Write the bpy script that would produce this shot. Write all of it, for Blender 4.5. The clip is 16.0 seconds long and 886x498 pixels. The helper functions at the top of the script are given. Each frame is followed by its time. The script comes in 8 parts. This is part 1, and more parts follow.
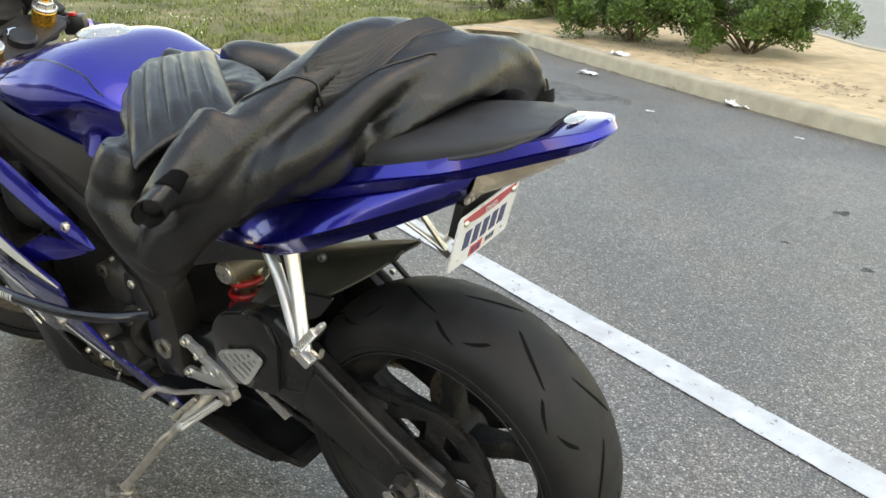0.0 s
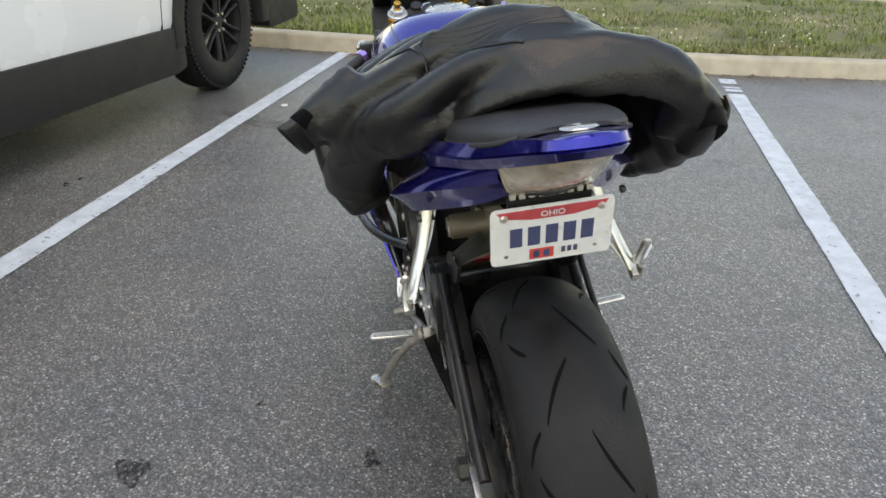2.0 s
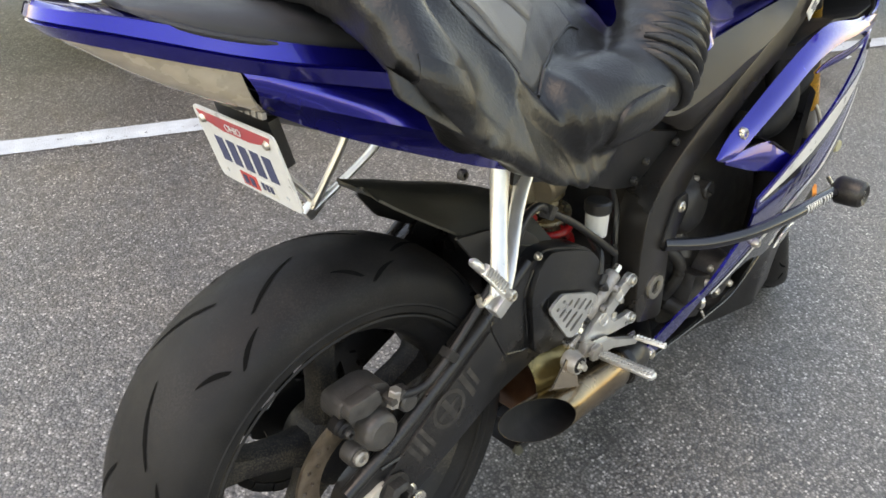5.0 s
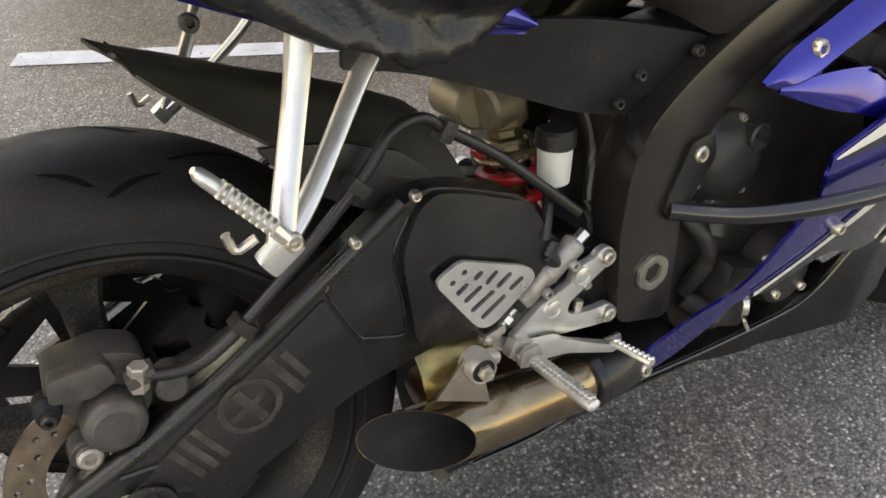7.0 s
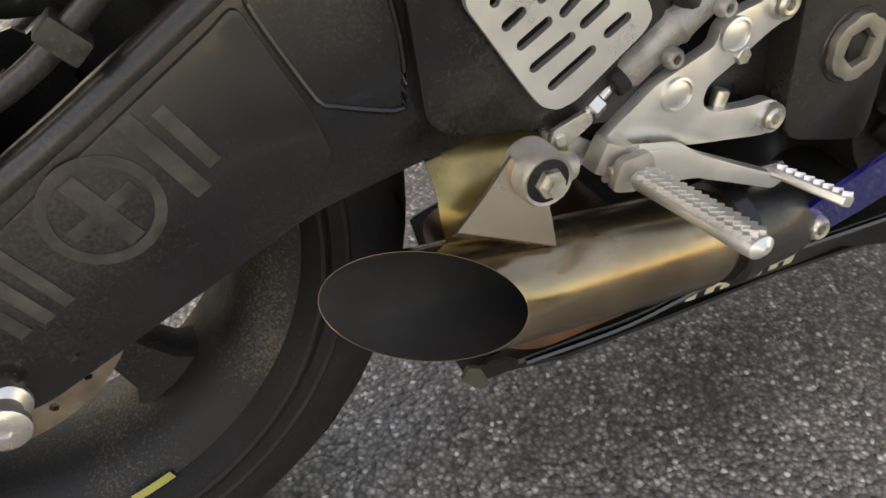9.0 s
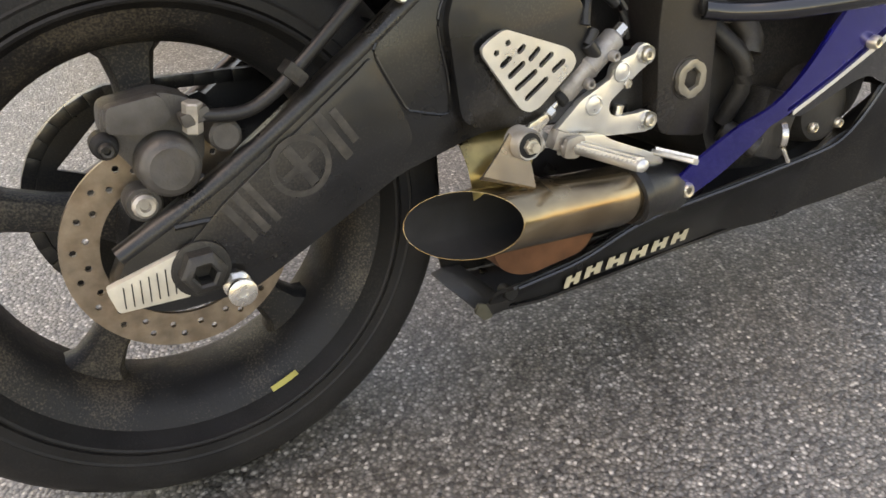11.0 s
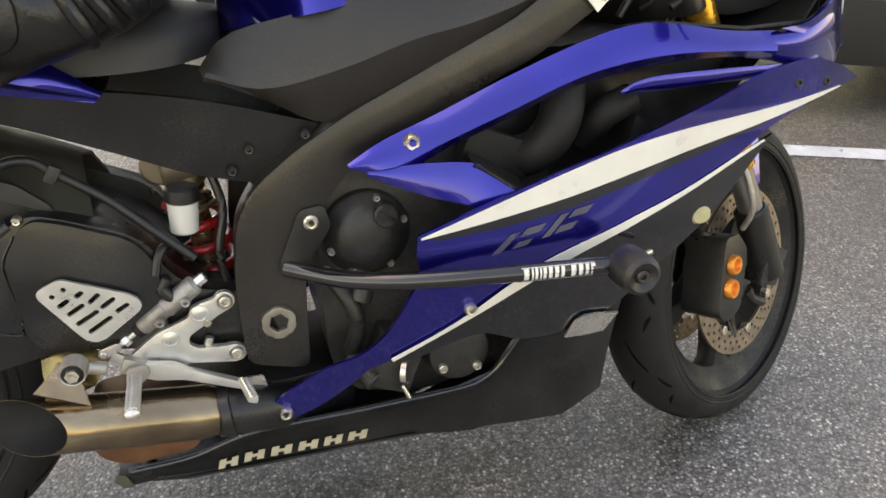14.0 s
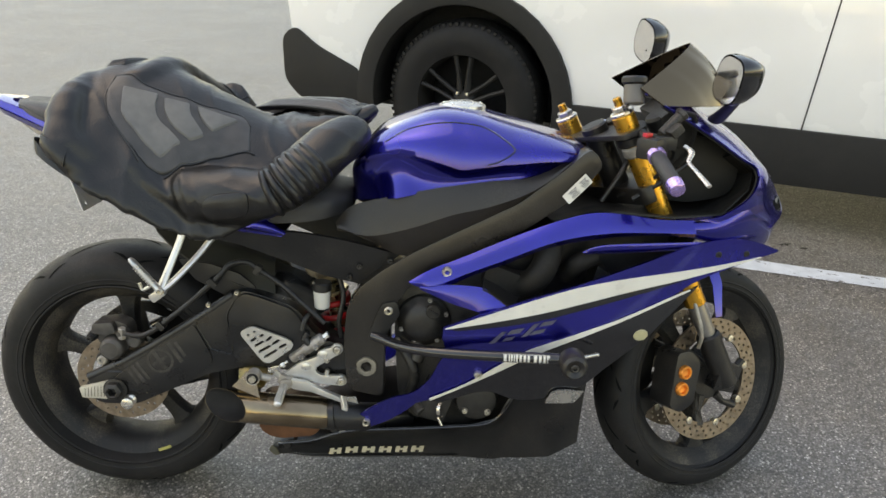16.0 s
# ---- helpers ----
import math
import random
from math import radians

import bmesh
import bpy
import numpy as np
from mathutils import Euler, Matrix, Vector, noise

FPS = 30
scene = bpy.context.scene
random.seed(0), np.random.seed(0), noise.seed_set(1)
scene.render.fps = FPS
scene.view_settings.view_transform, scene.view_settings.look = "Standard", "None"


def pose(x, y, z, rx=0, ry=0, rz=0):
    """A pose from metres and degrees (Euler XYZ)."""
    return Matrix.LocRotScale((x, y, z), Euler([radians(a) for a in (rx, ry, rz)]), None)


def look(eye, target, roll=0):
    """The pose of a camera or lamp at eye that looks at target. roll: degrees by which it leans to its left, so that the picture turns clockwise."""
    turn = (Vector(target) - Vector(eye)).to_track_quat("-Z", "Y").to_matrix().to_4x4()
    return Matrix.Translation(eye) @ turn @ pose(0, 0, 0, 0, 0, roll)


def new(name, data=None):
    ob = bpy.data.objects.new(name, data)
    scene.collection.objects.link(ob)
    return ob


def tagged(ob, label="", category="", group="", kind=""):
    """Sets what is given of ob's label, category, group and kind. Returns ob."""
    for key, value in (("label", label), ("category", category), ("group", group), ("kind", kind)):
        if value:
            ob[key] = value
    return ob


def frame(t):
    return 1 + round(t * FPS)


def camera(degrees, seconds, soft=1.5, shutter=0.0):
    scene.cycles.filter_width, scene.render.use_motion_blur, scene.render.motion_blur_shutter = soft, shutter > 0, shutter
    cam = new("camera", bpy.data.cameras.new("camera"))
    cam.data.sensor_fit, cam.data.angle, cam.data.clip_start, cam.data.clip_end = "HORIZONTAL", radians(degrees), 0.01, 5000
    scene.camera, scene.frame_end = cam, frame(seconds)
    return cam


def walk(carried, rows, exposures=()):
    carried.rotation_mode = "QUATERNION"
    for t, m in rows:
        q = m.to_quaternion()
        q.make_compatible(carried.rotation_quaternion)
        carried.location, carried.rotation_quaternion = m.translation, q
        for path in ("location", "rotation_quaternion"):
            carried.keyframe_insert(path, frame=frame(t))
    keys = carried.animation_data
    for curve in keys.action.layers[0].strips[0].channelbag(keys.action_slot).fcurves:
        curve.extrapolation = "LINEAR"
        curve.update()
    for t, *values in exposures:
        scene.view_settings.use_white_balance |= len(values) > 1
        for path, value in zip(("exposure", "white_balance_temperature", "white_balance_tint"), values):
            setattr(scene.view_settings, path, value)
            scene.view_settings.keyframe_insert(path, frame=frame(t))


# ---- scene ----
cam = camera(60.63, 16.0, soft=1.6, shutter=0.0)
PATH = [
    (0, pose(-0.5748, 1.0029, 1.1831, 66.835, -2.910, -146.924)),
    (0.5, pose(-0.7202, 0.8721, 1.1669, 66.193, -0.625, -141.314)),
    (1, pose(-0.8302, 0.6944, 1.1778, 65.032, -0.946, -130.681)),
    (1.5, pose(-1.0111, 0.5405, 1.2049, 65.507, -2.553, -113.491)),
    (2, pose(-1.0090, 0.3658, 1.1949, 65.020, -1.596, -98.457)),
    (2.5, pose(-0.9054, 0.1574, 1.2176, 64.663, -3.729, -91.734)),
    (3, pose(-0.8789, -0.0481, 1.2058, 65.234, -4.797, -80.310)),
    (3.2, pose(-0.8778, -0.1451, 1.1981, 63.847, -5.078, -75.685)),
    (5.3, pose(-0.3912, -0.7199, 1.1593, 58.379, -2.361, -40.701)),
    (5.5, pose(-0.3644, -0.7517, 1.1531, 59.417, -1.854, -39.729)),
    (6, pose(-0.2636, -0.7493, 1.1218, 58.466, -2.335, -38.146)),
    (6.5, pose(-0.0970, -0.6906, 1.0474, 55.814, -3.283, -32.418)),
    (7, pose(0.0158, -0.6446, 0.9421, 54.370, -1.613, -29.434)),
    (7.5, pose(0.0973, -0.5669, 0.8173, 51.387, 0.205, -25.384)),
    (8, pose(0.1417, -0.5078, 0.7070, 49.372, 1.238, -23.653)),
    (8.5, pose(0.1598, -0.4743, 0.6451, 48.690, 0.601, -22.675)),
    (8.7, pose(0.1593, -0.4684, 0.6359, 48.498, 0.238, -23.095)),
    (10.8, pose(-0.0639, -0.7279, 0.6984, 58.304, 1.346, -27.210)),
    (11, pose(-0.0859, -0.7659, 0.7150, 57.905, 0.447, -29.432)),
    (11.5, pose(-0.1278, -0.8426, 0.7428, 58.159, 2.971, -33.034)),
    (12, pose(-0.0834, -0.9484, 0.7762, 61.425, 1.883, -32.609)),
    (12.5, pose(0.0992, -1.0831, 0.8401, 60.202, -0.666, -26.468)),
    (13, pose(0.2742, -1.1247, 0.9565, 62.559, -0.789, -24.553)),
    (13.5, pose(0.4509, -1.0470, 0.9419, 63.865, -1.710, -20.006)),
    (14, pose(0.5422, -1.0182, 0.9920, 61.101, -2.110, -16.509)),
    (14.5, pose(0.6068, -1.1164, 1.1048, 57.136, -0.226, -9.734)),
    (15, pose(0.6543, -1.2963, 1.2292, 59.252, -4.143, -3.570)),
    (15.5, pose(0.7272, -1.4979, 1.2936, 62.663, -3.407, -1.111)),
    (16, pose(0.7413, -1.6217, 1.3661, 65.723, -1.080, -0.247)),
]
walk(cam, PATH, ((0, 1.78, 10200, 11), (2, 1.42, 9300, 13), (3.2, 1.38, 9300, 14), (5.3, 1.9, 10000, 16), (7, 1.72, 10900, 19), (8.7, 1.68, 11000, 21), (11, 1.95, 10900, 20), (13, 1.92, 10900, 19), (15, 1.82, 10700, 17), (16, 1.5, 10200, 13)))

# world: one metre units, x along the motorcycle, y to its left, z up
world = bpy.data.worlds.new("sky")
scene.world = world
world.use_nodes = True
wn = world.node_tree
SUN_EL, SUN_AZ = radians(64), radians(165)      # height of the sun; way it shines from, from +x towards +y
sky = wn.nodes.new("ShaderNodeTexSky")
sky.sky_type = "NISHITA"
sky.sun_disc = False
sky.sun_elevation = SUN_EL
sky.sun_rotation = radians(90) - SUN_AZ
sky.air_density, sky.dust_density, sky.ozone_density = 1.3, 0.6, 1.0
wn.links.new(sky.outputs[0], wn.nodes["Background"].inputs[0])
wn.nodes["Background"].inputs[1].default_value = 0.15
sun_data = bpy.data.lights.new("sun", "SUN")
sun_data.energy, sun_data.angle, sun_data.color = 0.25, radians(60), (1.0, 0.92, 0.82)
sun = new("sun", sun_data)
sun.matrix_world = look((0, 0, 0), (-math.cos(SUN_AZ) * math.cos(SUN_EL), -math.sin(SUN_AZ) * math.cos(SUN_EL), -math.sin(SUN_EL)))

# ---- materials ----


def mat(name, color=(0.5, 0.5, 0.5), rough=0.5, metal=0.0, coat=0.0, var=0.12, scale=30.0, bump=0.0, bscale=200.0, dirt=0.0,
        dirt_col=(0.25, 0.22, 0.18), rvar=0.1, spec=0.5, island=0.0, speck=0.0, speck_col=(0.085, 0.072, 0.06)):
    """A surface with variation at two sizes: mottling of the colour, and fine relief."""
    m = bpy.data.materials.new(name)
    m.use_nodes = True
    nt = m.node_tree
    b = nt.nodes["Principled BSDF"]
    tc = nt.nodes.new("ShaderNodeTexCoord")
    n1 = nt.nodes.new("ShaderNodeTexNoise")
    n1.inputs["Scale"].default_value = scale
    n1.inputs["Detail"].default_value = 6
    nt.links.new(tc.outputs["Object"], n1.inputs["Vector"])
    ramp = nt.nodes.new("ShaderNodeMapRange")
    ramp.inputs[1].default_value, ramp.inputs[2].default_value = 0.3, 0.7
    ramp.inputs[3].default_value, ramp.inputs[4].default_value = 1 - var, 1 + var
    nt.links.new(n1.outputs[0], ramp.inputs[0])
    mul = nt.nodes.new("ShaderNodeVectorMath")
    mul.operation = "SCALE"
    mul.inputs[0].default_value = color
    nt.links.new(ramp.outputs[0], mul.inputs["Scale"])
    out = mul.outputs[0]
    if island:
        geo = nt.nodes.new("ShaderNodeNewGeometry")
        r2 = nt.nodes.new("ShaderNodeMapRange")
        r2.inputs[3].default_value, r2.inputs[4].default_value = 1 - island, 1 + island
        nt.links.new(geo.outputs["Random Per Island"], r2.inputs[0])
        m2 = nt.nodes.new("ShaderNodeVectorMath")
        m2.operation = "SCALE"
        nt.links.new(out, m2.inputs[0])
        nt.links.new(r2.outputs[0], m2.inputs["Scale"])
        out = m2.outputs[0]
    if dirt:
        n2 = nt.nodes.new("ShaderNodeTexNoise")
        n2.inputs["Scale"].default_value = scale * 0.3
        n2.inputs["Detail"].default_value = 9
        n2.inputs["Roughness"].default_value = 0.7
        nt.links.new(tc.outputs["Object"], n2.inputs["Vector"])
        r3 = nt.nodes.new("ShaderNodeMapRange")
        r3.inputs[1].default_value, r3.inputs[2].default_value = 0.48, 0.72
        r3.inputs[4].default_value = dirt
        nt.links.new(n2.outputs[0], r3.inputs[0])
        mix = nt.nodes.new("ShaderNodeMix")
        mix.data_type = "RGBA"
        nt.links.new(r3.outputs[0], mix.inputs[0])
        nt.links.new(out, mix.inputs[6])
        mix.inputs[7].default_value = (*dirt_col, 1)
        out = mix.outputs[2]
    if speck:
        # fine dust and grit, thicker in wide patches
        fine, wide = (nt.nodes.new("ShaderNodeTexNoise") for _ in range(2))
        for node, sc, det in ((fine, 420.0, 3), (wide, 9.0, 5)):
            node.inputs["Scale"].default_value, node.inputs["Detail"].default_value = sc, det
            nt.links.new(tc.outputs["Object"], node.inputs["Vector"])
        add = nt.nodes.new("ShaderNodeMath")
        add.operation = "ADD"
        nt.links.new(fine.outputs[0], add.inputs[0])
        nt.links.new(wide.outputs[0], add.inputs[1])
        r4 = nt.nodes.new("ShaderNodeMapRange")
        r4.inputs[1].default_value, r4.inputs[2].default_value, r4.inputs[4].default_value = 1.02, 1.3, speck
        nt.links.new(add.outputs[0], r4.inputs[0])
        mx = nt.nodes.new("ShaderNodeMix")
        mx.data_type = "RGBA"
        nt.links.new(r4.outputs[0], mx.inputs[0])
        nt.links.new(out, mx.inputs[6])
        mx.inputs[7].default_value = (*speck_col, 1)
        out = mx.outputs[2]
    nt.links.new(out, b.inputs["Base Color"])
    rr = nt.nodes.new("ShaderNodeMapRange")
    rr.inputs[1].default_value, rr.inputs[2].default_value = 0.3, 0.7
    rr.inputs[3].default_value, rr.inputs[4].default_value = max(0.02, rough - rvar), min(1, rough + rvar)
    nt.links.new(n1.outputs[0], rr.inputs[0])
    nt.links.new(rr.outputs[0], b.inputs["Roughness"])
    b.inputs["Metallic"].default_value = metal
    b.inputs["Coat Weight"].default_value = coat
    b.inputs["Coat Roughness"].default_value = 0.04
    b.inputs["Specular IOR Level"].default_value = spec
    if bump:
        n3 = nt.nodes.new("ShaderNodeTexNoise")
        n3.inputs["Scale"].default_value = bscale
        n3.inputs["Detail"].default_value = 4
        nt.links.new(tc.outputs["Object"], n3.inputs["Vector"])
        bp = nt.nodes.new("ShaderNodeBump")
        bp.inputs["Strength"].default_value = bump
        bp.inputs["Distance"].default_value = 0.002
        nt.links.new(n3.outputs[0], bp.inputs["Height"])
        nt.links.new(bp.outputs[0], b.inputs["Normal"])
    return m


BLUE = mat("blue paint", (0.008, 0.010, 0.27), 0.24, 0.85, 1.0, 0.12, 8, rvar=0.05, dirt=0.03, dirt_col=(0.08, 0.07, 0.25))
WHITE_DECAL = mat("white decal", (0.72, 0.7, 0.64), 0.35, 0, 0.6, 0.05, 20, dirt=0.12)
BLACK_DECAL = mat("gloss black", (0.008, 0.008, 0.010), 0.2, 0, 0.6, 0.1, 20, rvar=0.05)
GREY_DECAL = mat("grey decal", (0.07, 0.07, 0.10), 0.3, 0, 0.6, 0.1, 20)
BLACK = mat("black plastic", (0.010, 0.010, 0.0105), 0.36, 0, 0, 0.3, 14, 0.08, 700, dirt=0.4, dirt_col=(0.026, 0.023, 0.020), spec=0.45, speck=0.3)
KNEE = mat("textured side cover", (0.018, 0.0155, 0.0138), 0.38, 0, 0, 0.3, 10, 0.2, 1200, dirt=0.4, dirt_col=(0.042, 0.034, 0.027), speck=0.25, spec=0.5)
FRAME = mat("dark frame paint", (0.020, 0.0175, 0.0155), 0.34, 0.25, 0.15, 0.3, 8, 0.06, 700, dirt=0.4, dirt_col=(0.045, 0.037, 0.029), speck=0.25)
SWING = mat("satin black swingarm", (0.009, 0.0092, 0.010), 0.34, 0.1, 0.15, 0.35, 16, 0.06, 500, dirt=0.8, dirt_col=(0.030, 0.026, 0.021), rvar=0.14, spec=0.45, speck=0.6, speck_col=(0.05, 0.043, 0.036))
RUBBER = mat("tyre rubber", (0.0095, 0.0095, 0.010), 0.58, 0, 0, 0.3, 22, 0.2, 500, dirt=0.55, dirt_col=(0.023, 0.0215, 0.020), spec=0.25, speck=0.35, speck_col=(0.04, 0.036, 0.032))
# near black strips that stand for the shade in the tread grooves
GROOVE_SHADE = mat("painted groove shade", (0.004, 0.004, 0.004), 0.95, spec=0.1)
RIM = mat("black wheel paint", (0.011, 0.011, 0.012), 0.55, 0, 0.0, 0.25, 30, 0.3, 300, spec=0.32, dirt=0.4, dirt_col=(0.045, 0.039, 0.031), speck=0.7, speck_col=(0.12, 0.1, 0.075))
RIM_LINE = mat("yellow rim patch", (0.42, 0.38, 0.12), 0.5, 0.0, 0, 0.2, 30)
ALLOY = mat("machined alloy", (0.66, 0.65, 0.62), 0.33, 0.8, 0, 0.08, 40, 0.05, 600, rvar=0.06, dirt=0.12, dirt_col=(0.4, 0.37, 0.32))
STEEL = mat("polished alloy", (0.66, 0.63, 0.58), 0.27, 0.9, 0, 0.1, 40, 0.1, 300, dirt=0.18, dirt_col=(0.32, 0.26, 0.19))
CAST = mat("cast alloy", (0.42, 0.39, 0.35), 0.5, 0.7, 0, 0.2, 60, 0.25, 500, dirt=0.4, dirt_col=(0.16, 0.13, 0.1))
CHROME = mat("chrome", (0.82, 0.81, 0.79), 0.1, 1.0, 0, 0.05, 30)
BOLT = mat("zinc bolt", (0.6, 0.56, 0.48), 0.33, 0.9, 0, 0.2, 90, dirt=0.3)
GOLD = mat("gold anodised", (0.72, 0.36, 0.05), 0.27, 0.85, 0.2, 0.1, 30)
ORANGE = mat("orange anodised bolt", (0.85, 0.3, 0.06), 0.35, 0.6, 0, 0.1, 60)
PURPLE = mat("purple anodised", (0.5, 0.36, 0.75), 0.25, 0.85, 0.2, 0.1, 50)
DISC = mat("brake disc steel", (0.27, 0.215, 0.165), 0.42, 0.85, 0, 0.25, 70, 0.1, 500, dirt=0.4, dirt_col=(0.2, 0.12, 0.07))
EXH = mat("heat stained exhaust", (0.27, 0.21, 0.14), 0.2, 0.95, 0, 0.3, 14, 0.05, 200, dirt=0.6, dirt_col=(0.13, 0.065, 0.035))
DULL_BLACK = mat("dull black", (0.008, 0.008, 0.008), 0.9)
TITAN = mat("straw coloured shield", (0.24, 0.185, 0.08), 0.32, 0.85, 0, 0.4, 25, 0.2, 60, dirt=0.75, dirt_col=(0.12, 0.05, 0.025))
ENGINE = mat("engine casting", (0.026, 0.025, 0.024), 0.45, 0.3, 0, 0.3, 40, 0.3, 300, dirt=0.6, dirt_col=(0.075, 0.066, 0.055), speck=0.7, speck_col=(0.09, 0.08, 0.068))
RED = mat("red spring", (0.6, 0.02, 0.02), 0.35, 0, 0.5, 0.1, 40)
CUP = mat("milky plastic", (0.62, 0.60, 0.55), 0.45, 0, 0, 0.05, 40)
SEAT = mat("seat vinyl", (0.028, 0.028, 0.03), 0.48, 0, 0, 0.12, 30, 0.35, 900)
LENS = mat("cream tail light lens", (0.45, 0.39, 0.31), 0.25, 0, 0.6, 0.25, 26, dirt=0.45, dirt_col=(0.36, 0.28, 0.2))
LEATHER = mat("black leather", (0.009, 0.009, 0.0092), 0.34, 0, 0.0, 0.3, 26, 0.4, 240, rvar=0.06, spec=0.5, dirt=0.1, dirt_col=(0.028, 0.027, 0.025))
COCKPIT = mat("matt black cockpit plastic", (0.011, 0.011, 0.011), 0.55, 0, 0, 0.3, 20, 0.2, 500, spec=0.35, dirt=0.3, dirt_col=(0.03, 0.028, 0.024))
VELCRO = mat("black woven strap", (0.005, 0.005, 0.006), 0.95, 0, 0, 0.3, 200, 0.5, 900, spec=0.1)
# paler leathers of the jacket's back: sky sheen is put into their grey
PAD_SHEEN = mat("pad leather with sky sheen", (0.12, 0.12, 0.117), 0.45, 0, 0, 0.15, 40, 0.3, 500)
BACK_SHEEN = mat("back leather with sky sheen", (0.042, 0.042, 0.0425), 0.45, 0, 0, 0.25, 30, 0.35, 260, rvar=0.06)
LINING = mat("dark lining", (0.006, 0.006, 0.007), 0.9, 0, 0, 0.3, 60, 0.5, 600)
PLATE = mat("plate enamel", (0.74, 0.74, 0.72), 0.35, 0.1, 0.2, 0.05, 60, dirt=0.15)
PLATE_RED = mat("plate red", (0.5, 0.06, 0.07), 0.4, 0, 0.2, 0.15, 60)
PLATE_INK = mat("plate ink", (0.05, 0.06, 0.13), 0.45, 0, 0, 0.15, 60)
STICKER_RED = mat("red sticker", (0.6, 0.07, 0.06), 0.45, 0, 0, 0.1, 60)
CAR_WHITE = mat("white car paint", (0.84, 0.83, 0.81), 0.22, 0, 1.0, 0.03, 3)
CAR_BLACK = mat("black car cladding", (0.014, 0.0135, 0.013), 0.6, 0, 0, 0.15, 12, 0.3, 500, dirt=0.35, dirt_col=(0.03, 0.028, 0.025), spec=0.35)
GLASS_DARK = mat("tinted car glass", (0.012, 0.013, 0.014), 0.05, 0, 0.5, 0.05, 5)
CONCRETE = mat("kerb concrete", (0.42, 0.37, 0.28), 0.85, 0, 0, 0.14, 9, 0.8, 160, dirt=0.5, dirt_col=(0.24, 0.2, 0.15))
SAND = mat("sandy soil", (0.52, 0.4, 0.25), 0.95, 0, 0, 0.2, 6, 1.0, 60, dirt=0.5, dirt_col=(0.3, 0.21, 0.13))
SOIL = mat("lawn soil", (0.13, 0.125, 0.05), 0.95, 0, 0, 0.4, 3, 1.0, 40, dirt=0.75, dirt_col=(0.3, 0.24, 0.14))
GRASS = mat("grass blades", (0.135, 0.18, 0.036), 0.6, 0, 0, 0.3, 2.0, island=0.5, dirt=0.8, dirt_col=(0.38, 0.31, 0.15))
CLOVER = mat("clover flowers", (0.72, 0.7, 0.52), 0.8, island=0.2)
LEAF = mat("shrub leaves", (0.085, 0.15, 0.03), 0.5, 0, 0, 0.2, 5, island=0.5)
BARK = mat("shrub bark", (0.12, 0.085, 0.055), 0.9, 0, 0, 0.3, 30, 0.8, 120)
LITTER = mat("litter plastic", (0.72, 0.74, 0.76), 0.3, 0, 0.2, 0.12, 30)
TWIG = mat("dry twigs", (0.2, 0.14, 0.09), 0.9, 0, 0, 0.3, 30)


def screen_material():
    m = mat("mirrored screen", (0.19, 0.14, 0.09), 0.06, 1.0, 0, 0.05, 6, rvar=0.02)
    nt = m.node_tree
    tc, mp, n, bp = (nt.nodes.new("ShaderNode" + k) for k in ("TexCoord", "Mapping", "TexNoise", "Bump"))
    mp.inputs["Scale"].default_value = (1.0, 11.0, 1.0)
    n.inputs["Scale"].default_value, n.inputs["Detail"].default_value = 2.2, 1
    bp.inputs["Strength"].default_value, bp.inputs["Distance"].default_value = 0.5, 0.02
    nt.links.new(tc.outputs["Object"], mp.inputs["Vector"])
    nt.links.new(mp.outputs[0], n.inputs["Vector"])
    nt.links.new(n.outputs[0], bp.inputs["Height"])
    nt.links.new(bp.outputs[0], nt.nodes["Principled BSDF"].inputs["Normal"])
    return m


SCREEN = screen_material()


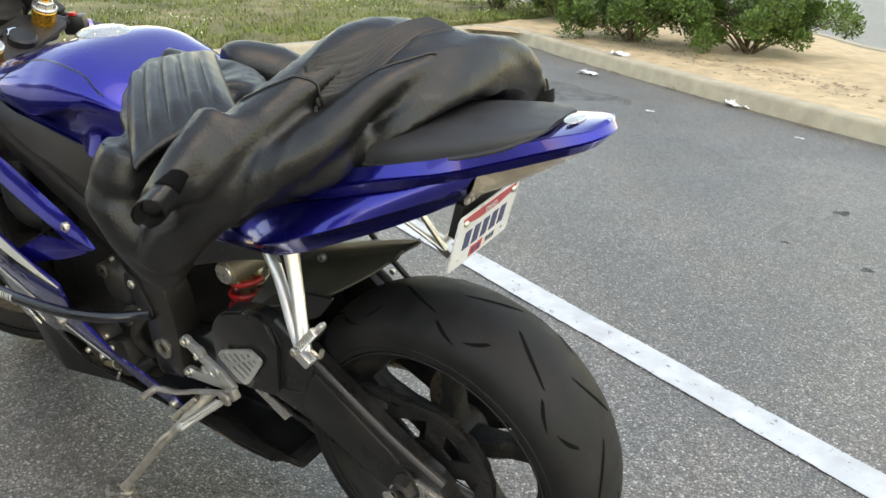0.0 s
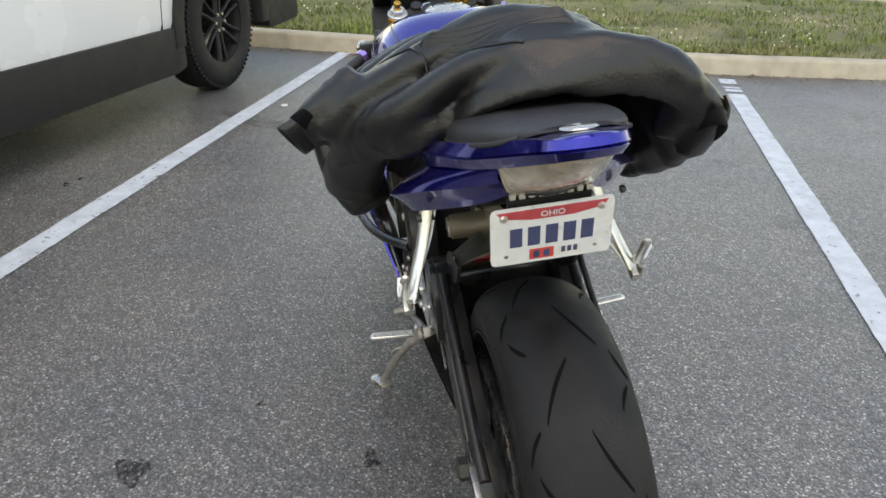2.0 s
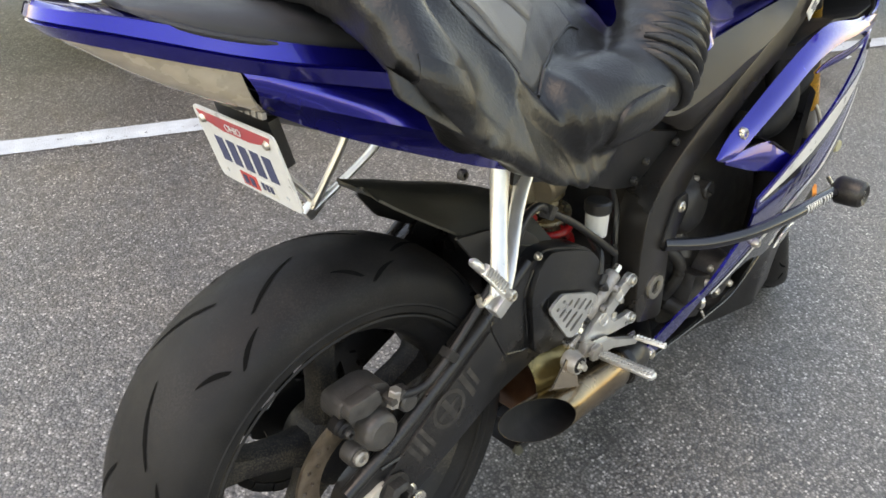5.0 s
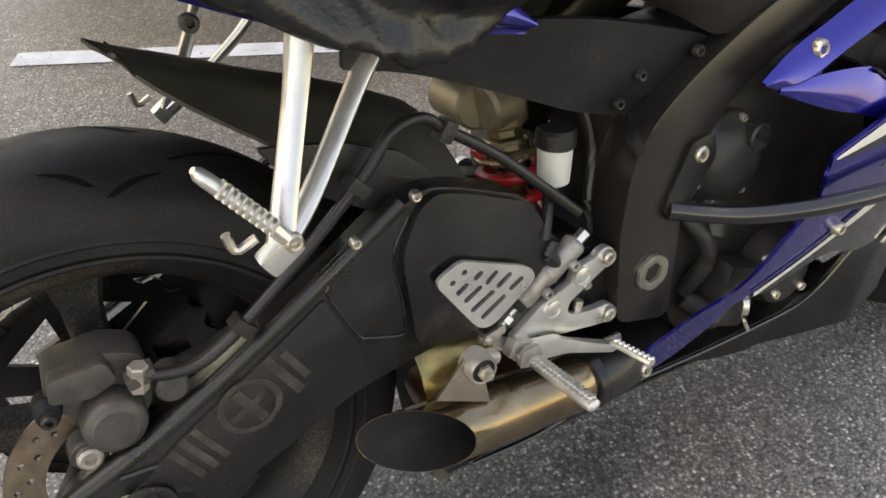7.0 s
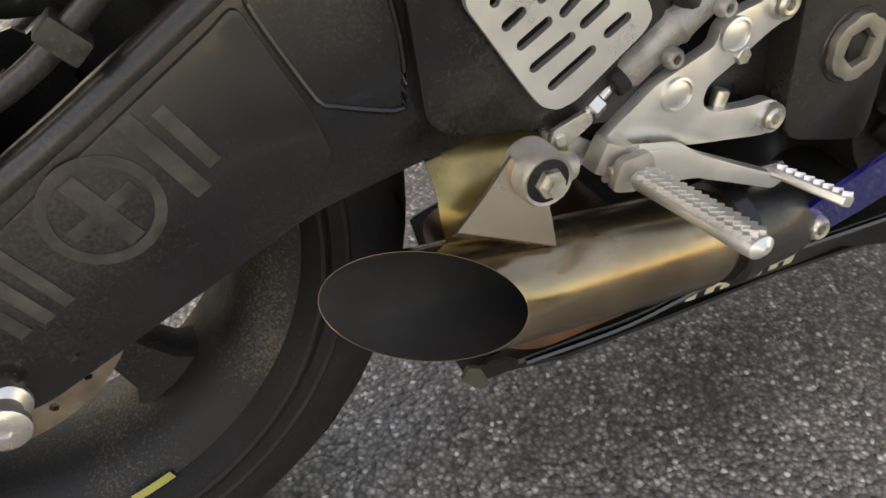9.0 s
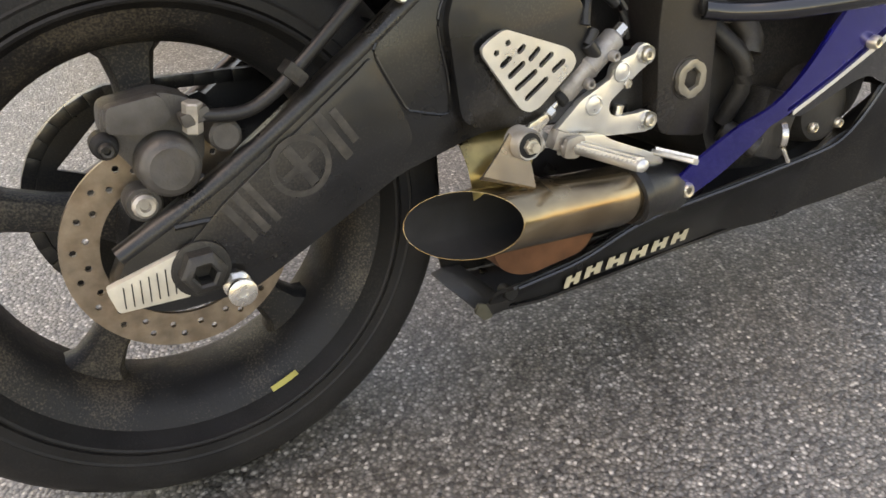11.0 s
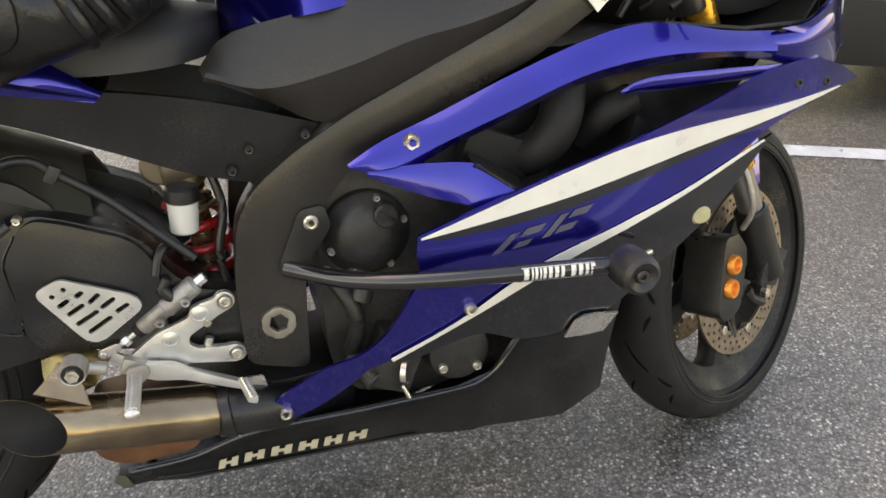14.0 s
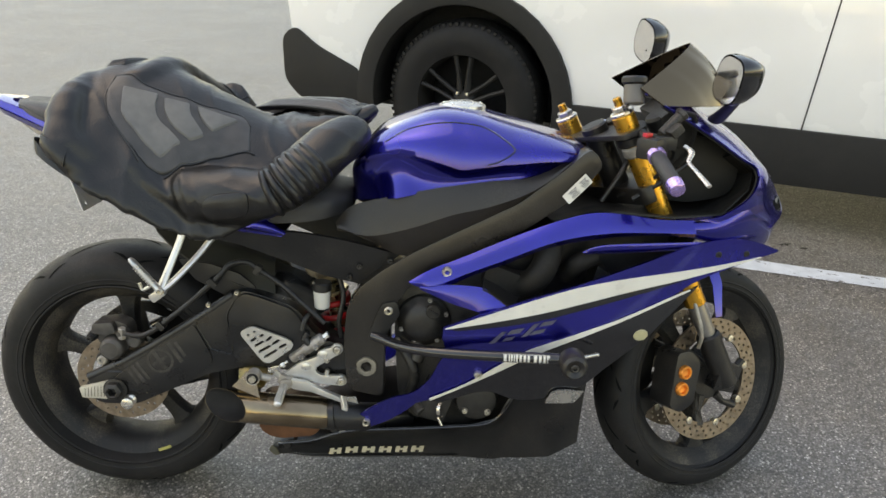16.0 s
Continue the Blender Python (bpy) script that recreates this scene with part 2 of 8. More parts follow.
def asphalt_material():
    """Worn asphalt: dark binder, stones of many greys, wide stains and patches."""
    m = bpy.data.materials.new("worn asphalt")
    m.use_nodes = True
    nt = m.node_tree
    b = nt.nodes["Principled BSDF"]
    tc = nt.nodes.new("ShaderNodeTexCoord")

    def vor(scale, feature="F1"):
        v = nt.nodes.new("ShaderNodeTexVoronoi")
        v.feature = feature
        v.inputs["Scale"].default_value = scale
        nt.links.new(tc.outputs["Object"], v.inputs["Vector"])
        return v

    def noi(scale, detail=5, rough=0.6):
        v = nt.nodes.new("ShaderNodeTexNoise")
        v.inputs["Scale"].default_value, v.inputs["Detail"].default_value, v.inputs["Roughness"].default_value = scale, detail, rough
        nt.links.new(tc.outputs["Object"], v.inputs["Vector"])
        return v

    def rng(src, a, c, lo, hi):
        v = nt.nodes.new("ShaderNodeMapRange")
        v.inputs[1].default_value, v.inputs[2].default_value, v.inputs[3].default_value, v.inputs[4].default_value = a, c, lo, hi
        nt.links.new(src, v.inputs[0])
        return v.outputs[0]

    def math_(op, a, c):
        v = nt.nodes.new("ShaderNodeMath")
        v.operation = op
        for i, s in enumerate((a, c)):
            if isinstance(s, (int, float)):
                v.inputs[i].default_value = s
            else:
                nt.links.new(s, v.inputs[i])
        return v.outputs[0]

    stones = vor(182)
    sep = nt.nodes.new("ShaderNodeSeparateColor")
    nt.links.new(stones.outputs["Color"], sep.inputs[0])
    shade = rng(sep.outputs[0], 0.0, 1.0, 0.055, 0.25)
    bright = rng(sep.outputs[1], 0.82, 1.0, 0.0, 0.40)
    shade = math_("ADD", shade, bright)
    gap = rng(stones.outputs["Distance"], 0.25, 0.62, 1.0, 0.42)
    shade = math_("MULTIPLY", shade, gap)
    wide = rng(noi(0.9, 7, 0.65).outputs[0], 0.3, 0.7, 0.72, 1.28)
    mid = rng(noi(22, 5, 0.75).outputs[0], 0.3, 0.7, 0.72, 1.28)
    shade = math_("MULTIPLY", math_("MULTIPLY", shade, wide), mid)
    oil = rng(noi(2.3, 5, 0.5).outputs[0], 0.62, 0.74, 1.0, 0.62)
    shade = math_("MULTIPLY", shade, oil)
    comb = nt.nodes.new("ShaderNodeCombineColor")
    nt.links.new(shade, comb.inputs[0])
    dust = noi(1.7, 7, 0.7).outputs[0]      # brown dust, blown into patches
    nt.links.new(math_("MULTIPLY", shade, rng(dust, 0.35, 0.65, 0.985, 0.905)), comb.inputs[1])
    nt.links.new(math_("MULTIPLY", shade, rng(dust, 0.35, 0.65, 0.96, 0.79)), comb.inputs[2])
    nt.links.new(comb.outputs[0], b.inputs["Base Color"])
    b.inputs["Roughness"].default_value = 0.44
    b.inputs["Specular IOR Level"].default_value = 0.9
    bp = nt.nodes.new("ShaderNodeBump")
    bp.inputs["Strength"].default_value, bp.inputs["Distance"].default_value = 0.6, 0.003
    nt.links.new(stones.outputs["Distance"], bp.inputs["Height"])
    bp.invert = True
    nt.links.new(bp.outputs[0], b.inputs["Normal"])
    return m


ASPHALT = asphalt_material()


def line_material():
    """Road paint, worn through to the stones in places."""
    m = mat("road paint", (0.52, 0.56, 0.59), 0.85, 0, 0, 0.12, 12, 0.9, 200, dirt=0.55, dirt_col=(0.36, 0.375, 0.40), spec=0.2)
    nt = m.node_tree
    b = nt.nodes["Principled BSDF"]
    tc = nt.nodes.new("ShaderNodeTexCoord")
    n = nt.nodes.new("ShaderNodeTexNoise")
    n.inputs["Scale"].default_value, n.inputs["Detail"].default_value, n.inputs["Roughness"].default_value = 26, 8, 0.75
    nt.links.new(tc.outputs["Object"], n.inputs["Vector"])
    r = nt.nodes.new("ShaderNodeMapRange")
    r.inputs[1].default_value, r.inputs[2].default_value = 0.36, 0.40
    nt.links.new(n.outputs[0], r.inputs[0])
    nt.links.new(r.outputs[0], b.inputs["Alpha"])
    return m


LINE = line_material()

# ---- mesh helpers ----


def part(name, bm, material, parent=None, label="", sharp=38):
    """Links a bmesh as one mesh object under a thing or a part."""
    me = bpy.data.meshes.new(name)
    bmesh.ops.recalc_face_normals(bm, faces=bm.faces)
    for f in bm.faces:
        f.smooth = True
    bm.to_mesh(me)
    bm.free()
    me.set_sharp_from_angle(angle=radians(sharp))
    for one in (material if isinstance(material, (list, tuple)) else [material]):
        me.materials.append(one)
    ob = new(name, me)
    if parent is not None:
        ob.parent = parent
    if label:
        ob["label"] = label
    return ob


def each(name, bm, material, parent=None, label=""):
    """Links every separate piece of a bmesh as a part of its own."""
    left = set(bm.verts)
    groups = []
    while left:
        stack, seen = [left.pop()], []
        while stack:
            v = stack.pop()
            seen.append(v)
            for e in v.link_edges:
                w = e.other_vert(v)
                if w in left:
                    left.remove(w)
                    stack.append(w)
        groups.append(sorted(seen, key=lambda v: v.index))
    bm.verts.index_update()
    for g in sorted(groups, key=lambda g: min(v.index for v in g)):
        at = {v: i for i, v in enumerate(g)}
        one = bmesh.new()
        vs = [one.verts.new(v.co) for v in g]
        for f in {f for v in g for f in v.link_faces}:
            one.faces.new([vs[at[v]] for v in f.verts])
        part(name, one, material, parent, label)
    bm.free()


def grid_faces(bm, vs, close_u=False, close_v=False):
    nu, nv = len(vs), len(vs[0])
    for i in range(nu if close_u else nu - 1):
        for j in range(nv if close_v else nv - 1):
            a, b, c, d = vs[i][j], vs[(i + 1) % nu][j], vs[(i + 1) % nu][(j + 1) % nv], vs[i][(j + 1) % nv]
            if len({a, b, c, d}) == 4:
                bm.faces.new((a, b, c, d))


def smooth_line(pts, n):
    """n points evenly along a Catmull-Rom line through pts (tuples of any length)."""
    p = np.array(pts, float)
    p = np.vstack([2 * p[0] - p[1], p, 2 * p[-1] - p[-2]])
    out = []
    for i in range(1, len(p) - 2):
        for t in np.linspace(0, 1, 16, endpoint=False):
            a, b, c, d = p[i - 1], p[i], p[i + 1], p[i + 2]
            out.append(0.5 * (2 * b + (c - a) * t + (2 * a - 5 * b + 4 * c - d) * t * t + (3 * b - a - 3 * c + d) * t ** 3))
    out.append(p[-2])
    out = np.array(out)
    s = np.r_[0, np.cumsum(np.linalg.norm(np.diff(out, axis=0), axis=1))]
    return np.array([[np.interp(v, s, out[:, k]) for k in range(out.shape[1])] for v in np.linspace(0, s[-1], n)])


def tube(bm, pts, r, seg=12, n=0, squash=1.0, cap=True, up=(0, 0, 1)):
    """A round bar along pts; r is one radius or one for each point; n: points of a smooth line through them."""
    radii = list(r) if isinstance(r, (list, tuple)) else [r] * len(pts)
    q = np.c_[np.array(pts, float), np.array(radii)]
    if n:
        q = smooth_line(q, n)
    rings = []
    ref = Vector(up)
    for i in range(len(q)):
        p = Vector(q[i][:3])
        t = (Vector(q[min(i + 1, len(q) - 1)][:3]) - Vector(q[max(i - 1, 0)][:3])).normalized()
        side = t.cross(ref)
        if side.length < 0.05:
            side = t.cross(Vector((1, 0.2, 0)))
        side.normalize()
        other = side.cross(t)
        rings.append([bm.verts.new(p + float(q[i][3]) * (math.cos(2 * math.pi * k / seg) * side + squash * math.sin(2 * math.pi * k / seg) * other)) for k in range(seg)])
    grid_faces(bm, rings, close_v=True)
    if cap:
        bm.faces.new(rings[0])
        bm.faces.new(rings[-1])
    return rings


def lathe(bm, profile, seg=24, m=Matrix(), closed=False, cap=True):
    """Turns (radius, height) points round the y axis, then moves them by m."""
    rings = [[bm.verts.new(m @ Vector((r * math.cos(2 * math.pi * k / seg), h, r * math.sin(2 * math.pi * k / seg)))) for k in range(seg)] for r, h in profile]
    grid_faces(bm, rings, close_u=closed, close_v=True)
    if not closed and cap:
        for ring in (rings[0], rings[-1]):
            if (ring[0].co - ring[seg // 2].co).length > 1e-5:
                bm.faces.new(ring)


def rod(bm, a, b, r, seg=14, bevel=0.15):
    """A straight round bar with eased ends."""
    a, b = Vector(a), Vector(b)
    t = (b - a).normalized()
    e = min(r * bevel, (b - a).length * 0.3)
    tube(bm, [a, a + t * e, b - t * e, b], [r - e, r, r, r - e], seg)


def box(bm, centre, size, rot=(0, 0, 0), ease=0.12):
    """A block with eased edges."""
    t = bmesh.new()
    bmesh.ops.create_cube(t, size=1)
    for v in t.verts:
        v.co = Vector((v.co.x * size[0], v.co.y * size[1], v.co.z * size[2]))
    bmesh.ops.bevel(t, geom=t.edges[:], offset=min(size) * ease, segments=2, affect="EDGES", profile=0.7)
    t.transform(pose(*centre, *rot))
    join(bm, t)


def join(bm, t):
    me = bpy.data.meshes.new("tmp")
    t.to_mesh(me)
    t.free()
    bm.from_mesh(me)
    bpy.data.meshes.remove(me)


def prism(bm, outline, y0, y1, holes=(), ease=0.0, m=Matrix()):
    """A plate: an outline in (x, z), with holes, from y0 to y1."""
    t = bmesh.new()
    edges = []
    for loop in (outline, *holes):
        vs = [t.verts.new((x, y0, z)) for x, z in loop]
        edges += [t.edges.new((vs[i], vs[(i + 1) % len(vs)])) for i in range(len(vs))]
    bmesh.ops.triangle_fill(t, edges=edges, use_beauty=True, use_dissolve=False)
    ext = bmesh.ops.extrude_face_region(t, geom=t.faces[:])
    for v in ext["geom"]:
        if isinstance(v, bmesh.types.BMVert):
            v.co.y = y1
    bmesh.ops.recalc_face_normals(t, faces=t.faces)
    if ease:
        rim = [e for e in t.edges if len(e.link_faces) == 2 and abs(e.link_faces[0].normal.dot(e.link_faces[1].normal)) < 0.5 and abs(e.verts[0].co.y - e.verts[1].co.y) < 1e-6]
        bmesh.ops.bevel(t, geom=rim, offset=ease, segments=2, affect="EDGES", profile=0.6, clamp_overlap=True)
    t.transform(m)
    join(bm, t)


def slot(cx, cz, length, width, angle, n=5):
    """The outline of a rounded slot in (x, z)."""
    out = []
    for side in (1, -1):
        for k in range(n):
            a = -math.pi / 2 + math.pi * k / (n - 1)
            out.append((side * (length / 2 - width / 2 + math.cos(a) * width / 2), side * math.sin(a) * width / 2))
    c, s = math.cos(radians(angle)), math.sin(radians(angle))
    return [(cx + x * c - z * s, cz + x * s + z * c) for x, z in out]


def rounded(pts, r, n=4):
    """A polygon in 2D with its corners rounded."""
    out = []
    for i in range(len(pts)):
        p, a, b = (np.array(pts[k % len(pts)], float) for k in (i, i - 1, i + 1))
        da, db = (a - p), (b - p)
        la, lb = np.linalg.norm(da), np.linalg.norm(db)
        d = min(r, la * 0.45, lb * 0.45)
        p0, p1 = p + da / la * d, p + db / lb * d
        for t in np.linspace(0, 1, n):
            out.append(tuple((1 - t) ** 2 * p0 + 2 * t * (1 - t) * p + t * t * p1))
    return out


def shell(bm, pts, thick):
    """A curved sheet from a grid of points, with thickness towards the side away from its normal."""
    nu, nv = len(pts), len(pts[0])
    g = [[Vector(p) for p in row] for row in pts]
    inner = []
    for i in range(nu):
        row = []
        for j in range(nv):
            du = g[min(i + 1, nu - 1)][j] - g[max(i - 1, 0)][j]
            dv = g[i][min(j + 1, nv - 1)] - g[i][max(j - 1, 0)]
            n = du.cross(dv)
            n = n.normalized() if n.length > 1e-9 else Vector((0, 0, 1))
            row.append(g[i][j] - n * thick)
        inner.append(row)
    a = [[bm.verts.new(p) for p in row] for row in g]
    b = [[bm.verts.new(p) for p in row] for row in inner]
    grid_faces(bm, a)
    grid_faces(bm, b)
    for i in range(nu - 1):
        bm.faces.new((a[i][0], a[i + 1][0], b[i + 1][0], b[i][0]))
        bm.faces.new((a[i][-1], a[i + 1][-1], b[i + 1][-1], b[i][-1]))
    for j in range(nv - 1):
        bm.faces.new((a[0][j], a[0][j + 1], b[0][j + 1], b[0][j]))
        bm.faces.new((a[-1][j], a[-1][j + 1], b[-1][j + 1], b[-1][j]))


def panel(bm, upper, lower, n=24, rows=6, bulge=0.0, thick=0.004, side=-1, lift=0.0):
    """A fairing panel between two edge lines (x, y, z), bulging outward; side -1 is the right of the bike, 1 its left."""
    u, l = smooth_line(upper, n), smooth_line(lower, n)
    pts = []
    for i in range(n):
        row = []
        for j in range(rows + 1):
            t = j / rows
            p = u[i] * (1 - t) + l[i] * t
            p[1] -= bulge * math.sin(math.pi * t) + lift
            row.append((p[0], -side * p[1] if side > 0 else p[1], p[2]))
        pts.append(row)
    if side > 0:
        pts = pts[::-1]
    shell(bm, pts, -thick)


def mirrored(pts):
    return [(x, -y, z) for x, y, z in pts]


def thing(name, label, category, group="", kind="", m=None):
    ob = new(name)
    ob.empty_display_size = 0.1
    tagged(ob, label, category, group, kind)
    if m is not None:
        ob.matrix_world = m
    return ob


# ---- setting ----
LINE_DIR = Vector((0.9455, -0.3256, 0))
LINE_LEFT = Vector((0.3256, 0.9455, 0))


def build_ground():
    bm = bmesh.new()
    n = 24
    ring = [[bm.verts.new((math.cos(2 * math.pi * k / n) * r, math.sin(2 * math.pi * k / n) * r, 0)) for k in range(n)] for r in (0.01, 6, 20, 80, 400)]
    grid_faces(bm, ring, close_v=True)
    bm.faces.new(ring[0])
    tagged(part("ground", bm, ASPHALT), "worn grey asphalt of a car park with oil stains", "ground", kind="structure")


def strip(name, offset, a, b, width, gaps=(), label="white painted parking line, worn at the edges", slant=0.0, pivot=0.0):
    """A painted line along the bays; slant turns it to fit the camera's view."""
    rng = random.Random(name)
    spans, at = [], a
    for g0, g1 in gaps:
        spans.append((at, g0))
        at = g1
    spans.append((at, b))
    for s0, s1 in spans:
        bm = bmesh.new()
        n = max(3, int((s1 - s0) / 0.03))
        lo, hi = [], []
        for i in range(n + 1):
            at = s0 + (s1 - s0) * i / n
            p = LINE_DIR * at + LINE_LEFT * (offset + slant * (at - pivot))
            for row, s in ((lo, -1), (hi, 1)):
                q = p + LINE_LEFT * s * (width / 2 + 0.0015 * math.sin(at * 9 + s) + rng.uniform(-0.002, 0.002))
                row.append(bm.verts.new((q.x, q.y, 0.004)))
        grid_faces(bm, [lo, hi])
        tagged(part(name, bm, LINE), label, "parking line", kind="structure")


def sweep_kerb(name, line, label, height=0.135, width=0.16, n=60, inward=1):
    """A concrete kerb along a line on the ground; inward: the side of the raised ground."""
    bm = bmesh.new()
    pts = smooth_line(line, n)
    prof = [(0, -0.02), (0.012, 0.0), (0.02, height - 0.03), (0.03, height - 0.008), (0.055, height), (width - 0.01, height), (width, height - 0.01), (width, -0.02)]
    rows = []
    for i in range(n):
        t = Vector((*(pts[min(i + 1, n - 1)] - pts[max(i - 1, 0)]), 0)).normalized()
        side = Vector((-t.y, t.x, 0)) * inward
        j = 0.004 * noise.noise(Vector((i * 0.7, 0, 0)))
        rows.append([bm.verts.new(Vector((*pts[i], 0)) + side * (d + j) + Vector((0, 0, z + (j if z > 0.05 else 0)))) for d, z in prof])
    grid_faces(bm, rows)
    bm.faces.new(rows[0])
    bm.faces.new(rows[-1])
    return tagged(part(name, bm, CONCRETE, sharp=60), label, "kerb", kind="structure")


KERB_FRONT = [(11.0, 12.0), (7.0, 4.6), (5.62, 0.85), (5.0, -0.8), (4.55, -2.4), (4.25, -4.0), (4.05, -5.6), (3.98, -6.75)]
KERB_SIDE = [(3.98, -6.75), (3.7, -6.93), (3.3, -6.75), (2.6, -6.28), (1.3, -5.52), (0.0, -4.85), (-1.5, -4.15), (-3.0, -3.7), (-4.2, -3.9), (-4.9, -5.0), (-5.1, -9.0)]
FAR_KERB = [(11.0, 12.0), (10.5, 4.0), (10.2, 0.0), (9.9, -2.2), (9.3, -4.3), (8.6, -6.5), (6.0, -9.6), (3.0, -11.5)]
SIDE_FAR = [(3.0, -11.5), (0.9, -10.4), (-0.1, -9.2), (-2.0, -8.4), (-5.1, -9.0)]


def raised(name, edge_a, edge_b, material, label, category, z=0.115, n=50, rows=14, hump=0.05):
    """Raised ground between two kerb lines."""
    bm = bmesh.new()
    a, b = smooth_line(edge_a, n), smooth_line(edge_b, n)
    vs = []
    for i in range(n):
        row = []
        for j in range(rows + 1):
            t = j / rows
            p = a[i] * (1 - t) + b[i] * t
            h = z + hump * math.sin(math.pi * t) * (1 + 0.6 * noise.noise(Vector((p[0], p[1], 0)))) + 0.018 * noise.noise(Vector((p[0] * 3, p[1] * 3, 2)))
            row.append(bm.verts.new((p[0], p[1], h if 0 < t < 1 else z)))
        vs.append(row)
    grid_faces(bm, vs)
    return tagged(part(name, bm, material), label, category, kind="structure")


def inset(line, d):
    """The line moved to its left by d."""
    p = np.array(line, float)
    t = np.gradient(p, axis=0)
    t /= np.linalg.norm(t, axis=1)[:, None]
    return [tuple(q + d * np.array([-s[1], s[0]])) for q, s in zip(p, t)]


build_ground()
strip("parking_line_left", 1.905, -0.66, 5.02, 0.108, slant=0.012, pivot=2.0)
strip("parking_line_right", -1.055, -3.6, 4.95, 0.118, slant=-0.014, pivot=4.0, gaps=((4.45, 4.52), (4.6, 4.63), (4.68, 4.78)))
strip("parking_line_far", -1.05, 11.5, 15.5, 0.11)
sweep_kerb("kerb_front", KERB_FRONT, "weathered concrete kerb between asphalt and lawn", inward=1)
sweep_kerb("kerb_side", [(4.13, -6.72), (3.93, -6.86)] + KERB_SIDE[1:], "buff concrete kerb round a sandy planting bed", inward=1)
sweep_kerb("kerb_far", FAR_KERB, "concrete kerb on the far side of the lawn", inward=-1)
sweep_kerb("kerb_bed_far", SIDE_FAR, "concrete kerb behind the planting bed", inward=-1)
raised("lawn", inset(KERB_FRONT, 0.13), inset(FAR_KERB, -0.13), SOIL, "patchy lawn soil behind the kerb", "lawn")
raised("planting_bed", [(4.35, -6.45)] + inset(KERB_SIDE[1:], 0.13)[1:], inset(list(reversed(SIDE_FAR))[::-1], -0.13), SAND, "sandy planting bed with dry leaf litter", "soil")

# ---- the motorcycle ----
LEAN = 7.091
BIKE_M = pose(0, 0, 0.3133, -LEAN, 0, 0) @ Matrix.Translation((0, 0, -0.315))
bike = thing("motorcycle", "blue sport motorcycle with white stripes leaning on its stand", "motorcycle", m=BIKE_M)


def side_y(x, z):
    """How far the side fairing stands out from the middle of the bike."""
    return 0.248 - 0.29 * (x - 0.85) ** 2 * (1 if x > 0.85 else 0.5) - 0.27 * max(0, 0.5 - z)


def skin(bm, upper, lower, side, n=28, rows=6, thick=0.004, lift=0.0, yf=side_y, dish=0.0):
    """A panel of the side fairing between two lines in (x, z)."""
    u, l = smooth_line(upper, n), smooth_line(lower, n)
    pts = []
    for i in range(n):
        row = []
        for j in range(rows + 1):
            x, z = u[i] * (1 - j / rows) + l[i] * j / rows
            row.append((x, side * (yf(x, z) + lift + dish * math.sin(math.pi * j / rows)), z))
        pts.append(row)
    shell(bm, pts if side < 0 else pts[::-1], -thick)


def both(name, build, material, label="", parent=bike):
    """Builds a part on the right and on the left of the bike."""
    for side in (-1, 1):
        bm = bmesh.new()
        build(bm, side)
        (each if name == "belly_mark" else part)(name, bm, material, parent, label)


def bolt(parent, at, r=0.009, side=-1, material=None, length=0.008, name="bolt"):
    """A socket head bolt that points to the side."""
    bm = bmesh.new()
    lathe(bm, [(r * 0.35, length * 0.35), (r * 0.45, length * 0.95), (r * 0.75, length), (r, length * 0.7), (r, 0)], 12, Matrix.Translation(at) @ Matrix.Diagonal((1, side, 1, 1)))
    return part(name, bm, material or BOLT, parent)


# wheels
def tyre_profile(radius, width, bead=0.222):
    """Closed section of a tyre: (radius, offset) round it."""
    pts = []
    w = width / 2
    crown = radius - w * 0.62
    for k in range(15):
        a = math.pi * k / 14
        pts.append((crown + w * 0.62 * math.sin(a) ** 0.9, -w * math.cos(a)))
    pts += [(crown - 0.02, w * 0.99), (bead + 0.012, w * 0.86), (bead, w * 0.74), (bead - 0.006, 0), (bead, -w * 0.74), (bead + 0.012, -w * 0.86), (crown - 0.02, -w * 0.99)]
    return pts


def tyre_point(radius, width, angle, lat, lift=0.0):
    """A point on the tread: angle round the wheel, lat from -1 to 1 across it."""
    w = width / 2
    a = math.pi * (lat + 1) / 2
    r = radius - w * 0.62 + w * 0.62 * math.sin(a) ** 0.9 + lift * math.sin(a)
    y = -(w + lift * 0.5) * math.cos(a)
    return Vector((r * math.cos(angle), y, r * math.sin(angle)))


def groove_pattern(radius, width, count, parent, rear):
    """Swept tread grooves as dark strips on the tread; their shade is painted."""
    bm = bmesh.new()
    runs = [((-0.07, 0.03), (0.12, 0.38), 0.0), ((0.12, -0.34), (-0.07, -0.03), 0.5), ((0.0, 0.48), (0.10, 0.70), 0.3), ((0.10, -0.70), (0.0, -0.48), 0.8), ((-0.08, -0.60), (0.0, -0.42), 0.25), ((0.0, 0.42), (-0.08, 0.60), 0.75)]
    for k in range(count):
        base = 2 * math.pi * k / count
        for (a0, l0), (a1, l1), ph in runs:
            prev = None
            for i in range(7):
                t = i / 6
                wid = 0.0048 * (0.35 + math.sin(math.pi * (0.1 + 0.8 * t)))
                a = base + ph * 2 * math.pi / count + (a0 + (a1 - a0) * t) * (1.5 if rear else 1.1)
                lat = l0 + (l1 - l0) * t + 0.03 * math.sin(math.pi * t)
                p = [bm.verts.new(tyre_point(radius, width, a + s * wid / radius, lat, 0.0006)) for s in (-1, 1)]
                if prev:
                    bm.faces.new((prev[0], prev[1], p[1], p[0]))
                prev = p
    return tagged(part("groove_strip", bm, GROOVE_SHADE, parent), kind="stuff")


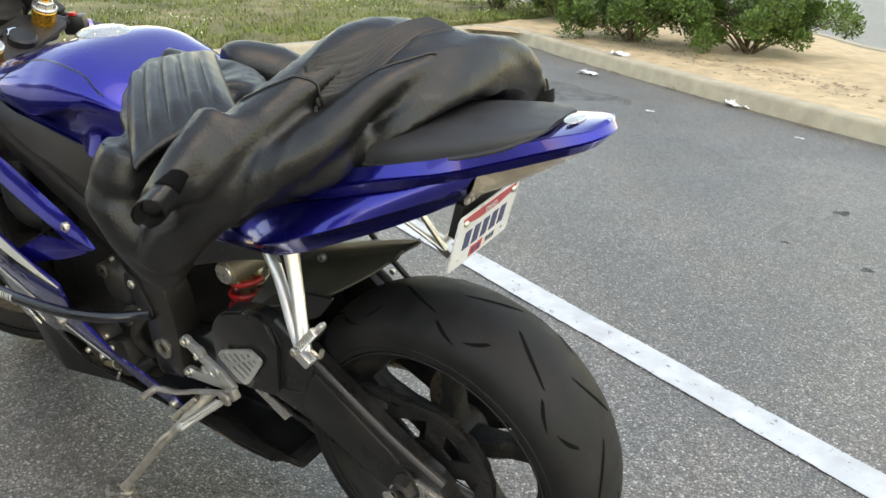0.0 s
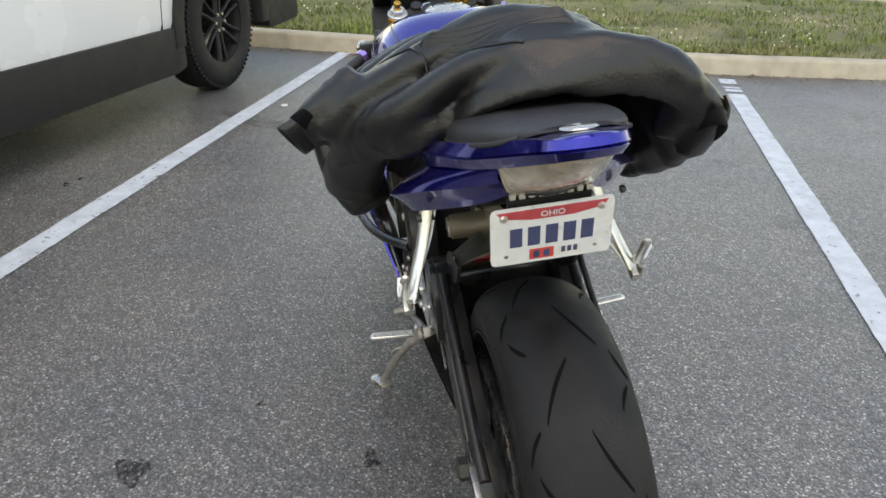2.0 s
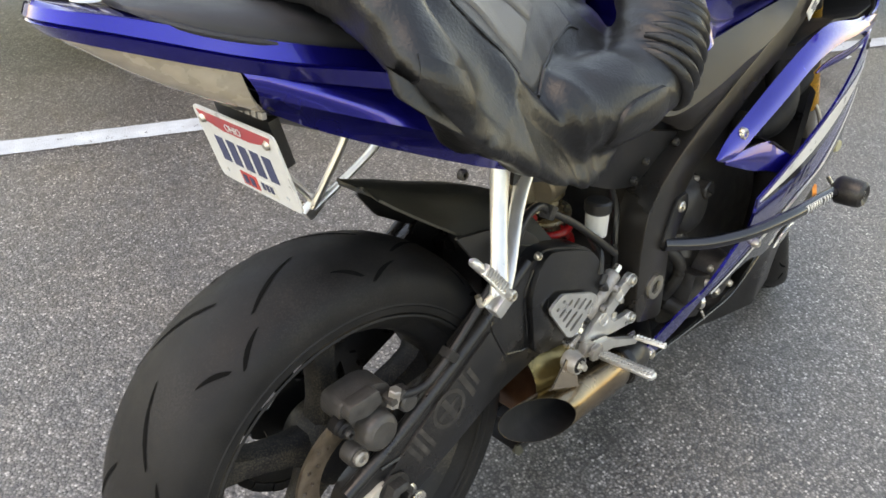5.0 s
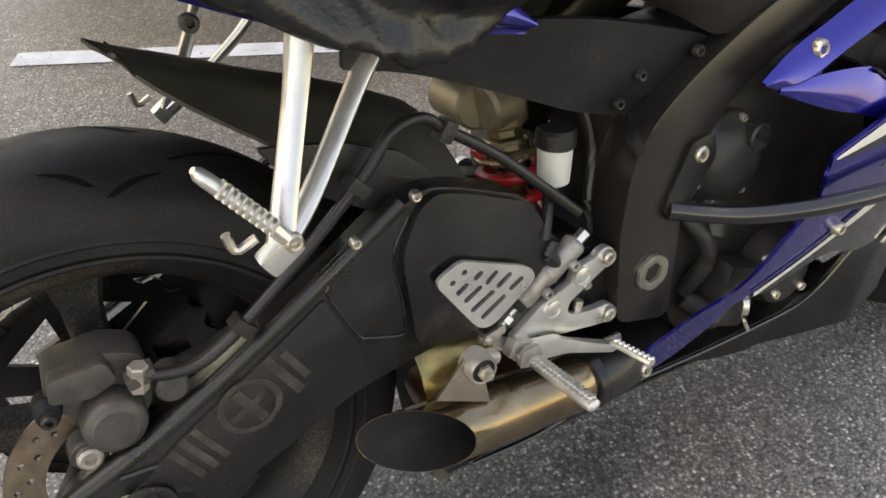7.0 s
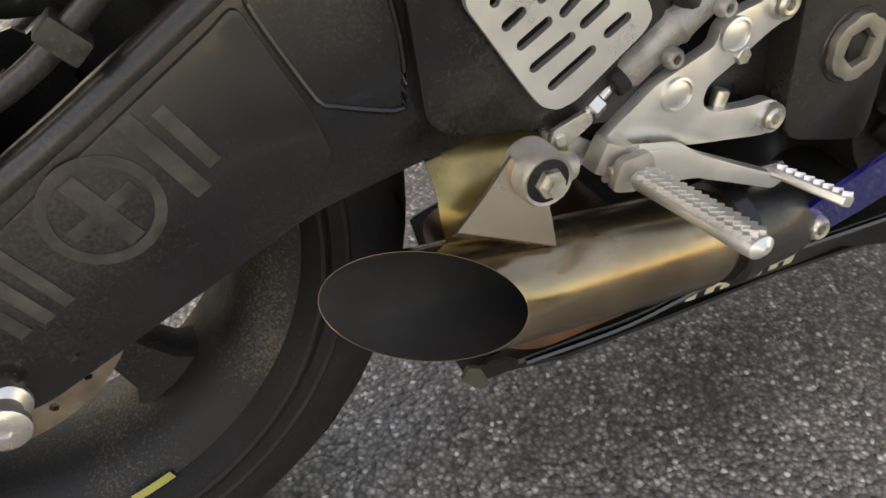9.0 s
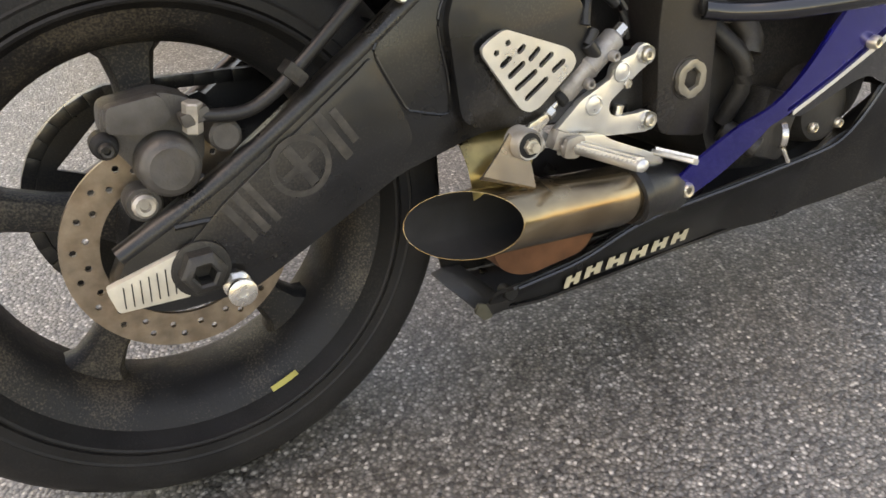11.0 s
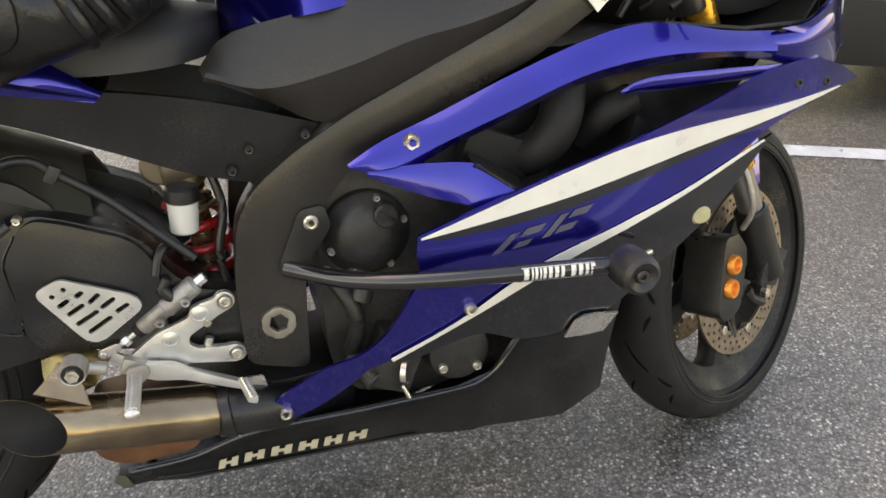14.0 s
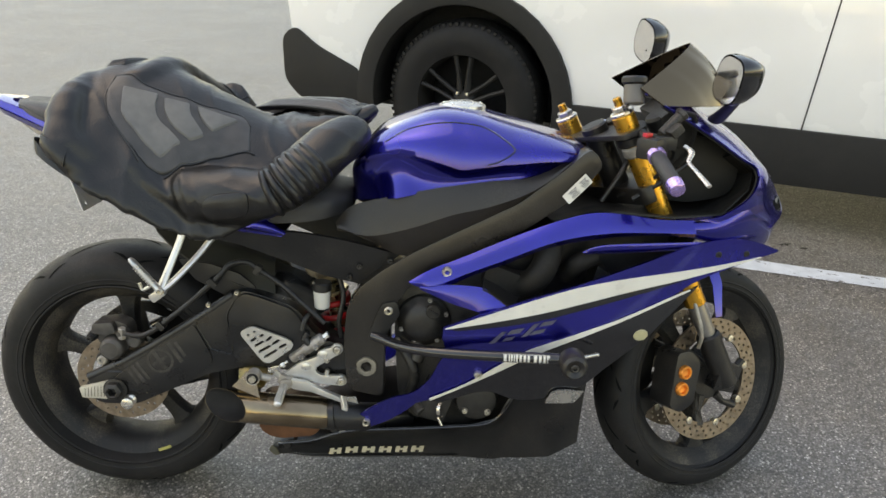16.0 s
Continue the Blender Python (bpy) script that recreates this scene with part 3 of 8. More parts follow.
def wheel(name, m, radius, width, spokes, phase, rim_w, label, rear):
    bm = bmesh.new()
    # rim barrel with lips
    h = rim_w / 2
    lathe(bm, [(0.226, -h), (0.218, -h + 0.004), (0.206, -h + 0.012), (0.197, -h + 0.02), (0.188, -h * 0.45), (0.186, 0), (0.188, h * 0.45), (0.197, h - 0.02), (0.206, h - 0.012), (0.218, h - 0.004), (0.226, h), (0.215, h * 0.6), (0.205, 0), (0.215, -h * 0.6)], 72, m, closed=True)
    lathe(bm, [(0.02, -h * 0.72), (0.045, -h * 0.7), (0.052, -h * 0.6), (0.056, -0.02), (0.056, 0.02), (0.052, h * 0.6), (0.045, h * 0.7), (0.02, h * 0.72)], 32, m)
    rim = part(name, bm, RIM, bike, label)
    for k in range(spokes):
        bm = bmesh.new()
        a = radians(phase + 360 * k / spokes)
        rm = m @ Matrix.Rotation(-a, 4, "Y")
        rows = []
        for r, wd, dp in ((0.045, 0.028, 0.030), (0.075, 0.020, 0.026), (0.11, 0.018, 0.023), (0.15, 0.020, 0.022), (0.175, 0.026, 0.022), (0.192, 0.045, 0.024)):
            ring = []
            for q in range(10):
                b = 2 * math.pi * q / 10
                ring.append(bm.verts.new(rm @ Vector((r, dp * math.copysign(abs(math.cos(b)) ** 0.6, math.cos(b)), wd * math.copysign(abs(math.sin(b)) ** 0.6, math.sin(b))))))
            rows.append(ring)
        grid_faces(bm, rows, close_v=True)
        part("spoke", bm, RIM, rim)
    bm = bmesh.new()
    lathe(bm, tyre_profile(radius, width), 96, m, closed=True)
    tyre = part("tyre", bm, RUBBER, rim, "worn black radial tyre with swept grooves", sharp=60)
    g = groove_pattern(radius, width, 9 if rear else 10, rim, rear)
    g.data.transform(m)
    bm = bmesh.new()
    for s in (-1, 1):
        for rr in (radius - width * 0.37, radius - width * 0.46):
            lathe(bm, [(rr, s * width * 0.497), (rr + 0.0025, s * (width * 0.497 + 0.0015)), (rr + 0.005, s * width * 0.497)], 96, m, cap=False)
    each("sidewall_ridge", bm, RUBBER, rim)
    return rim


def disc(parent, m, y, r0, r1, holes, label, thick=0.005):
    """A drilled brake disc."""
    bm = bmesh.new()
    n = 60
    outer = [(r1 * math.cos(2 * math.pi * k / n), r1 * math.sin(2 * math.pi * k / n)) for k in range(n)]
    inner = [(r0 * math.cos(2 * math.pi * k / n), r0 * math.sin(2 * math.pi * k / n)) for k in range(n)]
    cut = [inner]
    for k in range(holes):
        a = 2 * math.pi * k / holes
        for i, rr in enumerate((0.35, 0.65) if holes < 30 else (0.22, 0.5, 0.78)):
            b = a + i * math.pi / holes * 0.8
            r = r0 + (r1 - r0) * rr
            c = (r * math.cos(b), r * math.sin(b))
            cut.append([(c[0] + 0.0035 * math.cos(q * math.pi / 3), c[1] + 0.0035 * math.sin(q * math.pi / 3)) for q in range(6)])
    prism(bm, outer, y - thick / 2, y + thick / 2, cut, 0, m)
    return part("brake_disc", bm, DISC, parent, label, sharp=20)


REAR_M = Matrix.Translation((0, 0, 0.315))
STEER = Matrix.Translation((1.41, 0.025, 0.2905)) @ Matrix.Rotation(radians(27), 4, Vector((-0.28, 0.03, 0.67)).normalized())
rear_wheel = wheel("rear_wheel", REAR_M, 0.315, 0.186, 5, 90, 0.14, "black five spoke rear wheel, dusty", True)
disc(rear_wheel, REAR_M, -0.083, 0.075, 0.11, 20, "rust tinted drilled brake disc")
front_wheel = wheel("front_wheel", STEER, 0.289, 0.122, 5, 54, 0.095, "black five spoke front wheel turned to its left", False)
for s in (-1, 1):
    disc(front_wheel, STEER, s * 0.058, 0.112, 0.155, 36, "large drilled steel brake disc")
    bm = bmesh.new()
    for k in range(6):
        a = 2 * math.pi * k / 6
        tube(bm, [STEER @ Vector((r * math.cos(a + tw), s * 0.056, r * math.sin(a + tw))) for r, tw in ((0.045, 0), (0.08, 0.12), (0.116, 0.3))], [0.012, 0.008, 0.011], 8)
    lathe(bm, [(0.03, 0), (0.05, 0.004), (0.05, 0.01), (0.03, 0.012)], 24, STEER @ Matrix.Translation((0, s * 0.056 - 0.006, 0)))
    each("disc_carrier", bm, ENGINE, front_wheel, "dark alloy disc carrier")
    bm = bmesh.new()
    for k in range(8):
        a = 2 * math.pi * k / 8 + 0.2
        lathe(bm, [(0.004, -0.007), (0.009, -0.006), (0.009, 0.006), (0.004, 0.007)], 10, STEER @ Matrix.Translation((0.116 * math.cos(a), s * 0.058, 0.116 * math.sin(a))))
    each("disc_button", bm, BOLT, front_wheel)
# small yellow patch inside the rear rim, below the hub
bm = bmesh.new()
for a0, a1 in ((-74, -65),):
    rows = []
    for k in range(9):
        a = radians(a0 + (a1 - a0) * k / 8)
        rows.append([bm.verts.new(REAR_M @ Vector((r * math.cos(a), -0.0712, r * math.sin(a)))) for r in (0.2135, 0.2215)])
    grid_faces(bm, rows)
each("rim_patch", bm, RIM_LINE, rear_wheel, "small yellow patch inside the rear rim")
# sprocket and chain on the left
bm = bmesh.new()
teeth = []
for k in range(92):
    a = 2 * math.pi * k / 92
    r = 0.124 + (0.008 if k % 4 in (1, 2) else -0.001)
    teeth.append((r * math.cos(a), r * math.sin(a)))
cuts = [[((0.058 + 0.045 * q[0]) * math.cos(radians(60 * k + q[1])), (0.058 + 0.045 * q[0]) * math.sin(radians(60 * k + q[1]))) for q in ((0, 0), (1, -8), (1, 30), (0, 24))] for k in range(6)]
prism(bm, teeth, 0.081, 0.087, cuts, 0, REAR_M)
part("sprocket", bm, SWING, rear_wheel, "dark chain sprocket", sharp=20)
bm = bmesh.new()
run = [Vector((0.127 * math.cos(a), 0.084, 0.315 + 0.127 * math.sin(a))) for a in np.linspace(radians(100), radians(260), 18)]
run += [Vector((x, 0.084, 0.188 + (x + 0.02) * 0.28)) for x in np.linspace(0.03, 0.52, 24)]
run += [Vector((0.56 + 0.035 * math.cos(a), 0.084, 0.375 + 0.035 * math.sin(a))) for a in np.linspace(radians(-80), radians(85), 7)]
run += [Vector((x, 0.084, 0.412 + (0.53 - x) * 0.055)) for x in np.linspace(0.53, 0.03, 24)]
for i, p in enumerate(run):
    q = run[(i + 1) % len(run)]
    d = (q - p).normalized()
    box(bm, (p + q) / 2, ((q - p).length * 1.06, 0.016 if i % 2 else 0.012, 0.015), (0, -math.degrees(math.atan2(d.z, d.x)), 0), 0.2)
part("chain", bm, SWING, bike, "oily drive chain")

# swingarm: two braced arms and a cross tube
ARM = [(-0.078, 0.298), (-0.055, 0.338), (0.05, 0.392), (0.20, 0.487), (0.285, 0.545), (0.312, 0.560), (0.35, 0.550), (0.42, 0.524), (0.445, 0.502), (0.458, 0.470), (0.49, 0.440), (0.55, 0.428), (0.60, 0.405), (0.60, 0.355), (0.52, 0.345), (0.43, 0.362), (0.32, 0.375), (0.22, 0.352), (0.12, 0.305), (0.05, 0.272), (-0.03, 0.272)]
for side in (-1, 1):
    bm = bmesh.new()
    prism(bm, rounded(ARM, 0.014), side * 0.098, side * 0.138, (), 0.009)
    arm = part("swingarm", bm, SWING, bike, "satin black braced swingarm, dusty")
    bm = bmesh.new()
    prism(bm, rounded([(0.288, 0.398), (0.284, 0.44), (0.278, 0.50), (0.300, 0.545), (0.318, 0.556), (0.35, 0.548), (0.42, 0.521), (0.441, 0.498), (0.450, 0.468), (0.448, 0.43), (0.452, 0.39), (0.47, 0.362), (0.43, 0.367), (0.35, 0.378), (0.30, 0.386)], 0.016), side * 0.130, side * 0.1495, (), 0.012)
    part("pressed_box", bm, SWING, arm, "rounded box section")
    bm = bmesh.new()
    prism(bm, rounded([(-0.03, 0.312), (0.04, 0.295), (0.12, 0.316), (0.20, 0.354), (0.236, 0.384), (0.228, 0.412), (0.198, 0.476), (0.186, 0.466), (0.04, 0.37)], 0.012), side * 0.134, side * 0.1425, (), 0.004)
    part("pressed_web", bm, SWING, arm)
    bm = bmesh.new()
    ridge = [(-0.06, 0.335), (0.05, 0.39), (0.20, 0.484), (0.29, 0.546)]
    tube(bm, [(x, side * 0.128, z) for x, z in ridge], 0.011, 10, 14, cap=True)
    part("upper_edge", bm, SWING, arm)
    bm = bmesh.new()
    seam = [(0.206, 0.486), (0.204, 0.474), (0.230, 0.420), (0.238, 0.414), (0.276, 0.403), (0.280, 0.412), (0.281, 0.44), (0.274, 0.497), (0.292, 0.535)]
    tube(bm, [(x, side * 0.1385, z) for x, z in seam], 0.0018, 6, 40)
    tube(bm, [(-0.01, side * 0.139, 0.355), (0.03, side * 0.139, 0.352), (0.06, side * 0.139, 0.33), (0.075, side * 0.139, 0.30)], 0.003, 6, 10)
    each("weld_seam", bm, SWING, arm)
    # chain adjuster block, axle nut, spool
    bm = bmesh.new()
    prism(bm, rounded([(-0.079, 0.316), (-0.074, 0.291), (-0.01, 0.288), (0.0, 0.296), (0.0, 0.33), (-0.012, 0.333)], 0.004), side * 0.137, side * 0.147, (), 0.002)
    part("chain_adjuster", bm, mat("pale dull alloy", (0.56, 0.52, 0.44), 0.5, 0.3, 0, 0.12, 60, 0.1, 400, dirt=0.3, dirt_col=(0.35, 0.3, 0.22)) if side < 0 else STEEL, arm, "bare alloy chain adjuster block")
    bm = bmesh.new()
    for k in range(8):
        box(bm, (-0.066 + k * 0.0075, side * 0.1472, 0.3045 + k * 0.0007), (0.0011, 0.0008, 0.021 + 0.0012 * k), (0, 6, 0), 0.1)
    each("adjuster_tick", bm, ENGINE, arm, "dark engraved tick")
    bm = bmesh.new()
    lathe(bm, [(0.022, 0), (0.0275, 0.0015), (0.0275, 0.004), (0.018, 0.0055)], 30, Matrix.Translation((0.004, side * 0.143, 0.312)) @ Matrix.Diagonal((1, side, 1, 1)), cap=False)
    part("axle_washer", bm, ENGINE, arm)
    bm = bmesh.new()
    lathe(bm, [(0.0, 0.004), (0.0095, 0.004), (0.0105, 0.021), (0.013, 0.023), (0.0165, 0.022), (0.0215, 0.018), (0.0215, 0.003)], 6, Matrix.Translation((0.004, side * 0.145, 0.314)) @ Matrix.Diagonal((1, side, 1, 1)))
    part("axle_nut", bm, ENGINE, arm, "dark axle nut")
    bm = bmesh.new()
    lathe(bm, [(0.004, 0.024), (0.004, 0.026), (0.010, 0.026), (0.014, 0.024), (0.014, 0.020), (0.009, 0.016), (0.009, 0.008), (0.014, 0.004), (0.014, 0)], 20, Matrix.Translation((0.034, side * 0.137, 0.283)) @ Matrix.Diagonal((1, side, 1, 1)))
    part("stand_spool", bm, STEEL, arm, "brass coloured stand spool")
    # faded lettering that cannot be read, as plain bars
    if side < 0:
        bm = bmesh.new()
        for along, wd, tall in ((-0.078, 0.008, 0.045), (-0.064, 0.008, 0.05), (-0.050, 0.007, 0.05), (0.042, 0.010, 0.056), (0.057, 0.008, 0.04)):
            box(bm, (0.114 + along * 0.85, -0.1428, 0.386 + along * 0.52), (wd, 0.0008, tall), (0, -31, 0), 0.1)
        ring = [(0.031 * math.cos(q), 0.031 * math.sin(q)) for q in np.linspace(0, 2 * math.pi, 28, endpoint=False)]
        hole = [(x * 0.8, z * 0.8) for x, z in ring]
        prism(bm, ring, -0.1424, -0.1431, [hole], 0, Matrix.Translation((0.114, 0, 0.386)))
        box(bm, (0.114, -0.1428, 0.386), (0.010, 0.0008, 0.046), (0, -31, 0), 0.1)
        box(bm, (0.114, -0.1427, 0.386), (0.042, 0.0008, 0.007), (0, -31, 0), 0.1)
        each("faded_marking", bm, mat("faded grey paint", (0.05, 0.044, 0.038), 0.55, 0, 0, 0.6, 60, dirt=0.85, dirt_col=(0.011, 0.011, 0.012)), arm, "faded grey lettering worn to bars")
bm = bmesh.new()
prism(bm, rounded([(0.33, 0.40), (0.335, 0.528), (0.375, 0.520), (0.43, 0.485), (0.48, 0.43), (0.57, 0.41), (0.56, 0.37), (0.40, 0.375)], 0.02), -0.10, 0.10, (), 0.006)
part("swingarm_bridge", bm, SWING, bike)

# rear caliper and hose on the right
CALIPER = mat("grey caliper", (0.075, 0.07, 0.066), 0.45, 0.35, 0, 0.25, 60, 0.3, 400, dirt=0.55, dirt_col=(0.11, 0.092, 0.072))


def turned(profile, at, seg=24, side=-1):
    """A bmesh of a round piece that points to the side."""
    one = bmesh.new()
    lathe(one, profile, seg, Matrix.Translation(at) @ Matrix.Diagonal((1, side, 1, 1)))
    return one


bm = bmesh.new()
prism(bm, rounded([(-0.048, 0.440), (-0.043, 0.466), (0.008, 0.471), (0.034, 0.460), (0.040, 0.436), (0.034, 0.404), (0.010, 0.378), (-0.022, 0.384), (-0.030, 0.412)], 0.008), -0.070, -0.112, (), 0.006)
cal = part("rear_caliper", bm, CALIPER, bike, "dusty grey brake caliper")
bm = bmesh.new()
prism(bm, rounded([(-0.044, 0.446), (-0.040, 0.468), (0.006, 0.472), (0.012, 0.45), (-0.012, 0.44)], 0.006), -0.108, -0.128, (), 0.005)
part("caliper_bridge", bm, CALIPER, cal)
part("piston_housing", turned([(0.0, 0.036), (0.019, 0.036), (0.0205, 0.0345), (0.022, 0.034), (0.026, 0.031), (0.0275, 0.027), (0.029, 0.0)], (0.0, -0.105, 0.409), 32), CALIPER, cal, "round cast piston housing")
part("mounting_ear", turned([(0.006, 0.022), (0.015, 0.022), (0.017, 0.019), (0.017, 0.0)], (-0.028, -0.098, 0.376)), CALIPER, cal)
part("slide_boot", turned([(0.004, 0.030), (0.009, 0.029), (0.007, 0.025), (0.011, 0.022), (0.008, 0.018), (0.012, 0.014), (0.012, 0.0)], (-0.047, -0.100, 0.434), 18), RUBBER, cal, "ribbed rubber slide boot")
part("mounting_lug", turned([(0.004, 0.028), (0.012, 0.028), (0.015, 0.025), (0.016, 0.0)], (0.053, -0.105, 0.426)), CALIPER, cal)
bm = bmesh.new()
rod(bm, (0.026, -0.128, 0.434), (0.030, -0.132, 0.462), 0.009, 6)
part("banjo_bolt", bm, CAST, cal, "dull banjo bolt")
bm = bmesh.new()
box(bm, (0.030, -0.128, 0.449), (0.026, 0.02, 0.012), (0, -12, 0), 0.25)
part("banjo_fitting", bm, CALIPER, cal)
bolt(cal, (-0.028, -0.120, 0.376), 0.0115, -1, CAST)
bolt(cal, (-0.047, -0.128, 0.434), 0.007, -1, ENGINE)
bm = bmesh.new()
tube(bm, [(0.036, -0.132, 0.449), (0.055, -0.136, 0.446), (0.077, -0.138, 0.447), (0.099, -0.138, 0.457), (0.122, -0.138, 0.473), (0.19, -0.135, 0.527), (0.255, -0.132, 0.585), (0.285, -0.128, 0.617), (0.32, -0.122, 0.622), (0.345, -0.12, 0.605), (0.40, -0.125, 0.568), (0.45, -0.135, 0.525), (0.495, -0.142, 0.485)], 0.0062, 10, 60)
part("brake_hose", bm, BLACK, bike, "black rubber brake hose")
bm = bmesh.new()
for at, rot in (((0.122, -0.137, 0.472), -42), ((0.245, -0.133, 0.576), -44), ((0.345, -0.12, 0.604), 30)):
    box(bm, at, (0.014, 0.02, 0.022), (0, rot, 0), 0.2)
each("hose_clip", bm, ENGINE, bike)
for at in ((0.235, -0.139, 0.525), (0.30, -0.137, 0.555)):
    bolt(bike, at, 0.006)

# engine, frame and covers
FRAME_R = [(0.545, 0.33), (0.54, 0.45), (0.548, 0.53), (0.575, 0.578), (0.63, 0.622), (0.70, 0.665), (0.80, 0.715), (0.92, 0.775), (1.01, 0.845), (1.07, 0.90), (1.10, 0.86), (1.04, 0.79), (0.95, 0.725), (0.84, 0.67), (0.75, 0.62), (0.695, 0.59), (0.655, 0.54), (0.632, 0.47), (0.63, 0.38), (0.63, 0.31)]


def build_frame(bm, side):
    prism(bm, rounded(FRAME_R, 0.02), side * 0.105, side * 0.163, (), 0.012)


both("frame_spar", build_frame, FRAME, "dark bronze grey aluminium frame spar")
for side in (-1, 1):
    bm = bmesh.new()
    rim = []
    for k in range(24):
        q = 2 * math.pi * k / 24
        rr = 0.0232 if k % 4 else 0.0217
        rim.append((rr * math.cos(q), rr * math.sin(q)))
    hexa = [(0.0135 * math.cos(math.pi * k / 3 + 0.3), 0.0135 * math.sin(math.pi * k / 3 + 0.3)) for k in range(6)]
    prism(bm, rim, side * 0.158, side * 0.170, [hexa], 0.0012, Matrix.Translation((0.591, 0, 0.39)))
    nut = part("pivot_nut", bm, mat("dull grey steel", (0.30, 0.28, 0.24), 0.45, 0.8, 0, 0.2, 60, dirt=0.4), bike, "notched swingarm pivot nut with a hexagon bore")
    part("nut_washer", turned([(0.020, 0.006), (0.0255, 0.006), (0.027, 0.004), (0.027, 0.0)], (0.591, side * 0.158, 0.39), 30, side), FRAME, nut)
    part("pivot_bore", turned([(0.0, 0.003), (0.0135, 0.004)], (0.591, side * 0.160, 0.39), 20, side), ENGINE, nut)
bm = bmesh.new()
prism(bm, rounded([(0.66, 0.30), (0.65, 0.55), (0.72, 0.60), (0.86, 0.62), (0.98, 0.60), (1.02, 0.42), (0.98, 0.27), (0.80, 0.22), (0.69, 0.24)], 0.03), -0.125, 0.125, (), 0.012)
engine = part("engine", bm, ENGINE, bike, "dark grey engine block")
for side in (-1, 1):
    bm = bmesh.new()
    lathe(bm, [(0.0, 0.036), (0.012, 0.036), (0.026, 0.034), (0.038, 0.030), (0.047, 0.023), (0.052, 0.014), (0.058, 0.011), (0.061, 0.007), (0.062, 0)], 40, Matrix.Translation((0.72, side * 0.128, 0.492)) @ Matrix.Diagonal((1, side, 1, 1)))
    rod(bm, (0.742, side * 0.14, 0.525), (0.742, side * 0.168, 0.525), 0.017)
    part("clutch_cover", bm, ENGINE, engine)
    bm = bmesh.new()
    box(bm, (0.742, side * 0.1685, 0.525), (0.026, 0.004, 0.005), (0, 30, 0))
    part("filler_slot", bm, SWING, engine)
    for a in (20, 75, 200, 250, 305):
        bolt(engine, (0.72 + 0.054 * math.cos(radians(a)), side * 0.139, 0.492 + 0.054 * math.sin(radians(a))), 0.0055, side, CAST)
    bm = bmesh.new()
    lathe(bm, [(0.0, 0.05), (0.03, 0.05), (0.045, 0.044), (0.05, 0.03), (0.055, 0.0)], 26, Matrix.Translation((0.845, side * 0.124, 0.305)) @ Matrix.Diagonal((1, side, 1, 1)))
    box(bm, (0.75, side * 0.14, 0.30), (0.07, 0.06, 0.09), (0, 20, 0), 0.2)
    rod(bm, (0.69, side * 0.13, 0.30), (0.72, side * 0.168, 0.275), 0.016)
    tube(bm, [(0.66, side * 0.12, 0.44), (0.69, side * 0.15, 0.40), (0.70, side * 0.15, 0.36), (0.69, side * 0.13, 0.31)], 0.012, 10, 14)
    tube(bm, [(0.70, side * 0.125, 0.45), (0.71, side * 0.145, 0.42), (0.705, side * 0.15, 0.40)], 0.016, 10, 8)
    part("pump_cover", bm, ENGINE, engine)
    for at in ((0.818, side * 0.172, 0.285), (0.87, side * 0.172, 0.282), (0.775, side * 0.168, 0.322), (0.66, side * 0.15, 0.45), (0.80, side * 0.16, 0.34)):
        bolt(engine, at, 0.0075, side)
    bm = bmesh.new()
    lathe(bm, [(0.017, -0.004), (0.0195, -0.004), (0.0195, 0.004), (0.017, 0.004)], 18, Matrix.Translation((0.765, side * 0.165, 0.285)) @ Matrix.Rotation(radians(60), 4, "Z"), closed=True)
    rod(bm, (0.755, side * 0.18, 0.27), (0.765, side * 0.183, 0.25), 0.003)
    part("hose_clamp", bm, STEEL, engine)
    # wide hoses in the opening of the fairing
    bm = bmesh.new()
    tube(bm, [(0.93, side * 0.13, 0.58), (0.96, side * 0.16, 0.60), (0.985, side * 0.165, 0.64), (1.0, side * 0.14, 0.70)], 0.03, 14, 20)
    tube(bm, [(1.04, side * 0.12, 0.60), (1.06, side * 0.15, 0.64), (1.10, side * 0.15, 0.66)], 0.022, 12, 16)
    box(bm, (0.90, side * 0.15, 0.60), (0.10, 0.03, 0.05), (0, 20, 0), 0.2)
    part("cooling_hose", bm, RUBBER, engine, "black rubber cooling hoses")
bm = bmesh.new()
prism(bm, [(1.02, 0.30), (1.05, 0.30), (1.13, 0.62), (1.10, 0.64)], -0.17, 0.17)
part("radiator", bm, SWING, bike, "black radiator")

# tank
bm = bmesh.new()
secs = []
TANK = [(0.555, 0.06, 0.755, 0.838), (0.575, 0.105, 0.762, 0.872), (0.62, 0.142, 0.775, 0.916), (0.69, 0.168, 0.79, 0.949), (0.75, 0.18, 0.80, 0.966), (0.82, 0.185, 0.812, 0.962), (0.90, 0.182, 0.82, 0.940), (0.97, 0.170, 0.824, 0.922), (1.03, 0.148, 0.83, 0.904), (1.07, 0.112, 0.84, 0.888), (1.085, 0.06, 0.85, 0.876)]
CREASE_X, CREASE_Z = (0.555, 0.60, 0.667, 0.732, 0.797, 0.882, 0.969, 1.03, 1.085), (0.82, 0.868, 0.884, 0.869, 0.850, 0.862, 0.868, 0.866, 0.862)
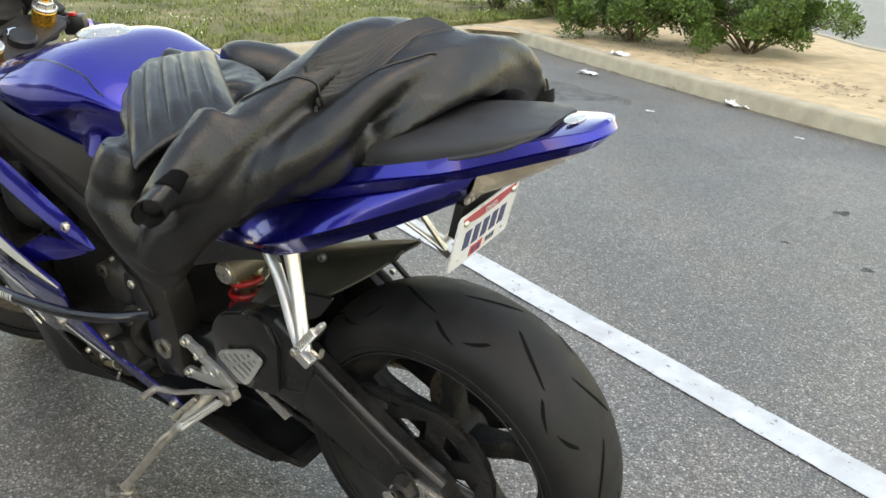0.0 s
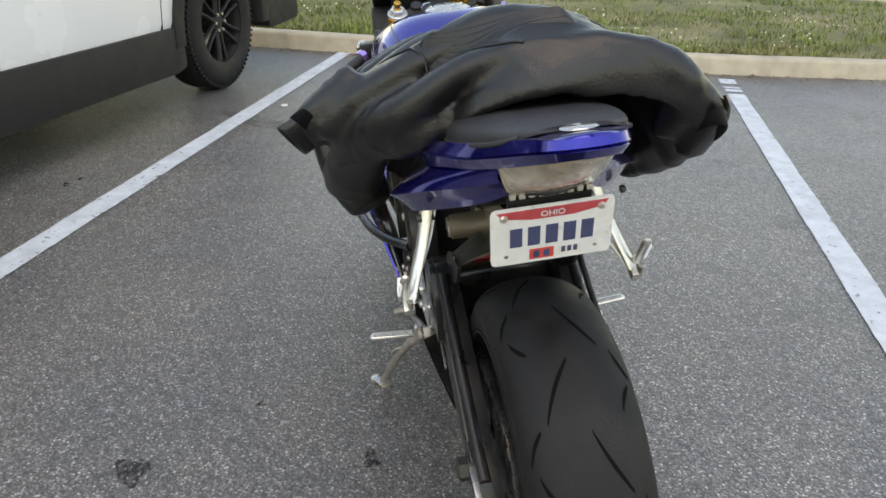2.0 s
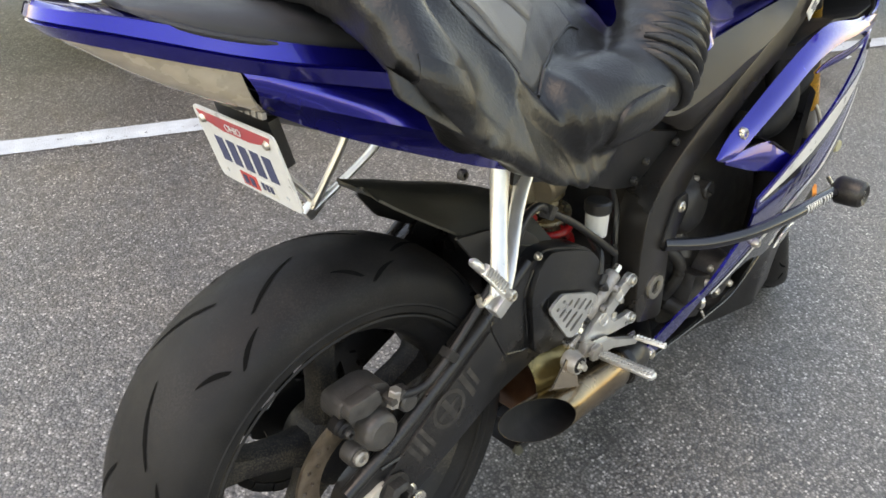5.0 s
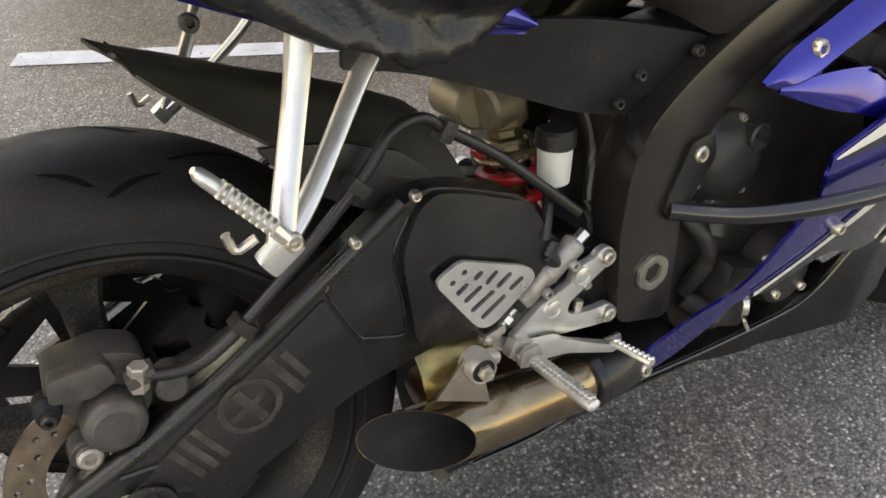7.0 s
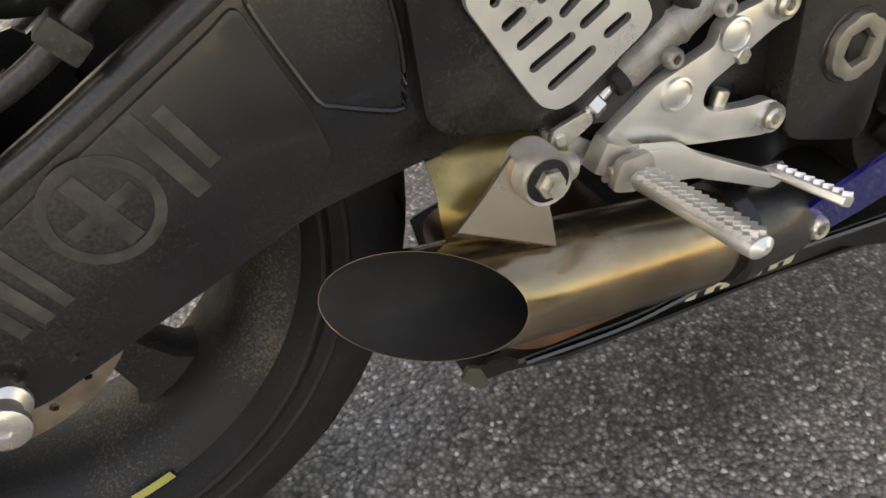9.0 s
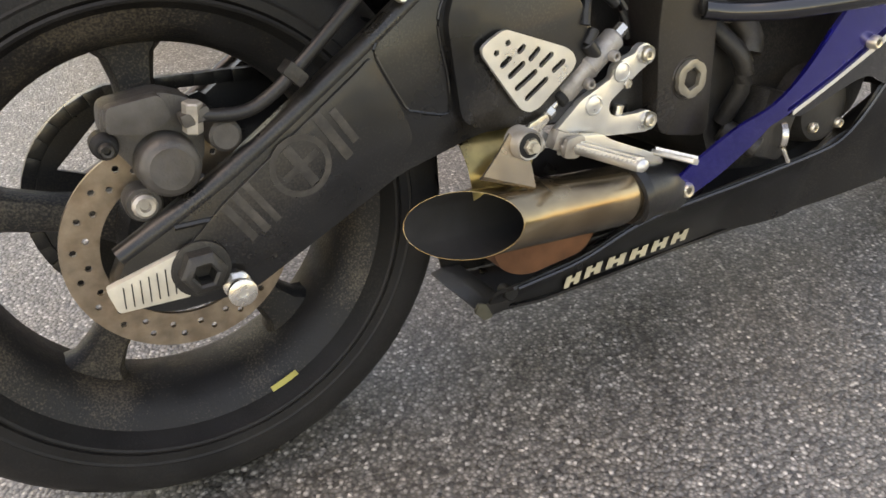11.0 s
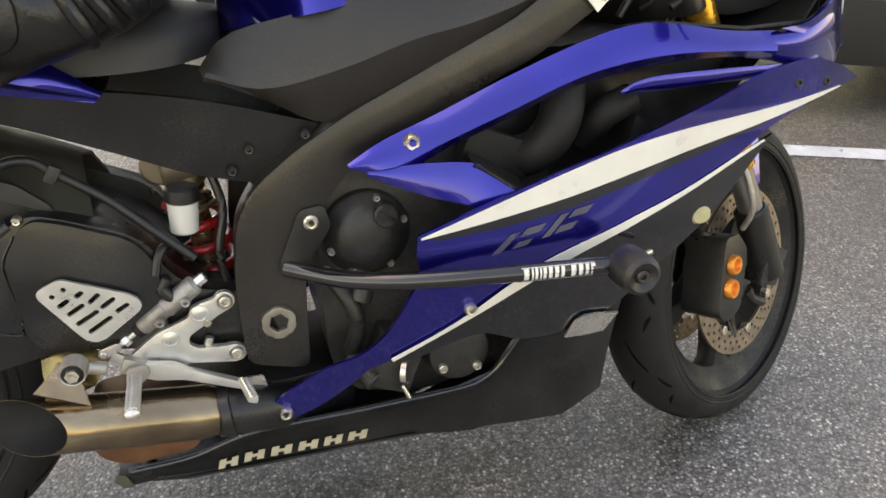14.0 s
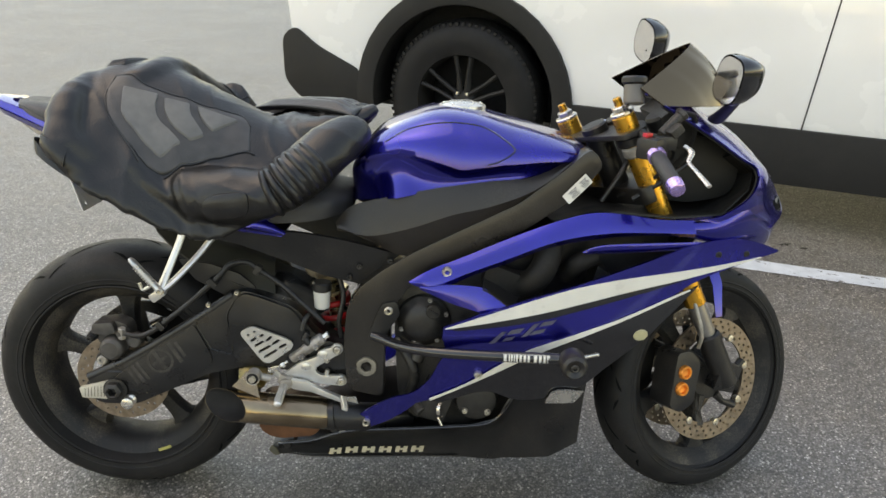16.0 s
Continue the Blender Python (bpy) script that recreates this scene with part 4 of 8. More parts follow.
for x, w, zb, zt in smooth_line(TANK, 52):
    ring = []
    zc = min(float(np.interp(x, CREASE_X, CREASE_Z)), zt - 0.012)
    under = 0.034 * float(np.interp(x, (0.56, 0.64, 0.72, 0.80, 1.0, 1.08), (0.2, 0.55, 1.0, 1.0, 1.0, 0.3)))
    half = []
    # underside of the crease, hollowed, flaring out again where the knees grip
    for v in np.linspace(0, 1, 10, endpoint=False):
        flare = 0.030 * math.exp(-((x - 0.66) / 0.055) ** 2) * (1 - v) ** 1.2
        half.append((w - under * (1 - v) ** 0.55 - 0.010 * math.sin(math.pi * v) + flare - 0.012 * (1 - v) * math.exp(-((x - 0.60) / 0.05) ** 2), zb + (zc - zb) * v))
    for k in range(17):
        a = 0.5 * math.pi * k / 16
        c, q = math.cos(a), math.sin(a)
        # soft shoulder line along the top of the pod
        half.append((w * (0.0 if k == 16 else c ** 0.66) * (1 - 0.03 * math.sin(2 * a) ** 8), zc + (zt - zc) * q ** 0.82))
    ring = [bm.verts.new((x, -y, z)) for y, z in half] + [bm.verts.new((x, y, z)) for y, z in half[-2::-1]]
    secs.append(ring)
grid_faces(bm, secs)
bm.faces.new(secs[0])
bm.faces.new(secs[-1])
tank = part("fuel_tank", bm, BLUE, bike, "glossy dark blue fuel tank", sharp=50)
bm = bmesh.new()
lathe(bm, [(0.0, 0.012), (0.03, 0.012), (0.034, 0.009), (0.045, 0.008), (0.052, 0.004), (0.054, -0.01)], 30, Matrix.Translation((0.80, 0, 0.962)) @ Matrix.Rotation(radians(90), 4, "X"))
for k in range(6):
    a = 2 * math.pi * k / 6
    lathe(bm, [(0.0, 0.013), (0.003, 0.012), (0.004, 0.007)], 8, Matrix.Translation((0.80 + 0.041 * math.cos(a), 0.041 * math.sin(a), 0.960)) @ Matrix.Rotation(radians(90), 4, "X"))
part("filler_cap", bm, STEEL, tank, "round alloy filler cap")
for side in (-1, 1):
    bm = bmesh.new()
    line = []
    for x, z in smooth_line([(0.634, 0.901), (0.686, 0.930), (0.76, 0.944), (0.834, 0.938), (0.879, 0.915), (0.906, 0.893), (0.900, 0.882), (0.873, 0.866), (0.85, 0.859)], 60):
        hit, p, nrm, _ = tank.ray_cast(Vector((x, side * 0.5, z + 0.035)), Vector((0, -side, -0.1)).normalized())
        if hit:
            line.append(p - nrm * 0.0004)
    tube(bm, line, 0.0019, 6)
    part("tank_seam", bm, BLACK_DECAL, tank)


KNEE_TOP = [(0.525, 0.722), (0.560, 0.760), (0.64, 0.783), (0.74, 0.805), (0.85, 0.822), (0.95, 0.833), (1.035, 0.87)]
KNEE_MID = [(0.532, 0.716), (0.60, 0.700), (0.694, 0.722), (0.78, 0.753), (0.86, 0.772), (0.95, 0.806), (1.045, 0.868)]
KNEE_LOW = [(0.54, 0.708), (0.605, 0.680), (0.680, 0.652), (0.78, 0.700), (0.87, 0.74), (0.96, 0.795), (1.055, 0.865)]


def knee_y(x):
    return 0.150 + 0.022 * math.exp(-((x - 0.80) / 0.2) ** 2) - 0.14 * max(0, x - 0.95)


def knee_panel(bm, side, upper, lower, y0, y1):
    panel(bm, [(x, -knee_y(x) - y0, z) for x, z in upper], [(x, -knee_y(x) - y1, z) for x, z in lower], 28, 5, 0.0015, 0.006, side)


both("side_cover", lambda bm, side: knee_panel(bm, side, KNEE_TOP, KNEE_MID, -0.012, 0.008), KNEE, "textured brown black side cover under the tank")
both("side_cover_base", lambda bm, side: knee_panel(bm, side, KNEE_MID, KNEE_LOW, 0.008, -0.014), KNEE)


def build_subcover(bm, side):
    skin(bm, [(0.24, 0.705), (0.33, 0.705), (0.43, 0.70), (0.54, 0.682), (0.665, 0.648)], [(0.24, 0.685), (0.31, 0.668), (0.42, 0.625), (0.50, 0.592), (0.578, 0.572)], side, 20, 5, 0.008, yf=lambda x, z: 0.125 + 0.02 * (z - 0.6) / 0.1)


both("subframe_cover", build_subcover, BLACK, "matt black subframe cover")
for side in (-1, 1):
    for at in ((0.645, side * 0.14, 0.637), (0.552, side * 0.125, 0.592), (0.575, side * 0.13, 0.62)):
        bolt(bike, at, 0.007, side, ENGINE)
    bolt(bike, (0.642, side * 0.166, 0.528), 0.010, side)
# crash bar bracket and bar
for side in (-1, 1):
    bm = bmesh.new()
    prism(bm, rounded([(0.628, 0.545), (0.66, 0.55), (0.668, 0.52), (0.625, 0.455), (0.60, 0.46), (0.598, 0.475)], 0.008), side * 0.163, side * 0.169, (), 0.0015)
    bar = part("crash_bar_bracket", bm, BLACK, bike, "black steel bracket")
    bm = bmesh.new()
    tube(bm, [(0.605, side * 0.165, 0.467), (0.635, side * 0.18, 0.462), (0.68, side * 0.215, 0.462), (0.75, side * 0.250, 0.467), (0.86, side * 0.273, 0.471), (0.98, side * 0.282, 0.471), (1.035, side * 0.288, 0.471)], 0.0115, 16, 50)
    part("crash_bar", bm, BLACK_DECAL, bar, "glossy black tubular crash bar")
    bm = bmesh.new()
    lathe(bm, [(0.006, 0.052), (0.010, 0.056), (0.02, 0.06), (0.026, 0.055), (0.028, 0.045), (0.028, 0.012), (0.022, 0.004), (0.014, 0.0)], 24, Matrix.Translation((1.034, side * 0.275, 0.471)) @ Matrix.Diagonal((1, side, 1, 1)))
    part("slider_puck", bm, BLACK, bar, "black plastic crash slider")
    bolt(bar, (1.034, side * 0.326, 0.471), 0.009, side, ENGINE)
    bm = bmesh.new()
    rod(bm, (1.05, side * 0.27, 0.466), (1.10, side * 0.24, 0.462), 0.0045)
    part("slider_stud", bm, STEEL, bar)
    # brand label on the bar as plain pale bars
    bm = bmesh.new()
    arc = [radians(a) for a in np.linspace(20, 150, 8)]
    rows = []
    for x in np.linspace(0.887, 0.987, 8):
        yc = 0.2755 + (x - 0.887) * 0.06
        rows.append([bm.verts.new((x, side * (yc + 0.0122 * math.sin(a)), 0.4712 + 0.0122 * math.cos(a))) for a in arc])
    grid_faces(bm, rows)
    part("bar_sticker", bm, BLACK_DECAL, bar)
    bm = bmesh.new()
    x = 0.891
    for wd in (0.009, 0.003, 0.005, 0.003, 0.006, 0.007, 0.007, 0.006, 0.0, 0.009, 0.008, 0.006, 0.008):
        if wd:
            yc = 0.2755 + (x - 0.887) * 0.06
            rows = []
            for xx in (x, x + wd * 0.78):
                rows.append([bm.verts.new((xx, side * (yc + 0.0126 * math.sin(a)), 0.4712 + 0.0126 * math.cos(a))) for a in [radians(q) for q in np.linspace(48, 118, 5)]])
            grid_faces(bm, rows)
        x += wd + 0.0014 if wd else 0.006
    each("sticker_mark", bm, WHITE_DECAL, bar, "white lettering as plain bars")
    bm = bmesh.new()
    for a in (40, 128):
        rows = []
        for xx in (0.888, 0.986):
            yc = 0.2755 + (xx - 0.887) * 0.06
            rows.append([bm.verts.new((xx, side * (yc + 0.0126 * math.sin(radians(q))), 0.4712 + 0.0126 * math.cos(radians(q)))) for q in (a, a + 4)])
        grid_faces(bm, rows)
    each("sticker_border", bm, WHITE_DECAL, bar)

# fairing
STRIP_TOP = [(0.688, 0.608), (0.735, 0.634), (0.80, 0.660), (0.90, 0.704), (1.00, 0.743), (1.075, 0.763), (1.14, 0.762), (1.22, 0.751), (1.30, 0.748)]
STRIP_MID = [(0.692, 0.603), (0.745, 0.590), (0.82, 0.622), (0.90, 0.652), (0.98, 0.684), (1.05, 0.700), (1.13, 0.712), (1.22, 0.716), (1.30, 0.712)]


CREASE = [(a[0] * 0.27 + b[0] * 0.73, a[1] * 0.27 + b[1] * 0.73) for a, b in zip(STRIP_TOP, STRIP_MID)]


def edge3(line, ys):
    return [(x, -y, z) for (x, z), y in zip(line, ys)]


TOP_Y = [0.196, 0.190, 0.187, 0.185, 0.184, 0.184, 0.184, 0.182, 0.175]
CREASE_Y = [0.199, 0.206, 0.208, 0.208, 0.206, 0.204, 0.202, 0.198, 0.190]
MID_Y = [0.199, 0.203, 0.198, 0.194, 0.190, 0.188, 0.186, 0.184, 0.178]
both("upper_fairing", lambda bm, side: panel(bm, edge3(STRIP_TOP, TOP_Y), edge3(CREASE, CREASE_Y), 34, 4, 0.003, 0.004, side), BLUE, "bright blue upper fairing strip")
both("fairing_flank", lambda bm, side: panel(bm, edge3(CREASE, CREASE_Y), edge3(STRIP_MID, MID_Y), 34, 4, 0.0, 0.004, side), BLUE)
both("fairing_lip", lambda bm, side: panel(bm, [(0.712, -0.201, 0.600), (0.79, -0.210, 0.606), (0.850, -0.216, 0.602), (0.869, -0.220, 0.586), (0.916, -0.236, 0.560)], [(0.712, -0.201, 0.592), (0.78, -0.216, 0.566), (0.83, -0.225, 0.553), (0.87, -0.233, 0.541), (0.916, -0.238, 0.552)], 18, 5, 0.002, 0.005, side), BLUE)


def build_inner(bm, side):
    prism(bm, [(0.76, 0.50), (0.75, 0.585), (0.84, 0.63), (0.95, 0.685), (1.06, 0.715), (1.22, 0.73), (1.34, 0.70), (1.28, 0.63), (1.12, 0.57), (1.0, 0.53), (0.9, 0.48)], side * 0.10, side * 0.108)


# black sheet added behind the opening so that no ground shows through
both("duct_liner", build_inner, BLACK, "black inner air duct liner")


def build_lip_edge(bm, side):
    panel(bm, [(0.845, -0.222, 0.600), (0.866, -0.222, 0.588), (0.915, -0.238, 0.556)], [(0.855, -0.14, 0.605), (0.885, -0.14, 0.59), (0.93, -0.15, 0.56)], 12, 3, 0, 0.003, side)


both("duct_edge", build_lip_edge, BLACK)

MAIN_TOP = [(0.764, 0.524), (0.85, 0.556), (0.95, 0.590), (1.04, 0.616), (1.18, 0.660), (1.30, 0.697), (1.39, 0.705), (1.46, 0.690), (1.515, 0.668)]
MAIN_LOW = [(0.762, 0.498), (0.79, 0.450), (0.95, 0.462), (1.05, 0.502), (1.15, 0.537), (1.25, 0.579), (1.32, 0.616), (1.42, 0.645), (1.513, 0.664)]
both("side_fairing", lambda bm, side: skin(bm, MAIN_TOP, MAIN_LOW, side, 44, 8, 0.005), BLUE, "deep blue side fairing")
both("white_stripe", lambda bm, side: skin(bm, [(0.767, 0.521), (0.83, 0.544), (0.90, 0.569), (0.97, 0.592), (1.05, 0.614), (1.15, 0.630), (1.27, 0.640), (1.37, 0.648), (1.47, 0.658)], [(0.768, 0.519), (0.83, 0.530), (0.90, 0.543), (0.98, 0.559), (1.07, 0.580), (1.17, 0.602), (1.27, 0.619), (1.37, 0.637), (1.47, 0.656)], side, 36, 3, 0.001, 0.0022), WHITE_DECAL, "white stripe decal")
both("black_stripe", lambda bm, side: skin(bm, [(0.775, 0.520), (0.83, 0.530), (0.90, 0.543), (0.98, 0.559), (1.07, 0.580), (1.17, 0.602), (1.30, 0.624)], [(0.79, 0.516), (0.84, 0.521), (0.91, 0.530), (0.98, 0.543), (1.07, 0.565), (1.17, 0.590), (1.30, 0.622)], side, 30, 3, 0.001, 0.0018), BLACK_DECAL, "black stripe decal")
both("thin_stripe", lambda bm, side: skin(bm, [(0.735, 0.330), (0.80, 0.366), (0.845, 0.396), (0.90, 0.438), (0.955, 0.472), (1.05, 0.508), (1.15, 0.541), (1.25, 0.580), (1.30, 0.597)], [(0.738, 0.324), (0.805, 0.362), (0.87, 0.400), (0.93, 0.436), (0.985, 0.466), (1.06, 0.499), (1.155, 0.535), (1.255, 0.576), (1.302, 0.594)], side, 40, 2, 0.001, 0.003), WHITE_DECAL, "thin white pinstripe")


def build_emblem(bm, side):
    """Grey model emblem drawn as slanted bars."""
    for u0, u1, z0, z1 in ((0.862, 0.874, 0.486, 0.514), (0.882, 0.910, 0.505, 0.516), (0.888, 0.908, 0.488, 0.497), (0.925, 0.937, 0.492, 0.522), (0.944, 0.972, 0.512, 0.523), (0.942, 0.968, 0.493, 0.503)):
        sh = 0.9
        q = [(u0 + (z0 - 0.486) * sh, z0 + (u0 - 0.862) * 0.18), (u1 + (z0 - 0.486) * sh, z0 + (u1 - 0.862) * 0.18)]
        p = [(u0 + (z1 - 0.486) * sh, z1 + (u0 - 0.862) * 0.18), (u1 + (z1 - 0.486) * sh, z1 + (u1 - 0.862) * 0.18)]
        skin(bm, p, q, side, 3, 1, 0.0006, 0.0016)


both("fairing_emblem", build_emblem, GREY_DECAL, "grey slanted emblem")
LOW_L = [(0.541, 0.236), (0.587, 0.283), (0.647, 0.324), (0.695, 0.342), (0.728, 0.374), (0.750, 0.414), (0.768, 0.455)]
LOW_R = [(0.590, 0.232), (0.640, 0.258), (0.690, 0.298), (0.712, 0.325), (0.735, 0.362), (0.758, 0.405), (0.778, 0.454)]
both("lower_fairing", lambda bm, side: skin(bm, LOW_L, LOW_R, side, 26, 4, 0.004), BLUE, "blue lower fairing strip")
both("mid_fairing", lambda bm, side: skin(bm, [(0.694, 0.308), (0.714, 0.347), (0.74, 0.393), (0.775, 0.455), (0.86, 0.470), (0.955, 0.465)], [(0.735, 0.324), (0.77, 0.345), (0.81, 0.366), (0.86, 0.394), (0.90, 0.428), (0.955, 0.460)], side, 22, 4, 0.004, -0.002), BLUE, "dark blue inner lower fairing")
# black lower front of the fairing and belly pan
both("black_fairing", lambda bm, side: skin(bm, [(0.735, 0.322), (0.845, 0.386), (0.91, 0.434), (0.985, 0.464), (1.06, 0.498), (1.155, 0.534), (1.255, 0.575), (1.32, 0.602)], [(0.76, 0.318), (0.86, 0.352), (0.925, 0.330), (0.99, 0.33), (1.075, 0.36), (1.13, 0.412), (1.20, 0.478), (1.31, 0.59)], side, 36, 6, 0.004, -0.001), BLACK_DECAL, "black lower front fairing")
BELLY_TOP = [(0.365, 0.158), (0.455, 0.178), (0.545, 0.216), (0.70, 0.234), (0.84, 0.248), (0.895, 0.27), (0.925, 0.332), (1.0, 0.335), (1.09, 0.37)]
BELLY_LOW = [(0.358, 0.104), (0.44, 0.097), (0.56, 0.092), (0.70, 0.091), (0.84, 0.094), (0.92, 0.112), (0.99, 0.145), (1.04, 0.172), (1.085, 0.20)]


def belly_y(x, z):
    """The belly pan tucks in below its top edge, less so towards the front."""
    top = float(np.interp(x, [p[0] for p in BELLY_TOP], [p[1] for p in BELLY_TOP]))
    k = float(np.interp(x, (0.80, 1.02), (0.80, 0.12)))
    d = max(0.0, top - z)
    deep = max(0.02, top - 0.085)
    return side_y(x, max(top, z)) - k * deep * (1 - (1 - min(1, d / deep)) ** 2.4)


both("belly_side", lambda bm, side: skin(bm, BELLY_TOP, BELLY_LOW, side, 40, 10, 0.004, -0.002, belly_y), BLACK, "matt black belly pan")
both("belly_edge", lambda bm, side: tube(bm, [(x, side * (side_y(x, z) - 0.001), z) for x, z in ((0.37, 0.160), (0.455, 0.179), (0.545, 0.217), (0.70, 0.235), (0.84, 0.249), (0.88, 0.262), (0.905, 0.29), (0.925, 0.332))], 0.0024, 6, 50), BLACK_DECAL, "glossy rounded top edge")
bm = bmesh.new()
shell(bm, [[(x, w * t, z + 0.004 * t * t) for t in np.linspace(-1, 1, 9)] for x, z, w in ((0.358, 0.098, 0.062), (0.44, 0.091, 0.068), (0.56, 0.086, 0.06), (0.70, 0.085, 0.052), (0.84, 0.088, 0.056), (0.92, 0.106, 0.085), (0.99, 0.138, 0.13), (1.05, 0.168, 0.15), (1.08, 0.20, 0.16))], 0.004)
part("belly_floor", bm, BLACK, bike)


def build_vent(bm, side):
    skin(bm, [(0.998, 0.322), (1.02, 0.356), (1.085, 0.350)], [(1.0, 0.320), (1.03, 0.318), (1.066, 0.318)], side, 8, 2, 0.003, 0.006)


both("vent_trim", build_vent, STEEL, "silver vent trim")


def build_mark(bm, side):
    """Maker's mark on the belly pan as slanted plain bars."""
    x = 0.484
    for wd in (0.034, 0.036, 0.038, 0.036, 0.034, 0.036):
        z = 0.0945 + (x - 0.484) * 0.03
        d = wd * 0.30
        for u0, u1, z0, z1 in ((0, d, 0, 1), (wd * 0.55, wd * 0.55 + d, 0, 1), (d, wd * 0.55, 0.34, 0.66)):
            skin(bm, [(x + u0 + 0.004 * z1, z + 0.0185 * z1), (x + u1 + 0.004 * z1, z + 0.0185 * z1)], [(x + u0 + 0.004 * z0, z + 0.0185 * z0), (x + u1 + 0.004 * z0, z + 0.0185 * z0)], side, 3, 2, 0.0006, 0.0025, belly_y)
        x += wd + 0.0055


both("belly_mark", build_mark, mat("aged cream decal", (0.52, 0.46, 0.33), 0.5, 0, 0.1, 0.1, 40), "cream block lettering as plain bars")
for side in (-1, 1):
    for x, z, r in ((0.77, 0.631, 0.0115), (0.842, 0.402, 0.009), (0.589, 0.252, 0.010)):
        y = (0.192 if z > 0.6 else side_y(x, z) - 0.002)
        bolt(bike, (x, side * y, z), r, side, BOLT, 0.012)
    for x, z in ((1.36, 0.672), (1.43, 0.668)):
        bolt(bike, (x, side * (side_y(x, z) - 0.001), z), 0.007, side, BLACK, 0.004)
    bm = bmesh.new()
    lathe(bm, [(0.0, 0.006), (0.014, 0.006), (0.018, 0.0)], 20, Matrix.Translation((1.195, side * (side_y(1.195, 0.50) - 0.004), 0.497)) @ Matrix.Diagonal((1.0, side, 0.8, 1)))
    part("reflector", bm, mat("cream plastic", (0.42, 0.38, 0.22), 0.4, 0, 0.2, 0.1, 60), bike, "oval cream reflector")

# nose and cockpit
EDGE = [(1.215, -0.145, 0.985), (1.32, -0.145, 0.925), (1.395, -0.135, 0.876), (1.445, -0.115, 0.845), (1.425, -0.145, 0.80), (1.36, -0.172, 0.762), (1.30, -0.185, 0.752)]
CENTRE = [(1.285, -0.002, 0.985), (1.40, -0.002, 0.925), (1.475, -0.002, 0.862), (1.515, -0.002, 0.82), (1.54, -0.002, 0.775), (1.548, -0.03, 0.735), (1.50, -0.09, 0.71)]
CHEEK_T = [(1.26, -0.178, 0.748), (1.30, -0.178, 0.748), (1.33, -0.176, 0.752), (1.36, -0.171, 0.760), (1.42, -0.146, 0.785), (1.48, -0.10, 0.755), (1.54, -0.03, 0.742)]
CHEEK_B = [(1.26, -0.174, 0.712), (1.30, -0.172, 0.708), (1.33, -0.168, 0.700), (1.38, -0.155, 0.69), (1.44, -0.125, 0.682), (1.50, -0.08, 0.672), (1.545, -0.02, 0.70)]
both("nose_cowl", lambda bm, side: panel(bm, EDGE, CENTRE, 26, 8, 0.02, 0.004, side), BLUE, "blue nose cowl")
both("cowl_liner", lambda bm, side: panel(bm, [(x - 0.004, y + 0.004, z - 0.003) for x, y, z in EDGE], [(x - 0.012, y, z - 0.006) for x, y, z in CENTRE], 26, 8, 0.014, 0.003, side), COCKPIT, "black inner side of the nose cowl")
both("cheek_cowl", lambda bm, side: panel(bm, CHEEK_T, CHEEK_B, 26, 5, 0.012, 0.004, side), BLUE)
both("headlight", lambda bm, side: panel(bm, [(1.46, -0.10, 0.745), (1.50, -0.075, 0.765), (1.535, -0.03, 0.775)], [(1.47, -0.10, 0.715), (1.51, -0.07, 0.715), (1.548, -0.03, 0.728)], 12, 4, 0.006, 0.003, side, 0.004), GLASS_DARK, "dark headlight lens")
both("fairing_fin", lambda bm, side: panel(bm, [(1.06, -0.185, 0.678), (1.10, -0.19, 0.695), (1.22, -0.19, 0.702), (1.36, -0.165, 0.700), (1.44, -0.13, 0.69)], [(1.07, -0.18, 0.672), (1.12, -0.185, 0.676), (1.22, -0.185, 0.682), (1.36, -0.16, 0.684), (1.44, -0.125, 0.68)], 20, 3, 0.004, 0.003, side, 0.004), BLUE)
# inner dashboard tray
bm = bmesh.new()
rows = []
for x, z, w in ((1.00, 0.72, 0.165), (1.13, 0.745, 0.175), (1.25, 0.735, 0.175), (1.36, 0.74, 0.16), (1.43, 0.785, 0.11), (1.445, 0.82, 0.085), (1.39, 0.858, 0.095)):
    rows.append([(x, w * t, z + 0.02 * t * t) for t in np.linspace(-1, 1, 9)])
shell(bm, rows, 0.004)
part("cockpit_tray", bm, COCKPIT, bike, "black inner cockpit panel")
# filler block, added to close the view through the nose and keep it dark
bm = bmesh.new()
prism(bm, rounded([(1.245, 0.765), (1.235, 0.85), (1.285, 0.925), (1.37, 0.90), (1.435, 0.845), (1.42, 0.775), (1.33, 0.755)], 0.03), -0.045, 0.150, (), 0.02)
part("nose_filler", bm, COCKPIT, bike, "dark filler block added inside the nose")
bm = bmesh.new()
for a, b in (((1.18, -0.10, 0.775), (1.30, -0.09, 0.86)), ((1.20, 0.02, 0.77), (1.27, 0.02, 0.90)), ((1.12, -0.06, 0.76), (1.19, -0.02, 0.90))):
    tube(bm, [a, Vector(a).lerp(Vector(b), 0.5) + Vector((0.015, -0.01, 0.01)), b], 0.006, 8, 14)
each("wiring", bm, BLACK, bike, "black cables behind the nose")
bm = bmesh.new()
box(bm, (1.27, 0.0, 0.935), (0.05, 0.19, 0.085), (0, -35, 0), 0.2)
lathe(bm, [(0.0, 0.012), (0.04, 0.012), (0.045, 0.006), (0.045, -0.02)], 26, Matrix.Translation((1.25, -0.045, 0.955)) @ pose(0, 0, 0, 60, 0, 90))
part("instrument_panel", bm, COCKPIT, bike, "dark instrument cluster")
bm = bmesh.new()
rows = []
